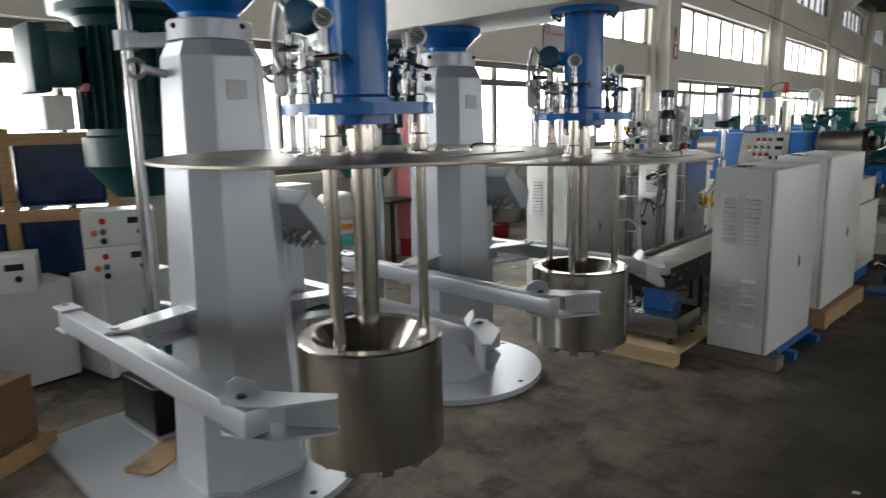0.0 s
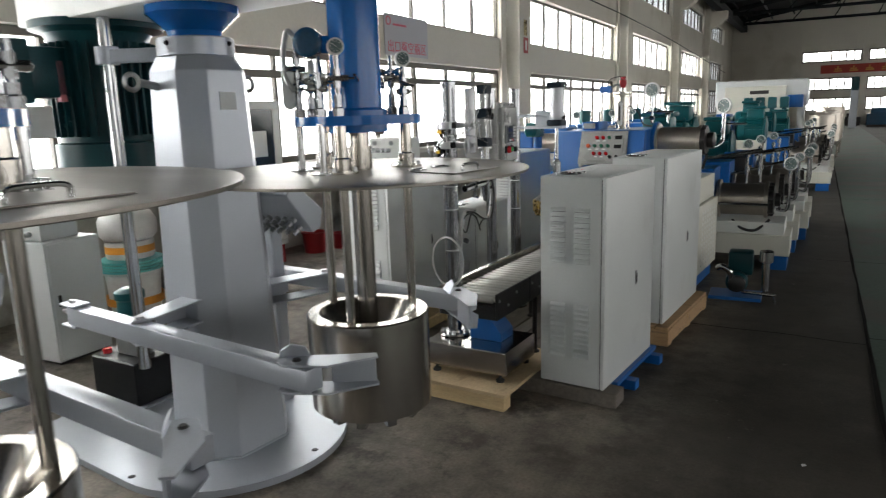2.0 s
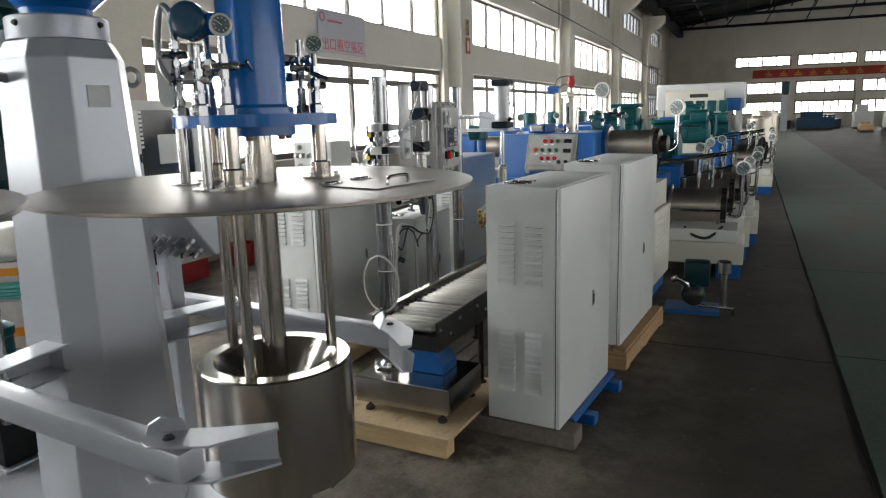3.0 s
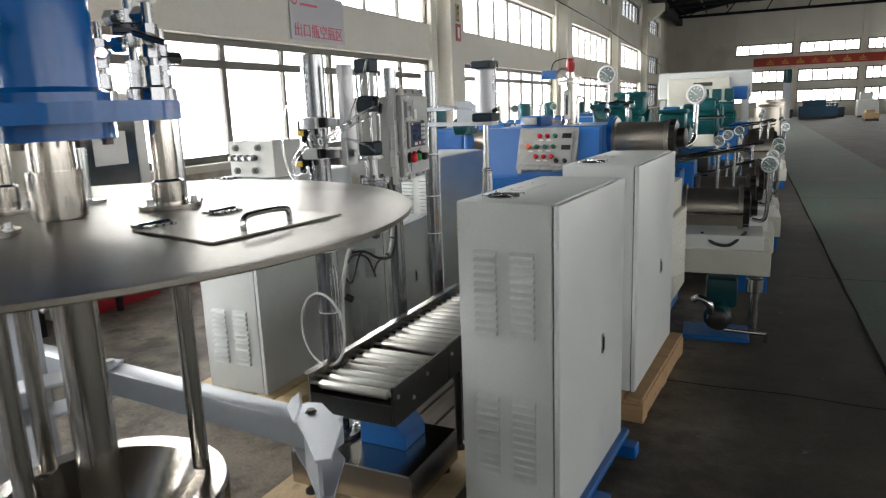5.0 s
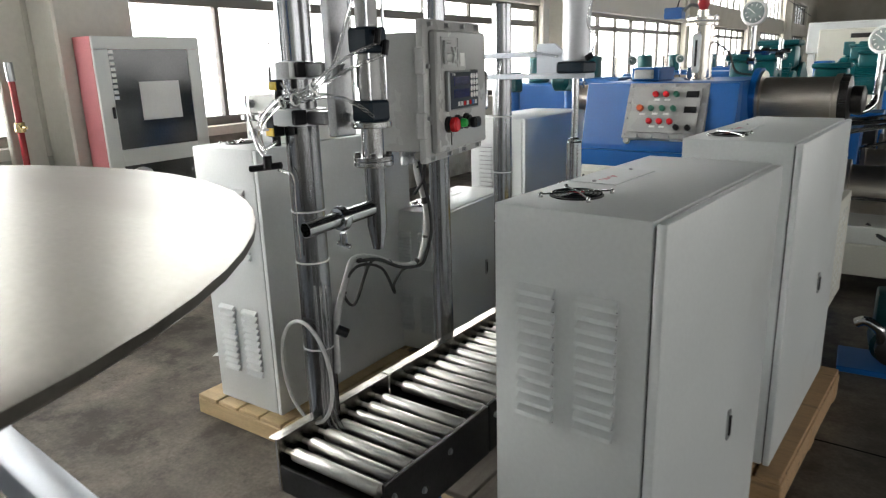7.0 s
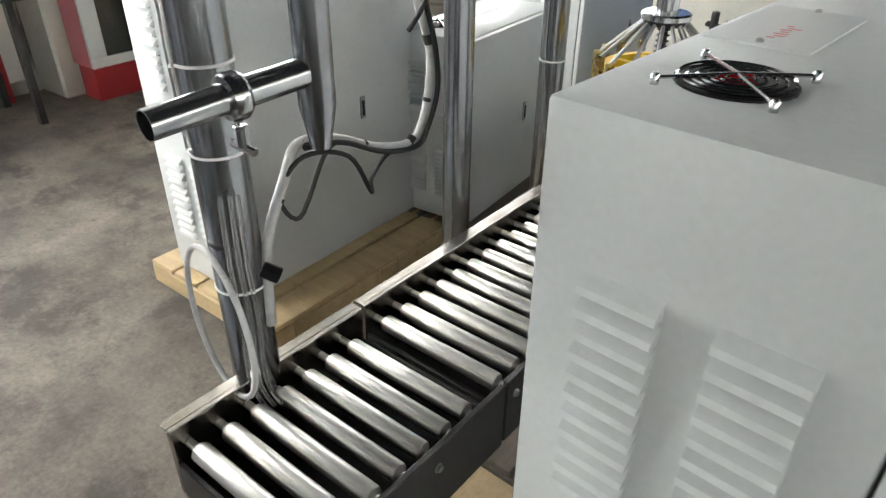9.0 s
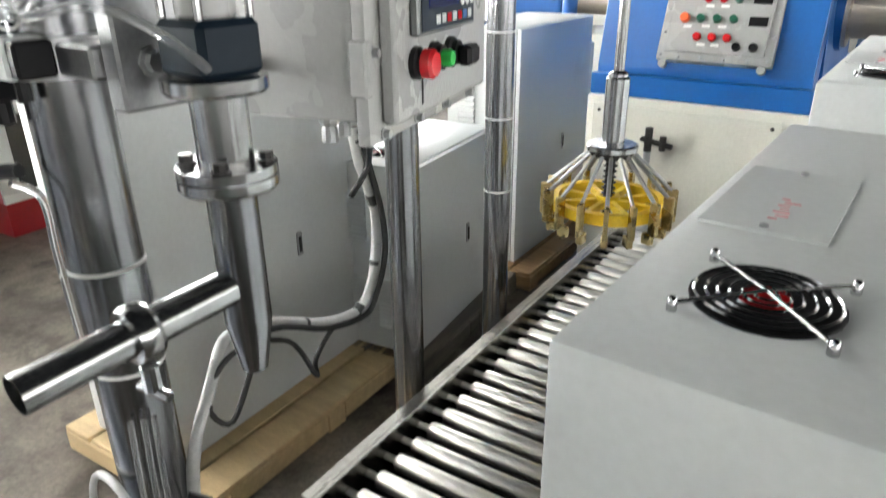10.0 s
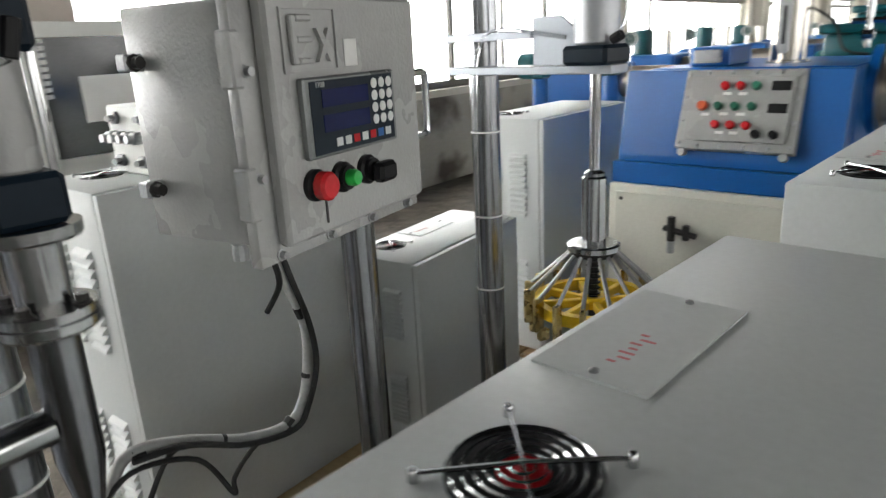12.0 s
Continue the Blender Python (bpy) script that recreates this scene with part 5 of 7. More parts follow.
for zz, yy in ((1.66, -0.012), (1.635, 0.012)):
    bm = rod(B(), (fx + 0.034, fy + yy, zz), (fx + 0.05, fy + yy, zz), 0.008, n=10)
    rod(bm, (fx + 0.05, fy + yy, zz + 0.008), (fx + 0.05, fy + yy - 0.008, zz - 0.026), 0.008, n=10)
    part("push_fitting", bm, BLACK, p1, "black elbow push fitting", 30)
for pts in hz:
    part("air_hose", tube(B(), [(q[0] * 0.9, q[1] * 0.6, q[2]) if q[1] < -0.06 else q for q in pts], 0.0045, 8), TUBE, p1, "clear plastic air hose", 50)
for q, ax in (((0.13, -0.06, 1.54), (0.5, 0.1, 0.3)), ((0.075, -0.075, 1.512), (1, 0.1, 0.2)), ((0.03, -0.08, 1.505), (0.8, 0.4, 0.2)), ((-0.03, -0.1, 1.44), (0.1, 0.1, 1))):
    part("hose_tie", lathe(B(), [(0.013, -0.002), (0.0155, -0.002), (0.0155, 0.002), (0.013, 0.002)], q, Vector(q) + Vector(ax), 14), PAPER, p1)
for dx, dy in ((0.04, -0.034), (0.05, -0.022), (0.054, -0.01)):
    part("air_hose", tube(B(), [(dx, dy, 1.02), (dx + 0.012, dy - 0.01, 0.9), (dx, dy, 0.78), (dx + 0.014, dy - 0.012, 0.66), (dx + 0.03, dy, 0.6)], 0.004, 8), TUBE, p1, "clear plastic air hose", 50)
loop = [(0.118 * math.cos(a), -0.055 - 0.012 * math.cos(a), 0.765 + 0.15 * math.sin(a)) for a in [2 * math.pi * i / 16 + 1.0 for i in range(17)]]
part("white_hose", tube(B(), loop, 0.0055, 8), TUBEWRAP, p1, "loop of thin white hose tied to the post", 50)
part("hose_plug", rod(B(), (0.09, -0.01, 0.9), (0.11, 0.01, 0.885), 0.014, n=12), BLACK, p1, smooth=30)

# explosion-proof weighing controller on the second post
ex = thing("control_box", -1.298, 5.64, 1.328, 14 + 90, "grey cast control box with embossed letters, keypad display and buttons", "control box")
W, HB, D = 0.43, 0.36, 0.185             # local x along the front, front looks along -y
bm = B()
box(bm, 0.005, W - 0.005, 0.02, D + 0.03, 0.012, HB - 0.015, 0.006, 2)
part("case", bm, EXGREY, ex, smooth=40)
bm = B()
box(bm, 0, W, -0.002, 0.019, -0.02, HB + 0.02, 0.004, 2)
part("cover_flange", bm, EXGREY, ex, smooth=40)
bm = prism(B(), [(0.035, 0.005), (W - 0.02, 0.005), (W - 0.02, HB - 0.01), (0.035, HB - 0.01)], 0.002, 0.028, FRONT, 0.006)
cv = part("cover", bm, EXGREY, ex, "raised cast cover", 40)
YF = -0.0285
bm = box(B(), 0.076, 0.087, YF - 0.009, YF, HB * 0.71, HB * 0.895, 0.002)
for k in (0.71, 0.79, 0.87):
    box(bm, 0.0872, 0.12, YF - 0.009, YF, HB * k, HB * k + 0.009, 0.002)
part("embossed_letter_e", bm, EXGREY, cv, "embossed capital letter E")
bm = B()
for s in (-1, 1):
    prism(bm, [(0.15 - s * 0.019, HB * 0.715), (0.15 - s * 0.008, HB * 0.715), (0.15 + s * 0.019, HB * 0.845), (0.15 + s * 0.008, HB * 0.845)][::s], 0.0 + 0.0002 * s, 0.007 + 0.0002 * s, Matrix.Translation((0, YF, 0)) @ FRONT)
part("embossed_letter_x", bm, EXGREY, cv, "embossed small letter x")
bm = B()
for x0, x1, z0, z1 in ((0.062, 0.182, HB * 0.68, HB * 0.687), (0.062, 0.182, HB * 0.915, HB * 0.922), (0.062, 0.065, HB * 0.687, HB * 0.915), (0.179, 0.182, HB * 0.687, HB * 0.915)):
    box(bm, x0, x1, YF - 0.003, YF + 0.001, z0, z1)
part("letter_border", bm, EXGREY, cv)
bm = B()
box(bm, 0.2, 0.232, YF - 0.001, YF, HB * 0.69, HB * 0.8)
part("sticker", bm, PAPER, cv, "small white printed sticker")
bm = B()
box(bm, 0.082, 0.312, YF - 0.014, YF, HB * 0.34, HB * 0.66, 0.003)
dsp = part("keypad_panel", bm, PLATE, ex, "dark grey keypad display panel")
bm = B()
box(bm, 0.092, 0.302, YF - 0.0155, YF - 0.014, HB * 0.355, HB * 0.645, 0.0005)
part("panel_face", bm, NAVY, dsp)
for z0, z1 in ((0.54, 0.61), (0.44, 0.51)):
    bm = B()
    box(bm, 0.117, 0.232, YF - 0.0165, YF - 0.0155, HB * z0, HB * z1)
    part("screen", bm, LCD, dsp, "dark blue display window")
for r_ in range(4):
    for c_ in range(3):
        bm = lathe(B(), [(0, 0), (0.008, 0), (0.008, 0.0012), (0, 0.0014)], (0.249 + c_ * 0.021, YF - 0.0156, HB * (0.61 - 0.052 * r_)), (0.249 + c_ * 0.021, -1, HB * (0.61 - 0.052 * r_)), 12)
        part("key", bm, PAPER, dsp)
for i, m in enumerate((CABINET, CABINET, REDB, CABINET, REDB, BLUE2, CABINET)):
    bm = B()
    x0 = 0.142 + i * 0.022
    box(bm, x0, x0 + 0.015, YF - 0.0165, YF - 0.0156, HB * 0.375, HB * 0.41)
    part("key", bm, m, dsp)
bm = text_bm("1708", 0.011, pose(0.115, YF - 0.0158, HB * 0.628, 90, 0, 0), 0.0003)
part("model_text", bm, PAPER, dsp)
for x0, m, nm in ((0.098, REDB, "red_button"), (0.163, GREENL, "green_button"), (0.23, BLACK, "selector")):
    z0 = HB * 0.235
    bm = lathe(B(), [(0, 0), (0.024, 0), (0.024, 0.008), (0.019, 0.011), (0.019, 0.018), (0, 0.018)], (x0, YF, z0), (x0, -1, z0), 20)
    bs = part(nm + "_base", bm, BLACK, ex, smooth=30)
    if nm == "selector":
        bm = B()
        box(bm, x0 - 0.012, x0 + 0.035, YF - 0.042, YF - 0.018, z0 - 0.02, z0 + 0.012, 0.006)
        part("selector_knob", bm, BLACK, bs)
    else:
        rr = 0.0215 if nm == "red_button" else 0.013
        bm = lathe(B(), [(0, 0.016), (rr, 0.016), (rr, 0.029), (rr * 0.8, 0.034), (0, 0.035)], (x0, YF, z0), (x0, -1, z0), 18)
        part(nm + "_cap", bm, m, bs, smooth=35)
bm = B()
box(bm, 0.12, 0.124, YF - 0.0015, YF, HB * 0.06, HB * 0.17)
part("cover_slot", bm, DARKSTEEL, cv)
studs("cover_bolt", [(0.04 + i * 0.115, -0.002, HB + 0.006) for i in range(4)] + [(0.04 + i * 0.115, -0.002, -0.008) for i in range(4)] + [(0.016, -0.002, HB * 0.3), (0.016, -0.002, HB * 0.7)], (0, -1, 0), 0.0065, 0.012, GALV, ex)
for z in (0.05, HB - 0.13):
    part("hinge", box(B(), -0.008, 0.012, -0.005, 0.022, z, z + 0.075, 0.003), EXGREY, ex)
part("pull_handle", tube(B(), [(W, 0.0, HB * 0.3), (W + 0.045, 0.0, HB * 0.3), (W + 0.055, 0.0, HB * 0.34), (W + 0.055, 0.0, HB * 0.58), (W + 0.045, 0.0, HB * 0.62), (W, 0.0, HB * 0.62)], 0.007, 8), CHROME, ex, "bright bow handle", 40)
for z in (0.09, HB - 0.09):
    lug = part("mounting_lug", box(B(), -0.028, 0.0045, D - 0.01, D + 0.012, z - 0.012, z + 0.012, 0.003), GALV, ex)
    studs("lug_bolt", [(-0.014, D - 0.01, z)], (0, -1, 0), 0.009, 0.014, DARKSTEEL, lug)
    part("mounting_strap", box(B(), W * 0.35, W * 0.95, D + 0.031, D + 0.06, z - 0.02, z + 0.02, 0.003), GALV, ex)
for x0 in (0.06, 0.1):
    bm = lathe(B(), [(0, 0), (0.016, 0), (0.016, 0.016), (0.011, 0.02), (0.013, 0.03), (0.013, 0.045), (0, 0.045)], (x0, 0.1, 0.012), (x0, 0.1, -1), 10)
    part("cable_gland", bm, GALV, ex, smooth=30)
CAB = [(-1.43, 5.745, 1.3), (-1.43, 5.756, 1.238), (-1.43, 5.787, 1.15), (-1.43, 5.786, 1.07), (-1.43, 5.765, 1.0), (-1.43, 5.726, 0.968), (-1.43, 5.64, 0.984), (-1.43, 5.537, 1.032), (-1.43, 5.458, 1.047), (-1.42, 5.415, 1.0), (-1.4, 5.351, 0.9), (-1.39, 5.33, 0.75)]
wr = thing("wrapped_cable", -1.4, 5.7, 0, 0, "white-wrapped cable bundle hanging from the control box", "cable")
bm = tube(B(), [Vector(p) - Vector((-1.4, 5.7, 0)) for p in CAB], 0.0095, 8)
part("wrap", bm, TUBEWRAP, wr, "white spiral cable wrap", 50)
for i in range(len(CAB) - 2):
    pa, pb = Vector(CAB[i]), Vector(CAB[i + 1])
    for k in ((0.3,), (0.7,), ())[i % 3]:
        q = pa.lerp(pb, k) - Vector((-1.4, 5.7, 0))
        part("wrap_gap", rod(B(), q, q + (pb - pa).normalized() * (0.008 + 0.007 * ((i * 5) % 3)), 0.0099, n=8), RUBBER, wr, smooth=40)
bm = tube(B(), [Vector(p) - Vector((-1.416, 5.7 - 0.006 * (i % 2), 0.004)) for i, p in enumerate(CAB[:9])], 0.0055, 8)
tube(bm, [Vector(p) - Vector((-1.4, 5.7, 0)) for p in ((-1.44, 5.72, 0.96), (-1.43, 5.66, 0.96), (-1.42, 5.61, 0.93), (-1.41, 5.6, 0.91), (-1.41, 5.55, 1.0), (-1.41, 5.45, 1.03), (-1.42, 5.4, 0.97), (-1.41, 5.43, 0.92), (-1.42, 5.5, 1.01), (-1.42, 5.53, 1.03))], 0.0045, 8)
part("black_lead", bm, RUBBER, wr, "thin black lead", 50)
bm = tube(B(), [Vector(p) - Vector((-1.4, 5.7, 0)) for p in ((-1.345, 5.69, 1.3), (-1.37, 5.71, 1.25), (-1.4, 5.7, 1.2))], 0.005, 8)
part("black_lead", bm, RUBBER, wr)

# capping head on the third post
cxp, cyp = 0.37, -0.04                    # its axis from the third post
for z in (1.515, 1.6):
    bm = lathe(B(), [(0.04, 0), (0.06, 0), (0.06, 0.02), (0.04, 0.02)], (0, 0, z), (0, 0, z + 1), 24)
    box(bm, -0.08, 0.42 if z < 1.55 else 0.2, -0.06, 0.02, z, z + 0.02, 0.002)
    part("bracket_plate", bm, SILVER, p3, "zinc bracket plate", 35)
bm = prism(B(), [(0.2, 1.536), (0.42, 1.536), (0.28, 1.65), (0.2, 1.65)], 0.0, 0.012, Matrix.Translation((0.0, -0.05, 0)) @ Matrix(((1, 0, 0, 0), (0, 0, 1, 0), (0, 1, 0, 0), (0, 0, 0, 1))), 0.001)
part("gusset", bm, SILVER, p3)
studs("clamp_screw", [(-0.08, -0.03, 1.525), (-0.08, -0.03, 1.61)], (-1, 0, 0), 0.01, 0.012, GALV, p3)
for z0, z1 in ((1.536, 1.58), (1.81, 1.85)):
    part("cylinder_block", box(B(), cxp - 0.058, cxp + 0.058, cyp - 0.058, cyp + 0.058, z0, z1, 0.008), NAVY, p3)
part("cylinder_barrel", rod(B(), (cxp, cyp, 1.58), (cxp, cyp, 1.81), 0.053, n=28), ALU, p3, "satin aluminium pneumatic cylinder", 30)
bm = rod(B(), (cxp + 0.06, cyp - 0.03, 1.59), (cxp + 0.085, cyp - 0.04, 1.6), 0.012, n=10)
part("air_fitting", bm, BLACK, p3)
part("air_hose", tube(B(), [(cxp + 0.08, cyp - 0.04, 1.6), (cxp + 0.1, cyp - 0.04, 1.66), (cxp + 0.07, cyp - 0.05, 1.72), (cxp + 0.08, cyp - 0.03, 1.82), (cxp + 0.05, cyp, 1.86)], 0.005, 8), TUBE, p3, "clear plastic air hose", 50)
part("air_hose", tube(B(), [(0.3, -0.06, 1.6), (0.1, -0.07, 1.625), (0.03, -0.06, 1.57), (0.01, -0.05, 1.45), (0.0, -0.047, 1.2), (0.0, -0.047, 0.9), (0.03, -0.04, 0.62)], 0.005, 8), TUBE, p3, "clear plastic air hose", 50)
part("piston_rod", rod(B(), (cxp, cyp, 1.26), (cxp, cyp, 1.54), 0.013, n=16), CHROME, p3, smooth=30)
bm = lathe(B(), [(0, 0), (0.03, 0), (0.03, 0.17), (0.025, 0.175), (0.025, 0.182), (0.012, 0.19), (0, 0.19)], (cxp, cyp, 1.1), (cxp, cyp, 2), 24)
lathe(bm, [(0, 0), (0.066, 0), (0.066, 0.012), (0.06, 0.016), (0, 0.016)], (cxp, cyp, 1.09), (cxp, cyp, 2), 28)
part("press_sleeve", bm, CHROME, p3, "polished press sleeve and disc", 30)
part("press_ring", lathe(B(), [(0, 0), (0.056, 0), (0.056, 0.014), (0, 0.014)], (cxp, cyp, 1.075), (cxp, cyp, 2), 24), DARKSTEEL, p3)
bm = B()
for k in range(9):
    lathe(bm, [(0.014, -0.003), (0.019, 0), (0.014, 0.003), (0.012, 0), (0.014, -0.003)], (cxp, cyp, 0.94 + k * 0.015), (cxp, cyp, 2), 16)
rod(bm, (cxp, cyp, 0.9), (cxp, cyp, 1.08), 0.012, n=12)
part("spring", bm, DARKSTEEL, p3, "dark coil spring round the spindle", 40)
for i in range(16):
    a = 2 * math.pi * i / 16
    c, s = math.cos(a), math.sin(a)
    bm = B()
    rod(bm, (cxp + 0.058 * c, cyp + 0.058 * s, 1.08), (cxp + 0.162 * c, cyp + 0.162 * s, 0.985), 0.0055, n=6)
    fg = part("finger_link", bm, GALV, p3)
    bm = B()
    box(bm, 0.15, 0.178, -0.006, 0.006, 0.9, 0.99, 0.003)
    box(bm, 0.135, 0.165, -0.009, 0.009, 0.875, 0.905, 0.003)
    bmesh.ops.transform(bm, matrix=Matrix.Translation((cxp, cyp, 0)) @ Matrix.Rotation(a, 4, "Z"), verts=bm.verts)
    part("crimp_finger", bm, BRONZE, fg, "yellow-zinc crimping finger")
star = part("yellow_wheel", lathe(B(), [(0.13, 0), (0.15, 0.0), (0.15, 0.03), (0.13, 0.03), (0.13, 0)], (cxp, cyp, 0.93), (cxp, cyp, 2), 32), YELLOW, p3, "yellow spoked pressure wheel", 40)
part("hub", lathe(B(), [(0.02, 0), (0.032, 0.0), (0.032, 0.03), (0.02, 0.03), (0.02, 0)], (cxp, cyp, 0.935), (cxp, cyp, 2), 20), YELLOW, star, smooth=40)
for i in range(8):
    b2 = B()
    box(b2, 0.03, 0.132, -0.008, 0.008, 0.935, 0.957, 0.002)
    bmesh.ops.transform(b2, matrix=Matrix.Translation((cxp, cyp, 0)) @ Matrix.Rotation(2 * math.pi * i / 8, 4, "Z"), verts=b2.verts)
    part("spoke", b2, YELLOW, star)


# ---- bead mills ----
def ex_panel(e, m, w, h):
    """Push-button panel with a bolted rim; m sets its lower left corner, x along it, y up it, z out of it."""
    p = part("panel_box", prism(B(), [(0, 0), (w, 0), (w, h), (0, h)], -0.09, 0.0, m, 0.004), EXGREY, e, "grey-green cast push-button panel")
    part("panel_cover", prism(B(), [(0.03, 0.03), (w - 0.03, 0.03), (w - 0.03, h - 0.03), (0.03, h - 0.03)], 0.0005, 0.012, m, 0.003), EXGREY, p)
    pts = [(0.015, 0.02 + k * (h - 0.04) / 3) for k in range(4)] + [(w - 0.015, 0.02 + k * (h - 0.04) / 3) for k in range(4)] + [(w * k / 5, 0.014) for k in range(1, 5)] + [(w * k / 5, h - 0.014) for k in range(1, 5)]
    nz = m.to_3x3() @ Vector((0, 0, 1))
    studs("rim_bolt", [m @ Vector((x, y, 0)) for x, y in pts], nz, 0.006, 0.012, GALV, p)
    spots = [(0.37, 0.78, REDB), (0.50, 0.78, REDB), (0.63, 0.78, GREENB), (0.2, 0.53, ORANGE), (0.34, 0.53, GREENB), (0.48, 0.53, GREENB), (0.62, 0.53, GREENB),
             (0.34, 0.3, REDB), (0.47, 0.3, REDB), (0.6, 0.3, REDB), (0.69, 0.2, BLACK), (0.83, 0.2, BLACK)]
    for u, v, mat in spots:
        q = m @ Vector((w * u, h * v, 0.012))
        r = 0.019 if mat is ORANGE else 0.016
        part("push_button", lathe(B(), [(0, 0), (r, 0), (r, 0.008), (r * 0.85, 0.02), (0, 0.022)], q, q + nz, 14), mat, p, smooth=35)
    for v in (0.73, 0.46):
        part("readout", prism(B(), [(w * 0.75, h * v), (w * 0.9, h * v), (w * 0.9, h * (v + 0.11)), (w * 0.75, h * (v + 0.11))], 0.012, 0.016, m), BLACK, p, "small dark readout")
    for u, v in ((0.36, 0.67), (0.49, 0.67), (0.35, 0.19), (0.47, 0.19), (0.36, 0.42), (0.5, 0.42), (0.2, 0.41)):
        part("button_tag", prism(B(), [(w * u, h * v), (w * (u + 0.07), h * v), (w * (u + 0.07), h * (v + 0.035)), (w * u, h * (v + 0.035))], 0.012, 0.0135, m), PAPER, p)
    for u in (0.06, 0.92):
        q = m @ Vector((w * u, -0.012, -0.02))
        part("mounting_lug", lathe(B(), [(0, -0.012), (0.016, -0.012), (0.016, 0.012), (0, 0.012)], q, q + nz, 12), EXGREY, p)


m1 = thing("bead_mill", -1.91, 7.7, 0, 1.5, "blue and cream bead mill with push-button panel and stainless barrel", "mill", "bead mills")
bm = B()
box(bm, 0.0, 1.24, 0.0, 1.15, 0.12, 1.0, 0.006, 2)
part("base_cabinet", bm, CREAM, m1, "cream sheet-steel base cabinet", 40)
part("base_skid", box(B(), 0.02, 1.24, 0.02, 1.13, 0, 0.119, 0.004), BLUE2, m1, "blue base skid")
bm = B()
box(bm, 0.03, 0.78, -0.008, 0.0, 0.16, 0.97, 0.003)
fp = part("front_door", bm, CREAM, m1)
studs("door_screw", [(0.06, -0.008, 0.94), (0.75, -0.008, 0.94)], (0, -1, 0), 0.006, 0.004, DARKSTEEL, fp)
bm = B()
box(bm, 1.25, 1.29, 0.1, 1.1, 0.15, 0.78, 0.008, 2)
pd = part("perforated_door", bm, CREAM, m1, "cream perforated side door", 40)
for i in range(6):
    for j in range(11):
        bm = lathe(B(), [(0, 0), (0.016, 0), (0.013, 0.004), (0, 0.005)], (1.29, 0.45 + i * 0.1, 0.22 + j * 0.048), (2, 0.45 + i * 0.1, 0.22 + j * 0.048), 8)
        part("dimple", bm, WHITE, pd)
bm = prism(B(), [(0.0, 1.001), (0.86, 1.001), (0.86, 1.13), (0.84, 1.455), (0.1, 1.455), (0.0, 1.13)], 0.16, 0.95, Matrix(((1, 0, 0, 0), (0, 0, 1, 0), (0, 1, 0, 0), (0, 0, 0, 1))), 0.006)
part("blue_body", bm, BLUE2, m1, "blue painted upper housing", 35)
part("blue_apron", box(B(), 0.0, 0.86, 0.02, 0.159, 1.001, 1.089, 0.004), BLUE2, m1)
bm = prism(B(), [(0.0, 0.0), (0.12, 0.0), (0.12, 0.03), (0.05, 0.36), (0.0, 0.36)], 0.02, 0.85, Matrix.Translation((0.0, 0.0, 1.09)) @ Matrix(((0, 0, 1, 0), (-1, 0, 0, 0.157), (0, 1, 0, 0), (0, 0, 0, 1))), 0.004)
part("sloping_front", bm, BLUE2, m1, "blue sloping panel carrier")
ex_panel(m1, Matrix.Translation((0.275, 0.0, 1.165)) @ pose(0, 0, 0, 70, 0, 0), 0.43, 0.305)
# barrel towards the aisle
ay, az = 0.45, 1.35
bm = lathe(B(), [(0, 0), (0.165, 0), (0.165, 0.03), (0, 0.03)], (0.845, ay, az), (2, ay, az), 36)
part("blue_flange", bm, BLUE2, m1, smooth=35)
bm = lathe(B(), [(0, 0.031), (0.15, 0.031), (0.15, 0.045), (0.115, 0.05), (0.115, 0.38), (0.13, 0.385), (0.13, 0.41), (0, 0.41)], (0.845, ay, az), (2, ay, az), 40)
part("barrel", bm, BARREL, m1, "brushed stainless grinding barrel", 30)
bm = lathe(B(), [(0, 0.41), (0.12, 0.41), (0.12, 0.45), (0.07, 0.46), (0.07, 0.51), (0.05, 0.52), (0, 0.52)], (0.845, ay, az), (2, ay, az), 28)
eh = part("end_head", bm, DARKSTEEL, m1, "dark end head with tie bolts", 35)
for a in [i * math.pi / 4 for i in range(8)]:
    studs("head_bolt", [(1.255, ay + 0.115 * math.cos(a), az + 0.115 * math.sin(a))], (1, 0, 0), 0.013, 0.04, DARKSTEEL, eh)
bm = tube(B(), [(1.3, ay, az - 0.05), (1.35, ay + 0.02, az - 0.06), (1.385, ay + 0.18, az - 0.02), (1.39, ay + 0.2, az + 0.1), (1.39, ay + 0.2, az + 0.24)], 0.017, 10)
rod(bm, (1.39, ay + 0.2, az + 0.13), (1.58, ay + 0.2, az + 0.13), 0.01, n=8)
part("riser_pipe", bm, CHROME, m1, "polished riser pipe", 40)
gauge(m1, (1.39, ay + 0.18, az + 0.29), (-0.35, -0.9, 0.1), 0.07)
bm = B()
rod(bm, (1.3, ay - 0.02, az - 0.16), (1.7, ay + 0.3, az - 0.1), 0.013, n=10)
rod(bm, (1.26, ay, az - 0.25), (1.3, ay - 0.03, az - 0.12), 0.02, n=10)
part("outlet_pipe", bm, CHROME, m1, smooth=30)
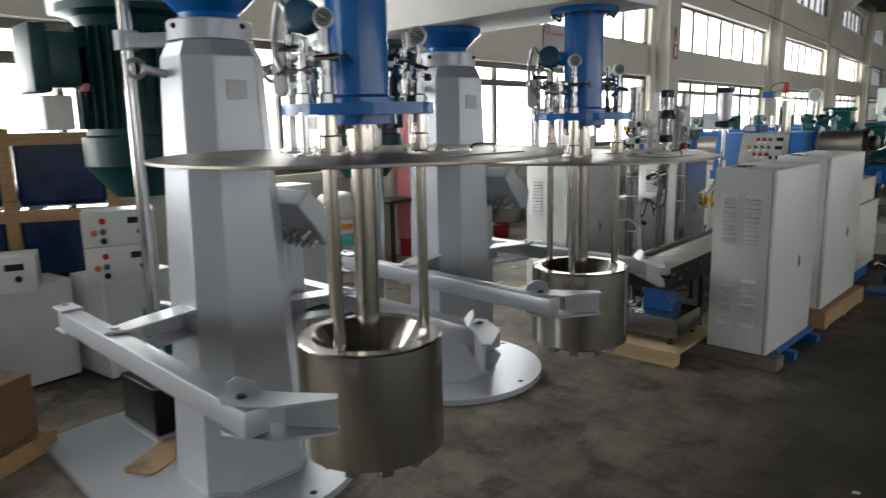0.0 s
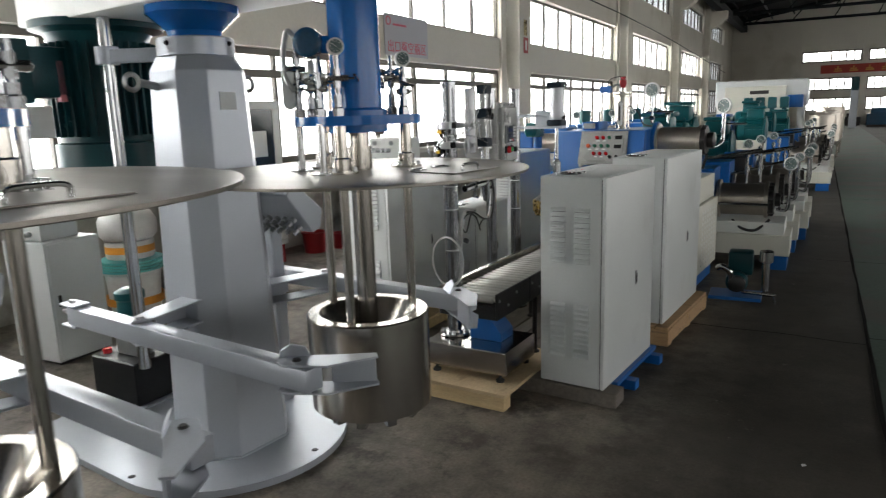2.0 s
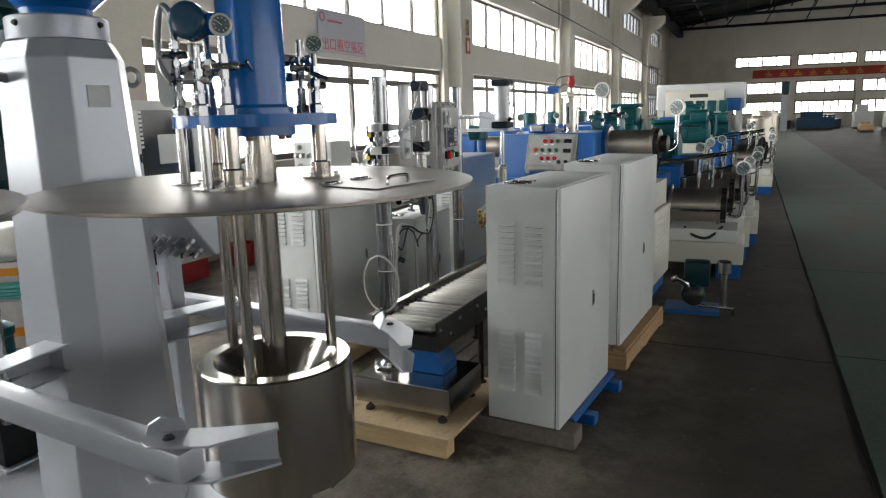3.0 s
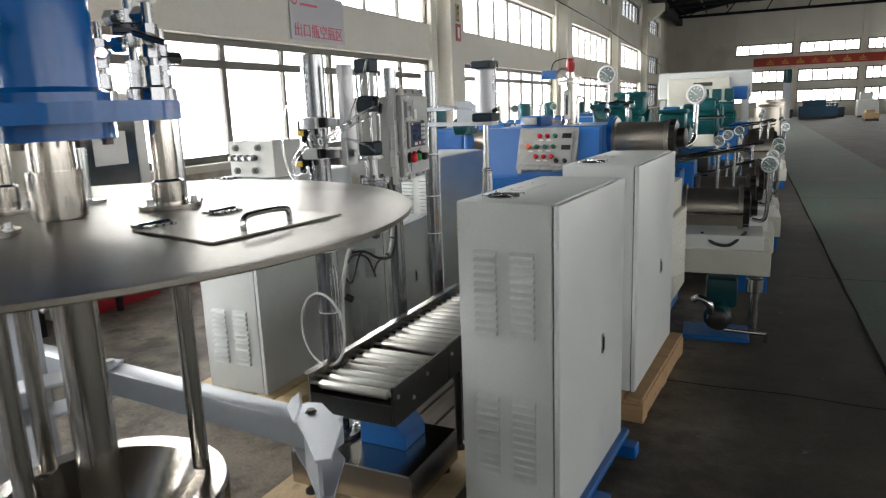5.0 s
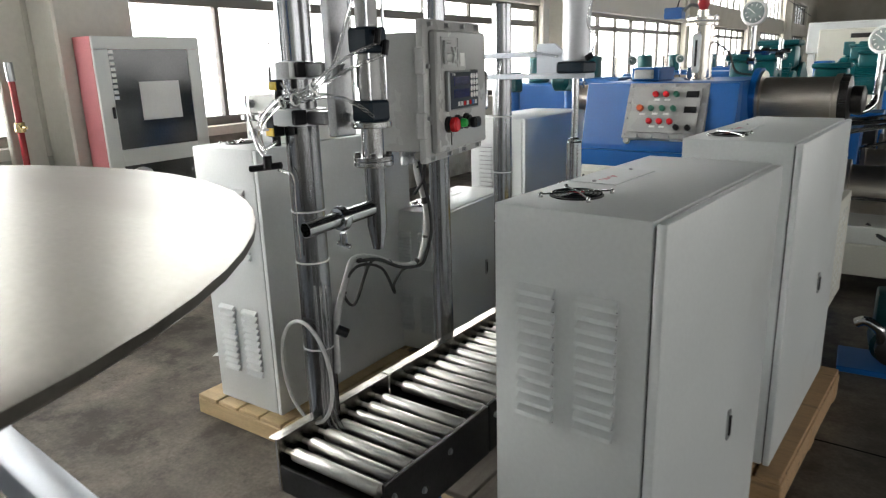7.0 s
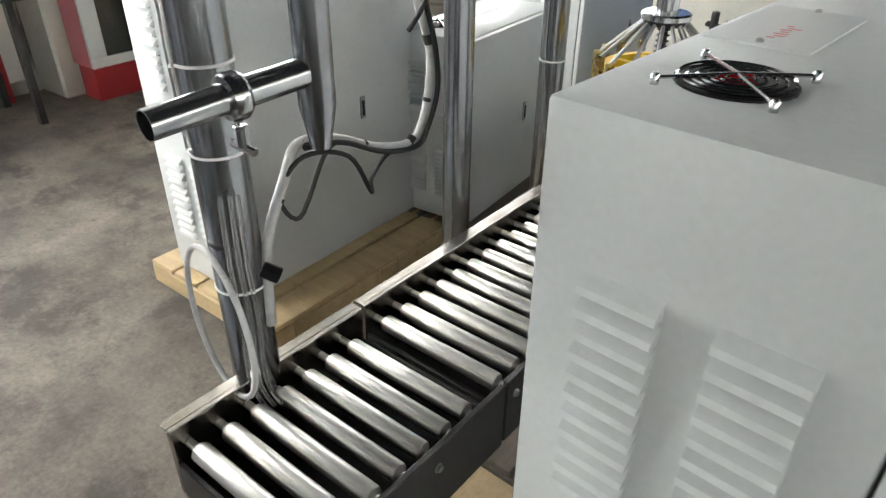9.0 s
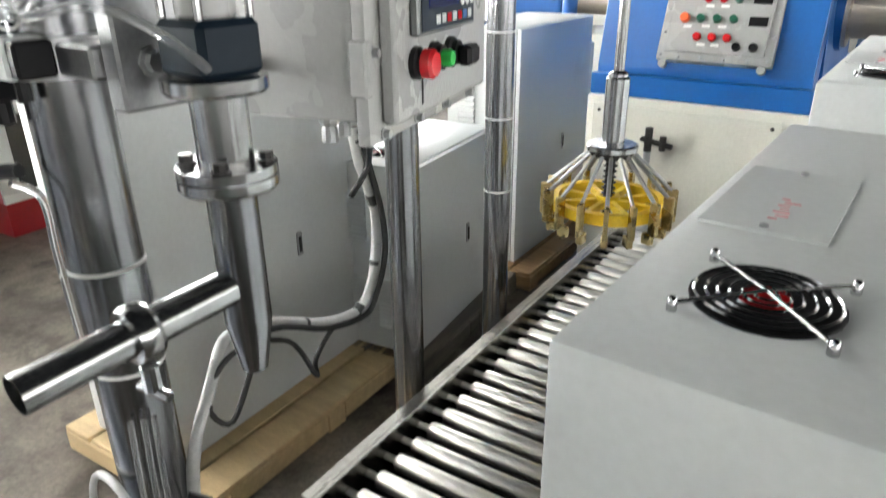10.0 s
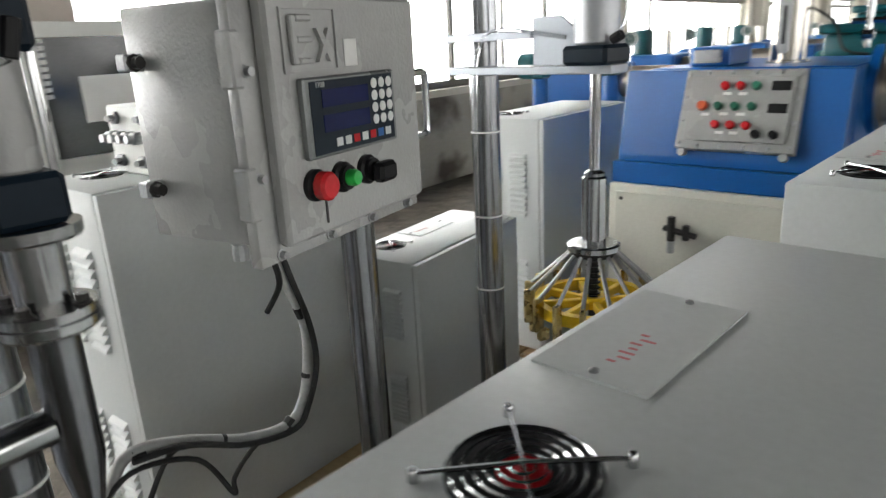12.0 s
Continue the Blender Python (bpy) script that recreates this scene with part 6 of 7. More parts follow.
# sealing-liquid pot with sight glass, and instruments
px, py = 0.54, 0.44
bm = lathe(B(), [(0, 0), (0.08, 0), (0.08, 0.01), (0.066, 0.012), (0.066, 0.29), (0.085, 0.292), (0.085, 0.305), (0, 0.305)], (px, py, 1.456), (px, py, 2), 28)
lathe(bm, [(0, 0.306), (0.085, 0.306), (0.085, 0.32), (0.03, 0.322), (0.03, 0.36), (0, 0.36)], (px, py, 1.47), (px, py, 2), 28)
pot = part("seal_pot", bm, STEEL, m1, "stainless seal pot", 30)
studs("pot_bolt", [(px + 0.076 * math.cos(a), py + 0.076 * math.sin(a), 1.79) for a in [i * math.pi / 4 for i in range(8)]], (0, 0, 1), 0.007, 0.012, GALV, pot)
mm = Matrix.Translation((px, py - 0.066, 1.6))
part("sight_glass", prism(B(), [(0.022 * math.cos(a) , (0.085 if math.sin(a) >= 0 else -0.085) + 0.022 * math.sin(a)) for a in [2 * math.pi * i / 20 for i in range(20)]], 0.0, 0.018, mm @ FRONT, 0.002), GALV, pot)
part("sight_slot", prism(B(), [(-0.006, -0.07), (0.006, -0.07), (0.006, 0.07), (-0.006, 0.07)], 0.0181, 0.02, mm @ FRONT), BLACK, pot)
bm = lathe(B(), [(0, 0), (0.02, 0), (0.032, 0.03), (0.032, 0.07), (0.02, 0.075), (0.026, 0.085), (0.026, 0.1), (0, 0.1)], (px, py, 1.83), (px, py, 2), 16)
part("red_sensor", bm, RED, m1, "red level sensor head", 35)
bm = tube(B(), [(px, py, 1.84), (px - 0.06, py - 0.02, 1.86), (px - 0.1, py - 0.02, 1.83)], 0.009, 8)
part("sensor_arm", bm, GALV, m1)
bm = B()
box(bm, px - 0.2, px - 0.1, py - 0.06, py + 0.01, 1.79, 1.85, 0.004)
part("blue_switch_box", bm, BLUE2, m1, "small blue switch box")
part("black_lead", tube(B(), [(px - 0.14, py - 0.02, 1.85), (px - 0.11, py - 0.03, 1.91), (px - 0.03, py - 0.02, 1.93), (px + 0.0, py, 1.92)], 0.004, 6), RUBBER, m1)
part("black_lead", tube(B(), [(px + 0.07, py, 1.66), (px + 0.16, py - 0.03, 1.6), (px + 0.2, py - 0.02, 1.5), (px + 0.28, py, 1.48)], 0.006, 6), RUBBER, m1)
bm = B()
rod(bm, (px + 0.26, py + 0.05, 1.5), (px + 0.26, py + 0.05, 1.74), 0.012, n=10)
rod(bm, (px + 0.2, py + 0.05, 1.6), (px + 0.45, py + 0.06, 1.6), 0.011, n=8)
rod(bm, (px + 0.4, py + 0.06, 1.5), (px + 0.4, py + 0.06, 1.66), 0.011, n=8)
for q in ((px + 0.33, py + 0.05, 1.6), (px + 0.4, py + 0.06, 1.58), (px + 0.26, py + 0.05, 1.55)):
    lathe(bm, [(0, -0.02), (0.02, -0.02), (0.02, 0.02), (0, 0.02)], q, Vector(q) + Vector((1, 0, 0)), 8)
part("instrument_pipe", bm, CHROME, m1, "small bright pipework and valves", 30)
gauge(m1, (px + 0.26, py + 0.03, 1.8), (-0.1, -1, 0.1), 0.068)
bm = B()
box(bm, 0.22, 0.38, 0.25, 0.5, 1.456, 1.53, 0.006)
part("top_box", bm, BLUE2, m1, "blue terminal box on the housing")
bm = B()
box(bm, 0.25, 0.35, 0.21, 0.249, 1.47, 1.52, 0.004)
part("switch_plate", bm, EXGREY, m1)
# air service unit on the front door
bm = rod(B(), (0.27, -0.05, 0.85), (0.4, -0.05, 0.83), 0.012, n=10)
rod(bm, (0.3, -0.05, 0.8), (0.3, -0.05, 0.9), 0.016, n=12)
rod(bm, (0.36, -0.05, 0.81), (0.36, -0.05, 0.87), 0.014, n=12)
rod(bm, (0.27, -0.05, 0.845), (0.27, -0.008, 0.845), 0.008, n=8)
au = part("air_unit", bm, DARKSTEEL, m1, "small dark air service unit", 30)
part("unit_bowl", rod(B(), (0.3, -0.05, 0.75), (0.3, -0.05, 0.8), 0.015, n=12), GALV, au, "clear filter bowl")


def mill(v, back, label, kind=0):
    """One of the row of horizontal mills that point towards the aisle; hall frame, aisle end at u = 0.85."""
    p = H @ Vector((0.85 + back, v, 0))
    rise = (0.0, 0.14, -0.08, 0.05)[kind]      # motor height, pipe and gauge differences
    shift = (0.0, -0.22, 0.12, -0.1)[kind]
    e = thing("bead_mill", p.x, p.y, 0, HALL, label, "mill", "bead mills")
    for xx in (-0.24, -1.75):
        part("foot", box(B(), xx, xx + 0.22, 0.0, 0.55, 0.0, 0.14, 0.004), BLUE2, e, "blue painted foot")
    part("base_frame", box(B(), -1.9, 0.0, 0.0, 0.6, 0.141, 0.35, 0.006), CREAM, e, "cream painted base frame")
    part("upper_frame", box(B(), -1.9, -0.06, 0.03, 0.57, 0.351, 0.47, 0.005), WHITE, e)
    ay, az = 0.28, 0.675
    bm = lathe(B(), [(0, 0), (0.2, 0), (0.2, 0.03), (0.165, 0.035), (0.165, 0.45), (0.19, 0.455), (0.19, 0.49), (0, 0.49)], (-0.72, ay, az), (1, ay, az), 36)
    part("barrel", bm, BARREL, e, "stainless grinding barrel", 30)
    bm = lathe(B(), [(0, 0.49), (0.15, 0.49), (0.15, 0.54), (0.07, 0.55), (0.07, 0.6), (0, 0.6)], (-0.72, ay, az), (1, ay, az), 24)
    hd = part("end_head", bm, DARKSTEEL, e, smooth=35)
    for a in [i * math.pi / 4 for i in range(8)]:
        studs("head_bolt", [(-0.23, ay + 0.16 * math.cos(a), az + 0.16 * math.sin(a))], (1, 0, 0), 0.014, 0.05, DARKSTEEL, hd)
    part("tie_bar", rod(B(), (-0.7, ay - 0.2, az - 0.03), (-0.22, ay - 0.2, az - 0.03), 0.013, n=10), CHROME, e, smooth=30)
    bm = tube(B(), [(-0.16, ay, az - 0.1), (-0.08, ay, az - 0.11), (-0.05, ay, az - 0.05), (-0.045, ay, az + 0.1), (-0.045, ay, az + 0.3)], 0.017, 10)
    part("riser_pipe", bm, CHROME, e, smooth=40)
    gauge(e, (-0.045, ay - 0.01, az + 0.37), (0.25 * kind - 0.4, -1, 0.1), (0.07, 0.06, 0.066, 0.055)[kind])
    part("black_hose", tube(B(), [(-0.55, ay - 0.18, az - 0.2), (-0.45, ay - 0.26, az - 0.27), (-0.32, ay - 0.27, az - 0.28), (-0.2, ay - 0.2, az - 0.18)], 0.014, 8), RUBBER, e, smooth=50)
    for a, b, r in (((-0.45, ay, az + 0.16), (-0.45, ay, az + 0.5), 0.013), ((-0.95, ay - 0.1, az + 0.42 - 0.1 * kind), (-0.2, ay - 0.02, az + 0.5 - 0.06 * kind), 0.014), ((-0.32, ay, az + 0.18), (-0.32, ay, az + 0.48 - 0.07 * kind), 0.011)):
        part("feed_pipe", rod(B(), a, b, r, n=8), CHROME, e, "bright feed pipe", 30)
    for q in ((-0.45, ay, az + 0.3), (-0.32, ay, az + 0.33), (-0.45, ay, az + 0.46)):
        part("pipe_union", lathe(B(), [(0, -0.025), (0.024, -0.025), (0.024, 0.025), (0, 0.025)], q, Vector(q) + Vector((0, 0, 1)), 8), CHROME, e)
    if kind != 2:
        gauge(e, (-0.45, ay - 0.01, az + 0.57), (0.3 - 0.2 * kind, -1, 0.1), 0.05)
    part("blue_pedestal", box(B(), -1.12, -0.74, 0.05, 0.55, 0.471, 1.0, 0.008), BLUE2 if kind != 1 else DARKSTEEL, e, "bearing pedestal")
    mz = 1.14 + rise
    r = 0.24 if kind in (0, 3) else 0.21
    bm = lathe(B(), [(0, 0), (r * 0.62, 0), (r * 0.95, 0.05), (r, 0.1), (r, 0.17), (r * 0.94, 0.18), (r * 0.94, 0.5), (r * 1.08, 0.51), (r * 1.08, 0.54), (r * 0.6, 0.57), (0, 0.57)], (-1.7 + shift, ay, mz), (1, ay, mz), 32)
    mt = part("motor", bm, TEAL2, e, "teal electric motor", 35)
    for i in range(16):
        a = math.pi * (0.02 + 0.96 * i / 15)
        b2 = B()
        box(b2, -1.52 + shift, -1.2 + shift, -0.005, 0.005, r * 0.9, r * 1.08)
        bmesh.ops.transform(b2, matrix=Matrix.Translation((0, ay, mz)) @ Matrix.Rotation(a - math.pi / 2, 4, "X"), verts=b2.verts)
        part("cooling_fin", b2, TEAL2, mt)
    lug = tube(B(), [(-1.2 + shift, ay + 0.03 * math.cos(q), mz + r + 0.04 + 0.03 * math.sin(q)) for q in [2 * math.pi * i / 10 for i in range(11)]], 0.008, 6)
    part("lifting_eye", lug, TEAL2, mt, smooth=40)
    if kind != 3:
        x0, x1 = -1.5 + shift, -1.2 + shift
        yb = ay - (0.16 if kind == 0 else 0.3)
        bm = B()
        box(bm, x0, x1, yb, yb + 0.32, mz + r * 0.85, mz + r + 0.16, 0.03, 2)
        box(bm, x0 - 0.025, x1 + 0.025, yb - 0.025, yb + 0.345, mz + r + 0.161, mz + r + 0.21, 0.02, 2)
        part("terminal_box", bm, TEAL2, mt, "teal terminal box", 35)
    part("motor_stand", box(B(), -1.7 + shift, -1.2 + shift, 0.08, 0.5, 0.471, mz - r * 0.8, 0.006), CREAM if kind != 1 else BLUE2, e)
    part("belt_guard", box(B(), -2.02 + min(shift, 0), -1.74 + min(shift, 0), 0.02, 0.58, 0.471, 1.3 + rise, 0.02, 2), BLUE2, e)
    return e


for i, (v, back) in enumerate(((9.25, -0.04), (10.2, 0.01), (11.05, 0.1), (12.0, 0.12), (16.3, 0.39), (17.5, 0.43), (19.2, 0.48), (20.8, 0.5))):
    mill(v, back, "cream and blue horizontal bead mill with teal motor", (0, 3, 1, 2, 0, 1, 3, 2, 1, 0)[i])

# discharge pump standing before the mills
pu = thing("pump", -0.35, 8.02, 0, 8, "small teal motor pump with polished pipe standing on the floor", "pump")
part("bed_plate", box(B(), -0.16, 0.26, -0.1, 0.2, 0.0, 0.03, 0.004), BLUE2, pu)
bm = lathe(B(), [(0, 0), (0.085, 0), (0.09, 0.02), (0.09, 0.2), (0.07, 0.22), (0, 0.22)], (0.05, 0.16, 0.15), (0.1, -1, 0.15), 20)
part("motor", bm, TEAL, pu, smooth=35)
part("gearbox", box(B(), -0.02, 0.18, 0.02, 0.2, 0.2, 0.4, 0.02, 2), TEAL, pu, smooth=35)
bm = lathe(B(), [(0, 0), (0.07, 0), (0.07, 0.06), (0.05, 0.07), (0, 0.07)], (0.06, -0.06, 0.15), (0.1, -1, 0.15), 20)
part("pump_head", bm, DARKSTEEL, pu, smooth=35)
part("suction_elbow", tube(B(), [(0.02, -0.1, 0.18), (0.0, -0.12, 0.26), (-0.06, -0.12, 0.3), (-0.1, -0.11, 0.28)], 0.024, 10), CHROME, pu, smooth=40)
bm = rod(B(), (0.28, 0.0, 0.08), (0.28, 0.0, 0.33), 0.03, n=14)
rod(bm, (0.28, 0.0, 0.33), (0.28, 0.0, 0.43), 0.055, n=18)
rod(bm, (0.1, -0.05, 0.07), (0.36, -0.06, 0.06), 0.014, n=10)
rod(bm, (0.36, -0.06, 0.0), (0.36, -0.06, 0.07), 0.012, n=10)
part("polished_pipe", bm, CHROME, pu, "polished upright pipe and pot", 30)

# large pale machine enclosure behind the mills
bx = H @ Vector((-1.8, 24.0, 0))
en = thing("machine_enclosure", bx.x, bx.y, 0, HALL, "large pale grey and cream machine enclosure behind the mills", "machine")
part("cream_housing", box(B(), 0.27, 1.9, -0.12, 2.2, 0, 2.12, 0.02), CREAM, en)
part("grey_canopy", box(B(), 0.0, 2.45, 0.0, 2.4, 1.55, 2.3, 0.03), CABINET, en, "pale grey canopy")
part("canopy_leg", box(B(), 0.05, 0.2, 0.05, 0.2, 0, 1.549, 0.01), CABINET, en)
part("canopy_leg", box(B(), 2.2, 2.4, 0.05, 0.25, 0, 1.549, 0.01), CABINET, en)
part("vent_slot", box(B(), 0.95, 1.45, -0.14, -0.121, 1.9, 2.0, 0.008), DARKSTEEL, en)
part("blue_box", box(B(), 1.95, 2.35, -0.4, -0.05, 1.5, 1.85, 0.02), BLUE2, en)
for i in range(4):
    part("motor_top", box(B(), 0.9 + i * 0.3, 1.12 + i * 0.3, -1.2, -0.9, 1.5, 1.8, 0.02), TEAL2, en)
    part("motor_post", box(B(), 0.95 + i * 0.3, 1.07 + i * 0.3, -1.1, -1.0, 0, 1.499, 0.01), TEAL2, en)

# stainless vessels further down the row
for i, (u, v, r, h) in enumerate(((1.05, 23.2, 0.32, 1.25), (1.2, 25.0, 0.35, 1.3), (1.3, 27.0, 0.35, 1.35), (1.25, 29.5, 0.4, 1.4), (1.4, 32.0, 0.4, 1.4))):
    p = H @ Vector((u, v, 0))
    e = thing("stainless_vessel", p.x, p.y, 0, 0, "stainless steel mixing vessel on legs", "vessel", "stainless vessels")
    part("shell", lathe(B(), [(0, 0.3), (r * 0.6, 0.35), (r, 0.5), (r, h), (r * 1.05, h + 0.01), (r * 1.05, h + 0.03), (0, h + 0.03)], (0, 0, 0), (0, 0, 1), 28), BARREL, e, smooth=30)
    for a in (0.5, 2.6, 4.7):
        part("leg", rod(B(), (r * 0.9 * math.cos(a), r * 0.9 * math.sin(a), 0), (r * 0.9 * math.cos(a), r * 0.9 * math.sin(a), 0.55), 0.03, n=10), STEEL, e)
# a tall green-headed mixer far down the aisle
p = H @ Vector((2.7, 50, 0))
tm = thing("stand_mixer", p.x, p.y, 0, HALL, "tall pale stand mixer with a green motor at the far end", "mixer")
part("mast", box(B(), -0.2, 0.2, -0.2, 0.2, 0, 2.3, 0.02), SILVER, tm)
part("motor", rod(B(), (0, -0.05, 2.2), (0, -0.05, 3.0), 0.22, n=16), TEAL, tm)
# far stock: blue and grey machines before the gable wall
for u, v, w, h, m, lb in ((3.5, 51.5, 2.1, 1.15, JUNCTION, "dark blue machine"), (5.0, 53.5, 1.2, 0.9, JUNCTION, "dark blue machine"), (6.7, 52, 1.1, 1.5, CABINET, "grey cabinet"), (8.2, 51, 1.0, 1.4, WHITE, "white machine"),
                          (2.4, 54, 0.9, 0.8, DARKSTEEL, "dark machine"), (9.8, 52, 1.5, 1.2, CABINET, "grey machine"), (6.3, 46, 0.7, 0.6, CARD, "brown crate")):
    p = H @ Vector((u, v, 0))
    e = thing("stored_machine", p.x, p.y, 0, HALL, lb + " stored near the far wall", "machine", "stored machines")
    part("body", box(B(), 0, w, 0, 0.9, 0.12, h * 0.7, 0.03, 2), m, e)
    part("hood", box(B(), w * 0.1, w * 0.7, 0.1, 0.7, h * 0.7 + 0.001, h, 0.03, 2), m, e)
    part("plinth", box(B(), 0.03, w - 0.03, 0.03, 0.87, 0, 0.119), DARKSTEEL, e)

# second row of mills by the window wall, seen between the posts
for i, v in enumerate((10.6, 12.4, 14.2, 16.2, 18.4, 20.8)):
    p = H @ Vector((-2.2 - 0.1 * (i % 2), v, 0))
    e = thing("bead_mill", p.x, p.y, 0, HALL, "blue bead mill standing by the window wall", "mill", "window-side mills")
    part("base_cabinet", box(B(), -1.0, 0.2, 0, 0.7, 0.1, 0.95, 0.01), CREAM, e)
    part("base_skid", box(B(), -0.98, 0.18, 0.02, 0.68, 0, 0.099), BLUE2, e)
    part("blue_body", box(B(), -0.95, -0.25, 0.05, 0.6, 0.951, 1.36, 0.03, 2), BLUE2, e)
    part("barrel", rod(B(), (-0.25, 0.33, 1.2), (0.25, 0.33, 1.2), 0.13, n=24), BARREL, e, smooth=30)
    part("motor", rod(B(), (-0.7, 0.33, 1.36), (-0.7, 0.33, 1.62), 0.11, n=18), TEAL2, e, smooth=30)
    part("seal_pot", rod(B(), (-0.4, 0.25, 1.36), (-0.4, 0.25, 1.6), 0.05, n=14), STEEL, e, smooth=30)
    gauge(e, (-0.15, 0.2, 1.55), (0.3, -1, 0.1), 0.06)
    part("gauge_stem", rod(B(), (-0.15, 0.22, 1.3), (-0.15, 0.22, 1.5), 0.012, n=8), CHROME, e)
# small mixers with green motors behind the cabinets
for u, v, z in ((-2.35, 9.3, 1.0), (-1.95, 9.55, 1.0)):
    p = H @ Vector((u, v, 0))
    e = thing("lab_mixer", p.x, p.y, 0, HALL, "small blue and white stand mixer with a green motor", "mixer", "small stand mixers")
    part("stand", box(B(), -0.15, 0.15, -0.12, 0.12, 0, 1.0, 0.01), WHITE, e)
    part("blue_column", rod(B(), (0, 0, 1.0), (0, 0, 1.34), 0.05, n=16), BLUE2, e, smooth=30)
    part("motor", lathe(B(), [(0, 0), (0.06, 0), (0.085, 0.02), (0.085, 0.12), (0.06, 0.15), (0, 0.15)], (-0.14, -0.02, 1.42), (1, -0.02, 1.42), 18), TEAL2, e, smooth=35)
    part("motor_head", box(B(), -0.06, 0.06, -0.07, 0.05, 1.34, 1.5, 0.01), TEAL2, e)

# ---- along the window wall ----
hp = H @ Vector((U0 + 0.34, 6.9, 0.0))
hy = thing("hydrant_cabinet", hp.x, hp.y, 0.22, HALL + 90, "faded red fire-hydrant cabinet with a pale framed dark glass door", "fire cabinet")
# local x along the wall, -y towards the hall
bm = B()
box(bm, 0.0, 0.88, -0.22, 0.0, 0.0, 1.62, 0.006)
part("cabinet_body", bm, PINK, hy, "faded red cabinet body")
bm = B()
for x0, x1, z0, z1 in ((0, 0.88, 0, 0.06), (0, 0.88, 1.53, 1.62), (0, 0.11, 0.061, 1.529), (0.77, 0.88, 0.061, 1.529), (0.111, 0.769, 0.7, 0.82)):
    box(bm, x0, x1, -0.245, -0.221, z0, z1, 0.004)
part("door_frame", bm, WHITE, hy, "pale aluminium door frame")
for z0, z1 in ((0.061, 0.699), (0.821, 1.529)):
    part("door_glass", box(B(), 0.111, 0.769, -0.236, -0.226, z0, z1), DARKGLASS, hy, "dark glass door pane")
part("notice", box(B(), 0.32, 0.66, -0.239, -0.237, 1.02, 1.3), PAPER, hy, "white paper notice")
bm = B()
for i in range(9):
    box(bm, 0.115, 0.15, -0.239, -0.237, 1.18 + i * 0.04, 1.205 + i * 0.04)
part("side_lettering", bm, PAPER, hy, "strip of small unreadable characters")
part("door_latch", box(B(), 0.075, 0.095, -0.26, -0.246, 1.05, 1.13, 0.004), BLACK, hy)
part("plinth", box(B(), 0.02, 0.86, -0.2, -0.02, -0.22, -0.001), RED, hy)
pp = H @ Vector((U0 + 0.12, 6.55, 0))
rp = thing("fire_pipe", pp.x, pp.y, 0, HALL, "red fire-water pipe with a brass valve by the window", "pipe")
bm = rod(B(), (0, 0, 0), (0, 0, 1.55), 0.022, n=12)
part("riser", bm, RED, rp, smooth=30)
bm = rod(B(), (0.0, 0, 0.78), (0.05, 0.5, 0.78), 0.05, n=16)
part("branch", bm, RED, rp, smooth=30)
bm = rod(B(), (0, 0, 1.2), (0, 0, 1.27), 0.035, n=10)
rod(bm, (0, 0, 1.235), (0.09, 0, 1.235), 0.012, n=8)
part("valve", bm, BRONZE, rp, smooth=30)
part("pipe_head", rod(B(), (0, 0, 1.55), (0, 0, 1.68), 0.028, n=10), GALV, rp)

# control box with connectors on the tall cabinet
cb = thing("connector_box", -2.62, 5.98, 1.277, 6, "white connector box with cable sockets on the grey cabinet", "control box")
part("case", box(B(), 0, 0.3, 0, 0.26, 0, 0.2, 0.004), WHITE, cb)
for i in range(4):
    bm = lathe(B(), [(0, 0), (0.018, 0), (0.018, 0.03), (0.012, 0.034), (0.012, 0.05), (0, 0.05)], (0.0 - 0.0 + 0.04 + i * 0.045, 0.0, 0.11), (0.04 + i * 0.045, -1, 0.11), 12)
    part("socket", bm, GALV, cb, "zinc cable socket", 30)
for px, pz in ((0.05, 0.04), (0.17, 0.04), (0.05, 0.165), (0.2, 0.165)):
    bm = lathe(B(), [(0, 0), (0.02, 0), (0.02, 0.012), (0.01, 0.014), (0.01, 0.035), (0, 0.035)], (px, 0.0, pz), (px + 0.3, -1, pz), 6)
    part("terminal_screw", bm, GALV, cb, smooth=30)

# ---- stock behind the dispersers ----
for (x, y, t, h, bxs) in ((-4.16, 1.76, 8, 0.67, 1), (-3.93, 2.34, 8, 0.68, 2)):
    e = thing("storage_cabinet", x, y, 0.0, t, "pale grey steel cabinet standing on the floor", "cabinet", "grey floor cabinets")
    part("body", box(B(), 0, 0.42, 0, 0.5, 0.02, h, 0.005), CABINET, e)
    part("plinth", box(B(), 0.02, 0.4, 0.02, 0.48, 0, 0.019), DARKSTEEL, e)
    part("front_edge", box(B(), 0.421, 0.425, 0.01, 0.49, 0.03, h - 0.01, 0.001), CABINET, e)
    m = pose(x, y, 0, 0, 0, t)
    for k in range(bxs):
        q = m @ Vector((0.43, -0.16 if bxs == 1 else -0.09, h + 0.001 + k * 0.222))
        control_box("control_box", q.x, q.y, q.z, 0.42, 0.26, 0.22, t + 62, "pale grey control box with red and green push buttons")
ca = thing("storage_cabinet", -4.4, 4.05, 0.0, 8, "pale green-grey steel cabinet with a small box on top", "cabinet", "grey floor cabinets")
part("body", box(B(), 0, 0.45, 0, 0.42, 0.02, 0.87, 0.005), CABINET, ca)
part("plinth", box(B(), 0.02, 0.43, 0.02, 0.4, 0, 0.019), DARKSTEEL, ca)
part("door", box(B(), 0.451, 0.465, 0.01, 0.41, 0.03, 0.86, 0.003), CABINET, ca)
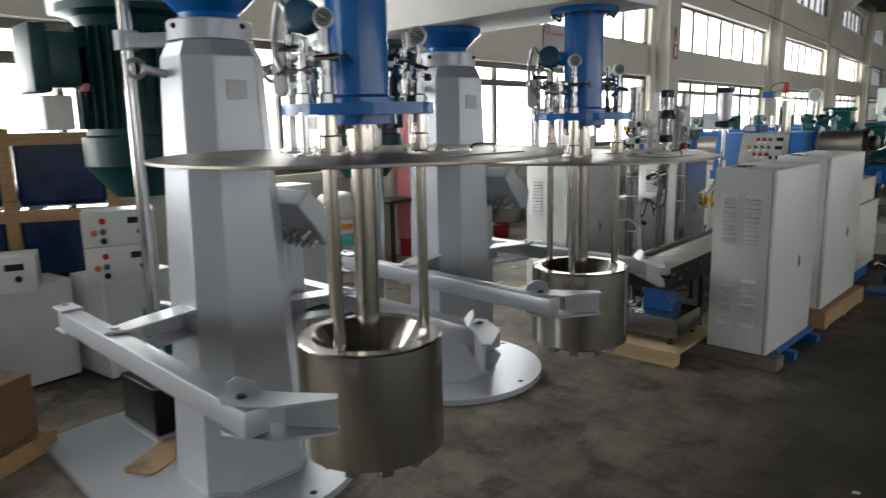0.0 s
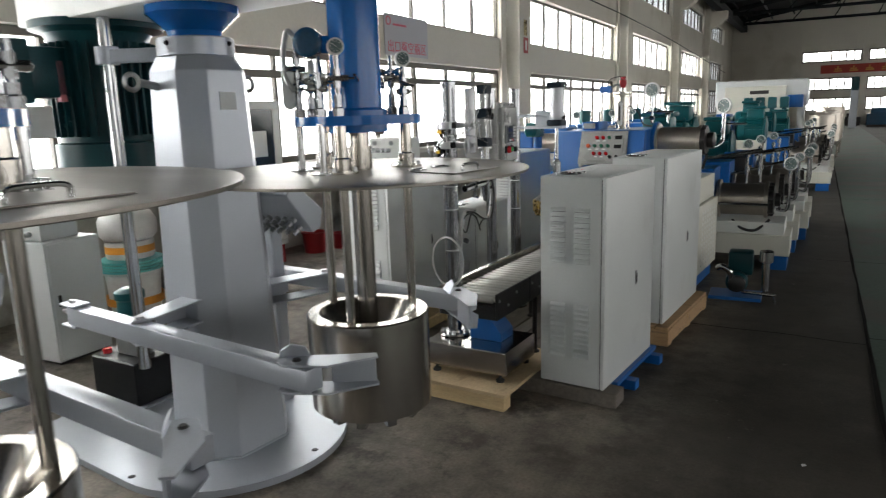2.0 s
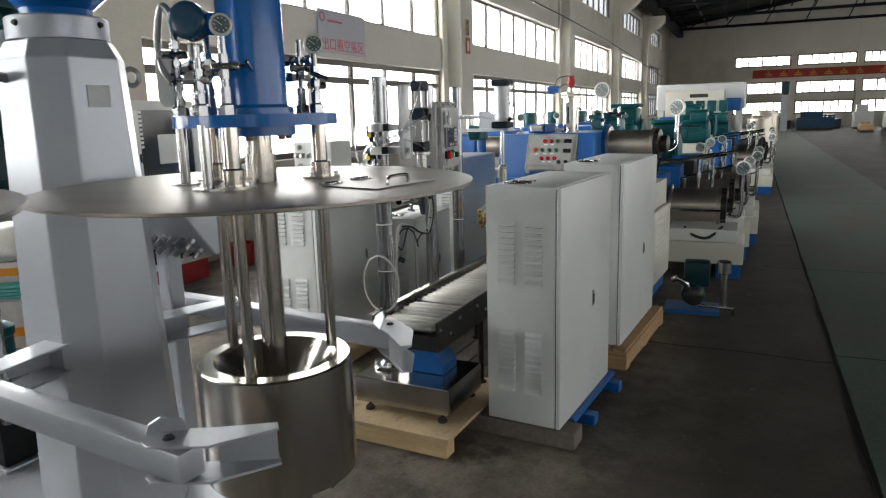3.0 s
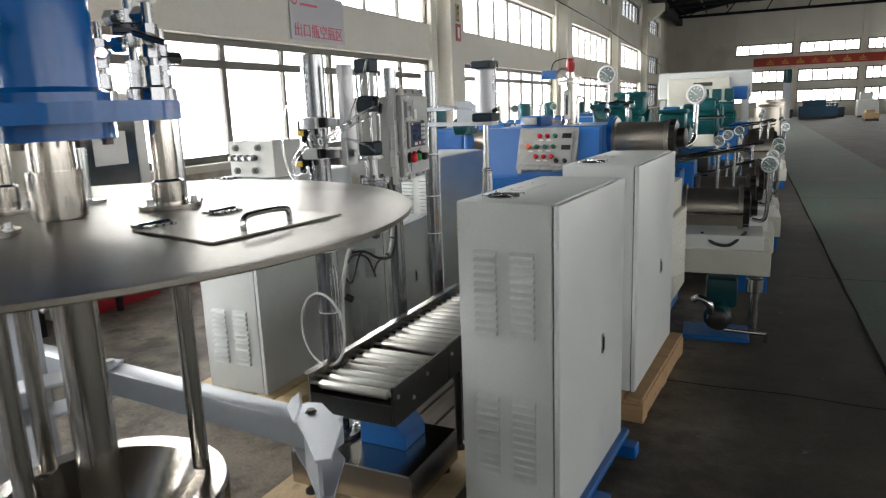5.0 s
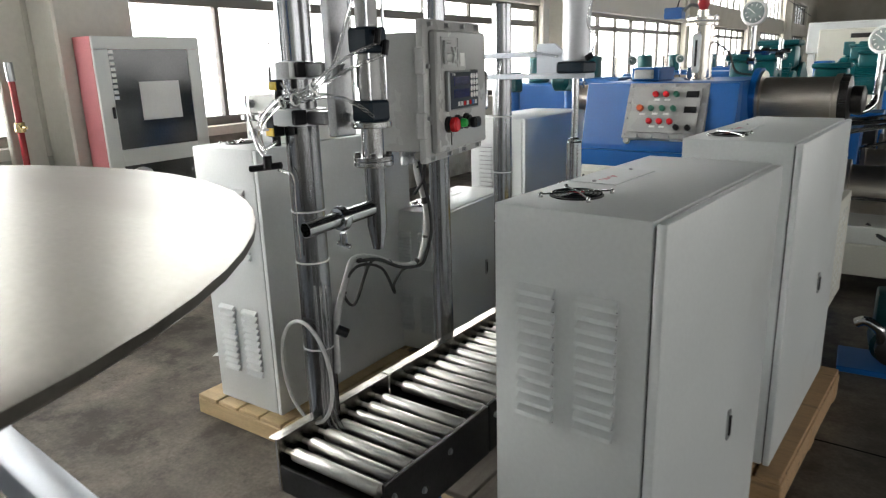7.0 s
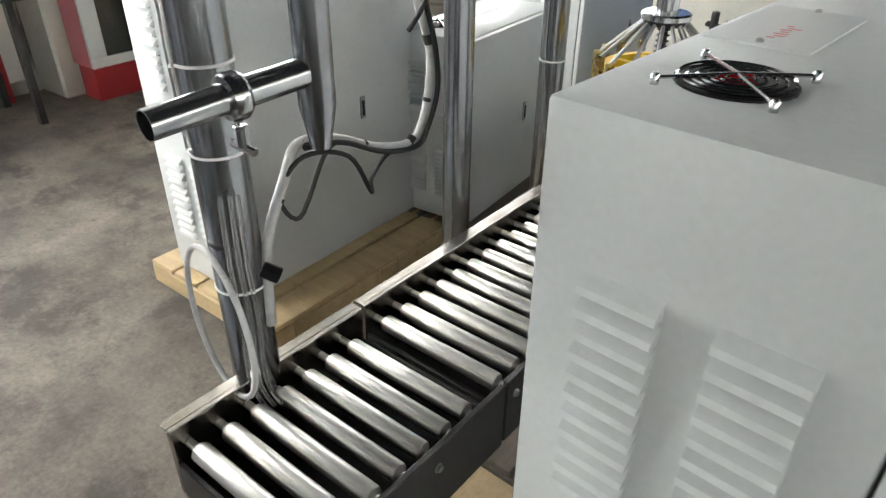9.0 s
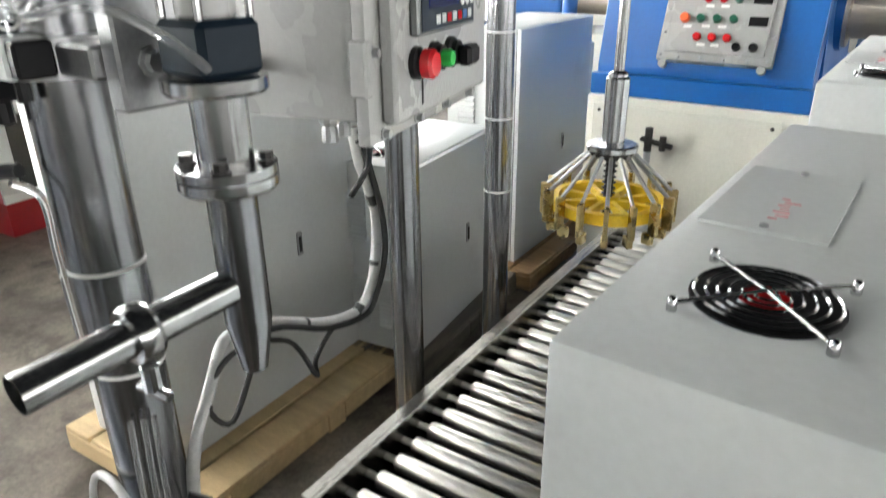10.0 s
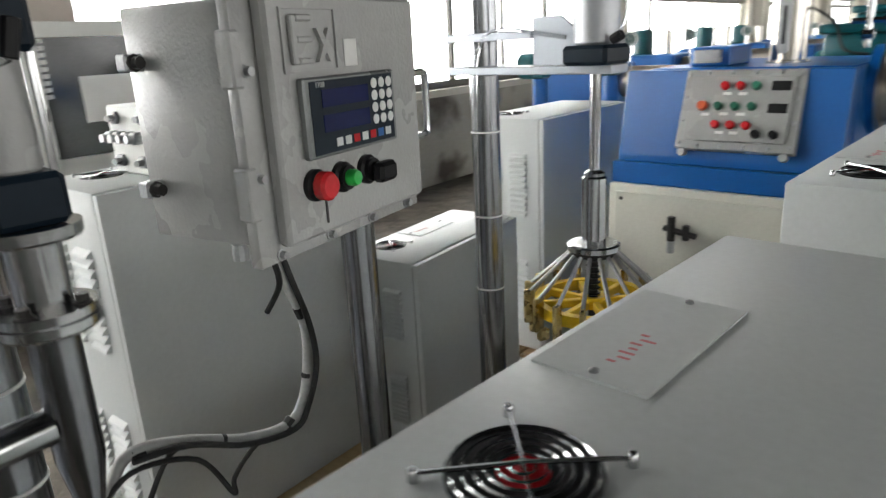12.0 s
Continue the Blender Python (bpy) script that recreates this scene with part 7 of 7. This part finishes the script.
part("lock", box(B(), 0.466, 0.475, 0.04, 0.065, 0.42, 0.5, 0.003), DARKSTEEL, ca)
jb = thing("connector_box", -4.33, 4.08, 0.871, 12, "small pale grey connector box on the cabinet", "control box")
part("case", box(B(), 0, 0.3, 0, 0.3, 0, 0.24, 0.006), CABINET, jb)
for i in range(3):
    bm = lathe(B(), [(0, 0), (0.02, 0), (0.02, 0.03), (0.012, 0.034), (0.012, 0.06), (0, 0.06)], (0.06 + i * 0.07, 0.0, 0.05), (0.06 + i * 0.07, -1, 0.05), 12)
    part("socket", bm, GALV, jb, smooth=30)
bm = lathe(B(), [(0, 0), (0.02, 0), (0.02, 0.03), (0, 0.04)], (0.1, 0.0, 0.17), (0.1, -1, 0.17), 12)
part("socket", bm, GALV, jb, smooth=30)


def crate(x, y, z, turn, nx, nz, label):
    """Slatted timber crate holding film-wrapped blue drums."""
    e = thing("crate", x, y, z, turn, label, "crate", "slatted crates")
    w, h, d = 0.62, 0.5, 0.7
    for i in range(nx):
        for k in range(nz):
            bm = B()
            box(bm, i * w + 0.05, (i + 1) * w - 0.03, 0.04, d, k * h + 0.13, (k + 1) * h + 0.06, 0.03, 2)
            part("wrapped_drum", bm, BLUECRATE, e, "film-wrapped dark blue load")
            bm = B()
            for q in range(4):
                box(bm, i * w + 0.07 + q * 0.13, i * w + 0.1 + q * 0.13, 0.034, 0.04, k * h + 0.3, k * h + 0.33)
            part("film_glint", bm, BLUECRATE, e)
    for i in range(nx + 1):
        part("post", box(B(), i * w - 0.02, i * w + 0.06, -0.03, 0.01, 0, nz * h + 0.14, 0.004), WOOD, e)
    for k in range(nz + 1):
        part("slat", box(B(), -0.05, nx * w + 0.06, -0.052, -0.031, k * h + 0.03, k * h + 0.11, 0.003), WOOD, e)
    return e


cr = crate(-4.75, 1.0, 0.0, 62, 3, 3, "pine slatted crate with film-wrapped blue drums")

# buckets and wrapped rolls by the wall
bk = thing("bucket", -4.75, 5.2, 0, 0, "teal-lidded printed plastic bucket on the floor", "bucket", "buckets")
part("pail", lathe(B(), [(0, 0), (0.2, 0), (0.23, 0.36), (0.245, 0.37), (0.245, 0.39), (0, 0.39)], (0, 0, 0), (0, 0, 1), 32), BAGWHITE, bk, smooth=30)
part("label_band", lathe(B(), [(0.2345, 0.0), (0.237, 0.0), (0.2395, 0.07), (0.237, 0.07)], (0, 0, 0.1), (0, 0, 1), 32), ORANGEBAND, bk, "orange printed band")
for k in range(4):
    part("lid", lathe(B(), [(0, 0), (0.235, 0), (0.262, 0.003), (0.262, 0.019), (0.24, 0.0235), (0, 0.0235)], (0, 0, 0.395 + k * 0.026), (0, 0, 1), 36), LIDTEAL, bk, "stacked teal lid", 30)
ro = thing("wrapped_roll", -4.75, 5.2, 0.505, 0, "white film-wrapped bundle with an orange band on the buckets", "bundle")
part("lower_roll", lathe(B(), [(0, 0), (0.19, 0), (0.2, 0.02), (0.2, 0.15), (0, 0.16)], (0, 0, 0), (0, 0, 1), 32), BAGWHITE, ro, smooth=40)
part("orange_band", lathe(B(), [(0.201, 0), (0.203, 0.0), (0.203, 0.06), (0.201, 0.06)], (0, 0, 0.05), (0, 0, 1), 32), ORANGEBAND, ro)
part("upper_bag", lathe(B(), [(0, 0), (0.2, 0), (0.235, 0.04), (0.24, 0.16), (0.2, 0.23), (0.1, 0.26), (0, 0.26)], (0, 0, 0.161), (0, 0, 1), 32), BAGWHITE, ro, "crumpled white bag", 60)
# low bench with cups at the wall, red tubs, scattered odds and ends
bn = thing("bench", -5.15, 6.45, 0, HALL, "low steel bench with a white cloth by the wall", "bench")
part("top", box(B(), -0.3, 0.25, -0.45, 0.35, 0.7, 0.74, 0.004), DARKSTEEL, bn)
for px, py in ((-0.27, -0.42), (0.2, -0.42), (-0.27, 0.3), (0.2, 0.3)):
    part("leg", box(B(), px, px + 0.04, py, py + 0.04, 0, 0.699), DARKSTEEL, bn)
cl = thing("white_cloth", -5.08, 6.7, 0.741, 20, "crumpled white bag lying on the bench", "bag")
part("bag", lathe(B(), [(0, 0), (0.13, 0), (0.15, 0.05), (0.11, 0.13), (0.05, 0.17), (0, 0.175)], (0, 0, 0), (0, 0, 1), 14), BAGWHITE, cl, smooth=50)
for u, v, r, h in ((-4.45, 8.35, 0.15, 0.24), (-4.3, 8.7, 0.12, 0.18)):
    p = H @ Vector((u, v, 0))
    e = thing("red_tub", p.x, p.y, 0, 0, "red plastic tub on the floor by the wall", "tub", "red tubs")
    part("tub", lathe(B(), [(0, 0), (r * 0.85, 0), (r, h), (r * 1.08, h), (r * 1.08, h + 0.015), (r * 0.95, h + 0.015), (r * 0.8, 0.02), (0, 0.02)], (0, 0, 0), (0, 0, 1), 24), RED, e, smooth=30)
pc = thing("cardboard_box", -2.95, 1.42, 0, 30, "torn dark brown cardboard box on a wooden pallet", "box")
bm = B()
box(bm, -0.3, 0.3, -0.25, 0.25, 0.1, 0.42, 0.004)
part("carton", bm, SHADECARD, pc)
part("flap", prism(B(), [(-0.1, 0.42), (0.3, 0.42), (0.26, 0.62), (0.05, 0.66), (-0.1, 0.55)], -0.262, -0.252, Matrix(((1, 0, 0, 0), (0, 0, 1, 0), (0, 1, 0, 0), (0, 0, 0, 1))), 0.001), SHADECARD, pc)
part("slat", box(B(), -0.34, 0.36, -0.3, 0.3, 0.0, 0.099, 0.004), WOOD, pc)
sk = thing("sack", -3.1, 8.9, 0, 0, "cream woven sack slumped on a pallet by the wall", "sack")
part("bag", lathe(B(), [(0, 0), (0.24, 0.02), (0.3, 0.2), (0.27, 0.5), (0.2, 0.75), (0.12, 0.88), (0.14, 0.93), (0, 0.95)], (0, 0, 0.1), (0, 0, 2), 18), BAGWHITE, sk, smooth=60)
part("support_board", box(B(), -0.4, 0.4, -0.35, 0.35, 0, 0.099, 0.004), OLDWOOD, sk)
for x, y, s in ((-3.05, 6.35, 0.03), (-3.35, 6.15, 0.035), (-3.7, 6.8, 0.03), (0.35, 4.1, 0.02), (0.55, 5.2, 0.014), (-0.25, 3.2, 0.03)):
    e = thing("paper_scrap", x, y, 0, x * 90, "small crumpled paper scrap on the floor", "litter", "paper scraps")
    bm = prism(B(), [(-s, -s * 0.5), (s * 0.6, -s * 0.7), (s, s * 0.3), (-s * 0.3, s * 0.7)], 0.001, 0.004)
    part("scrap", bm, PAPER, e)
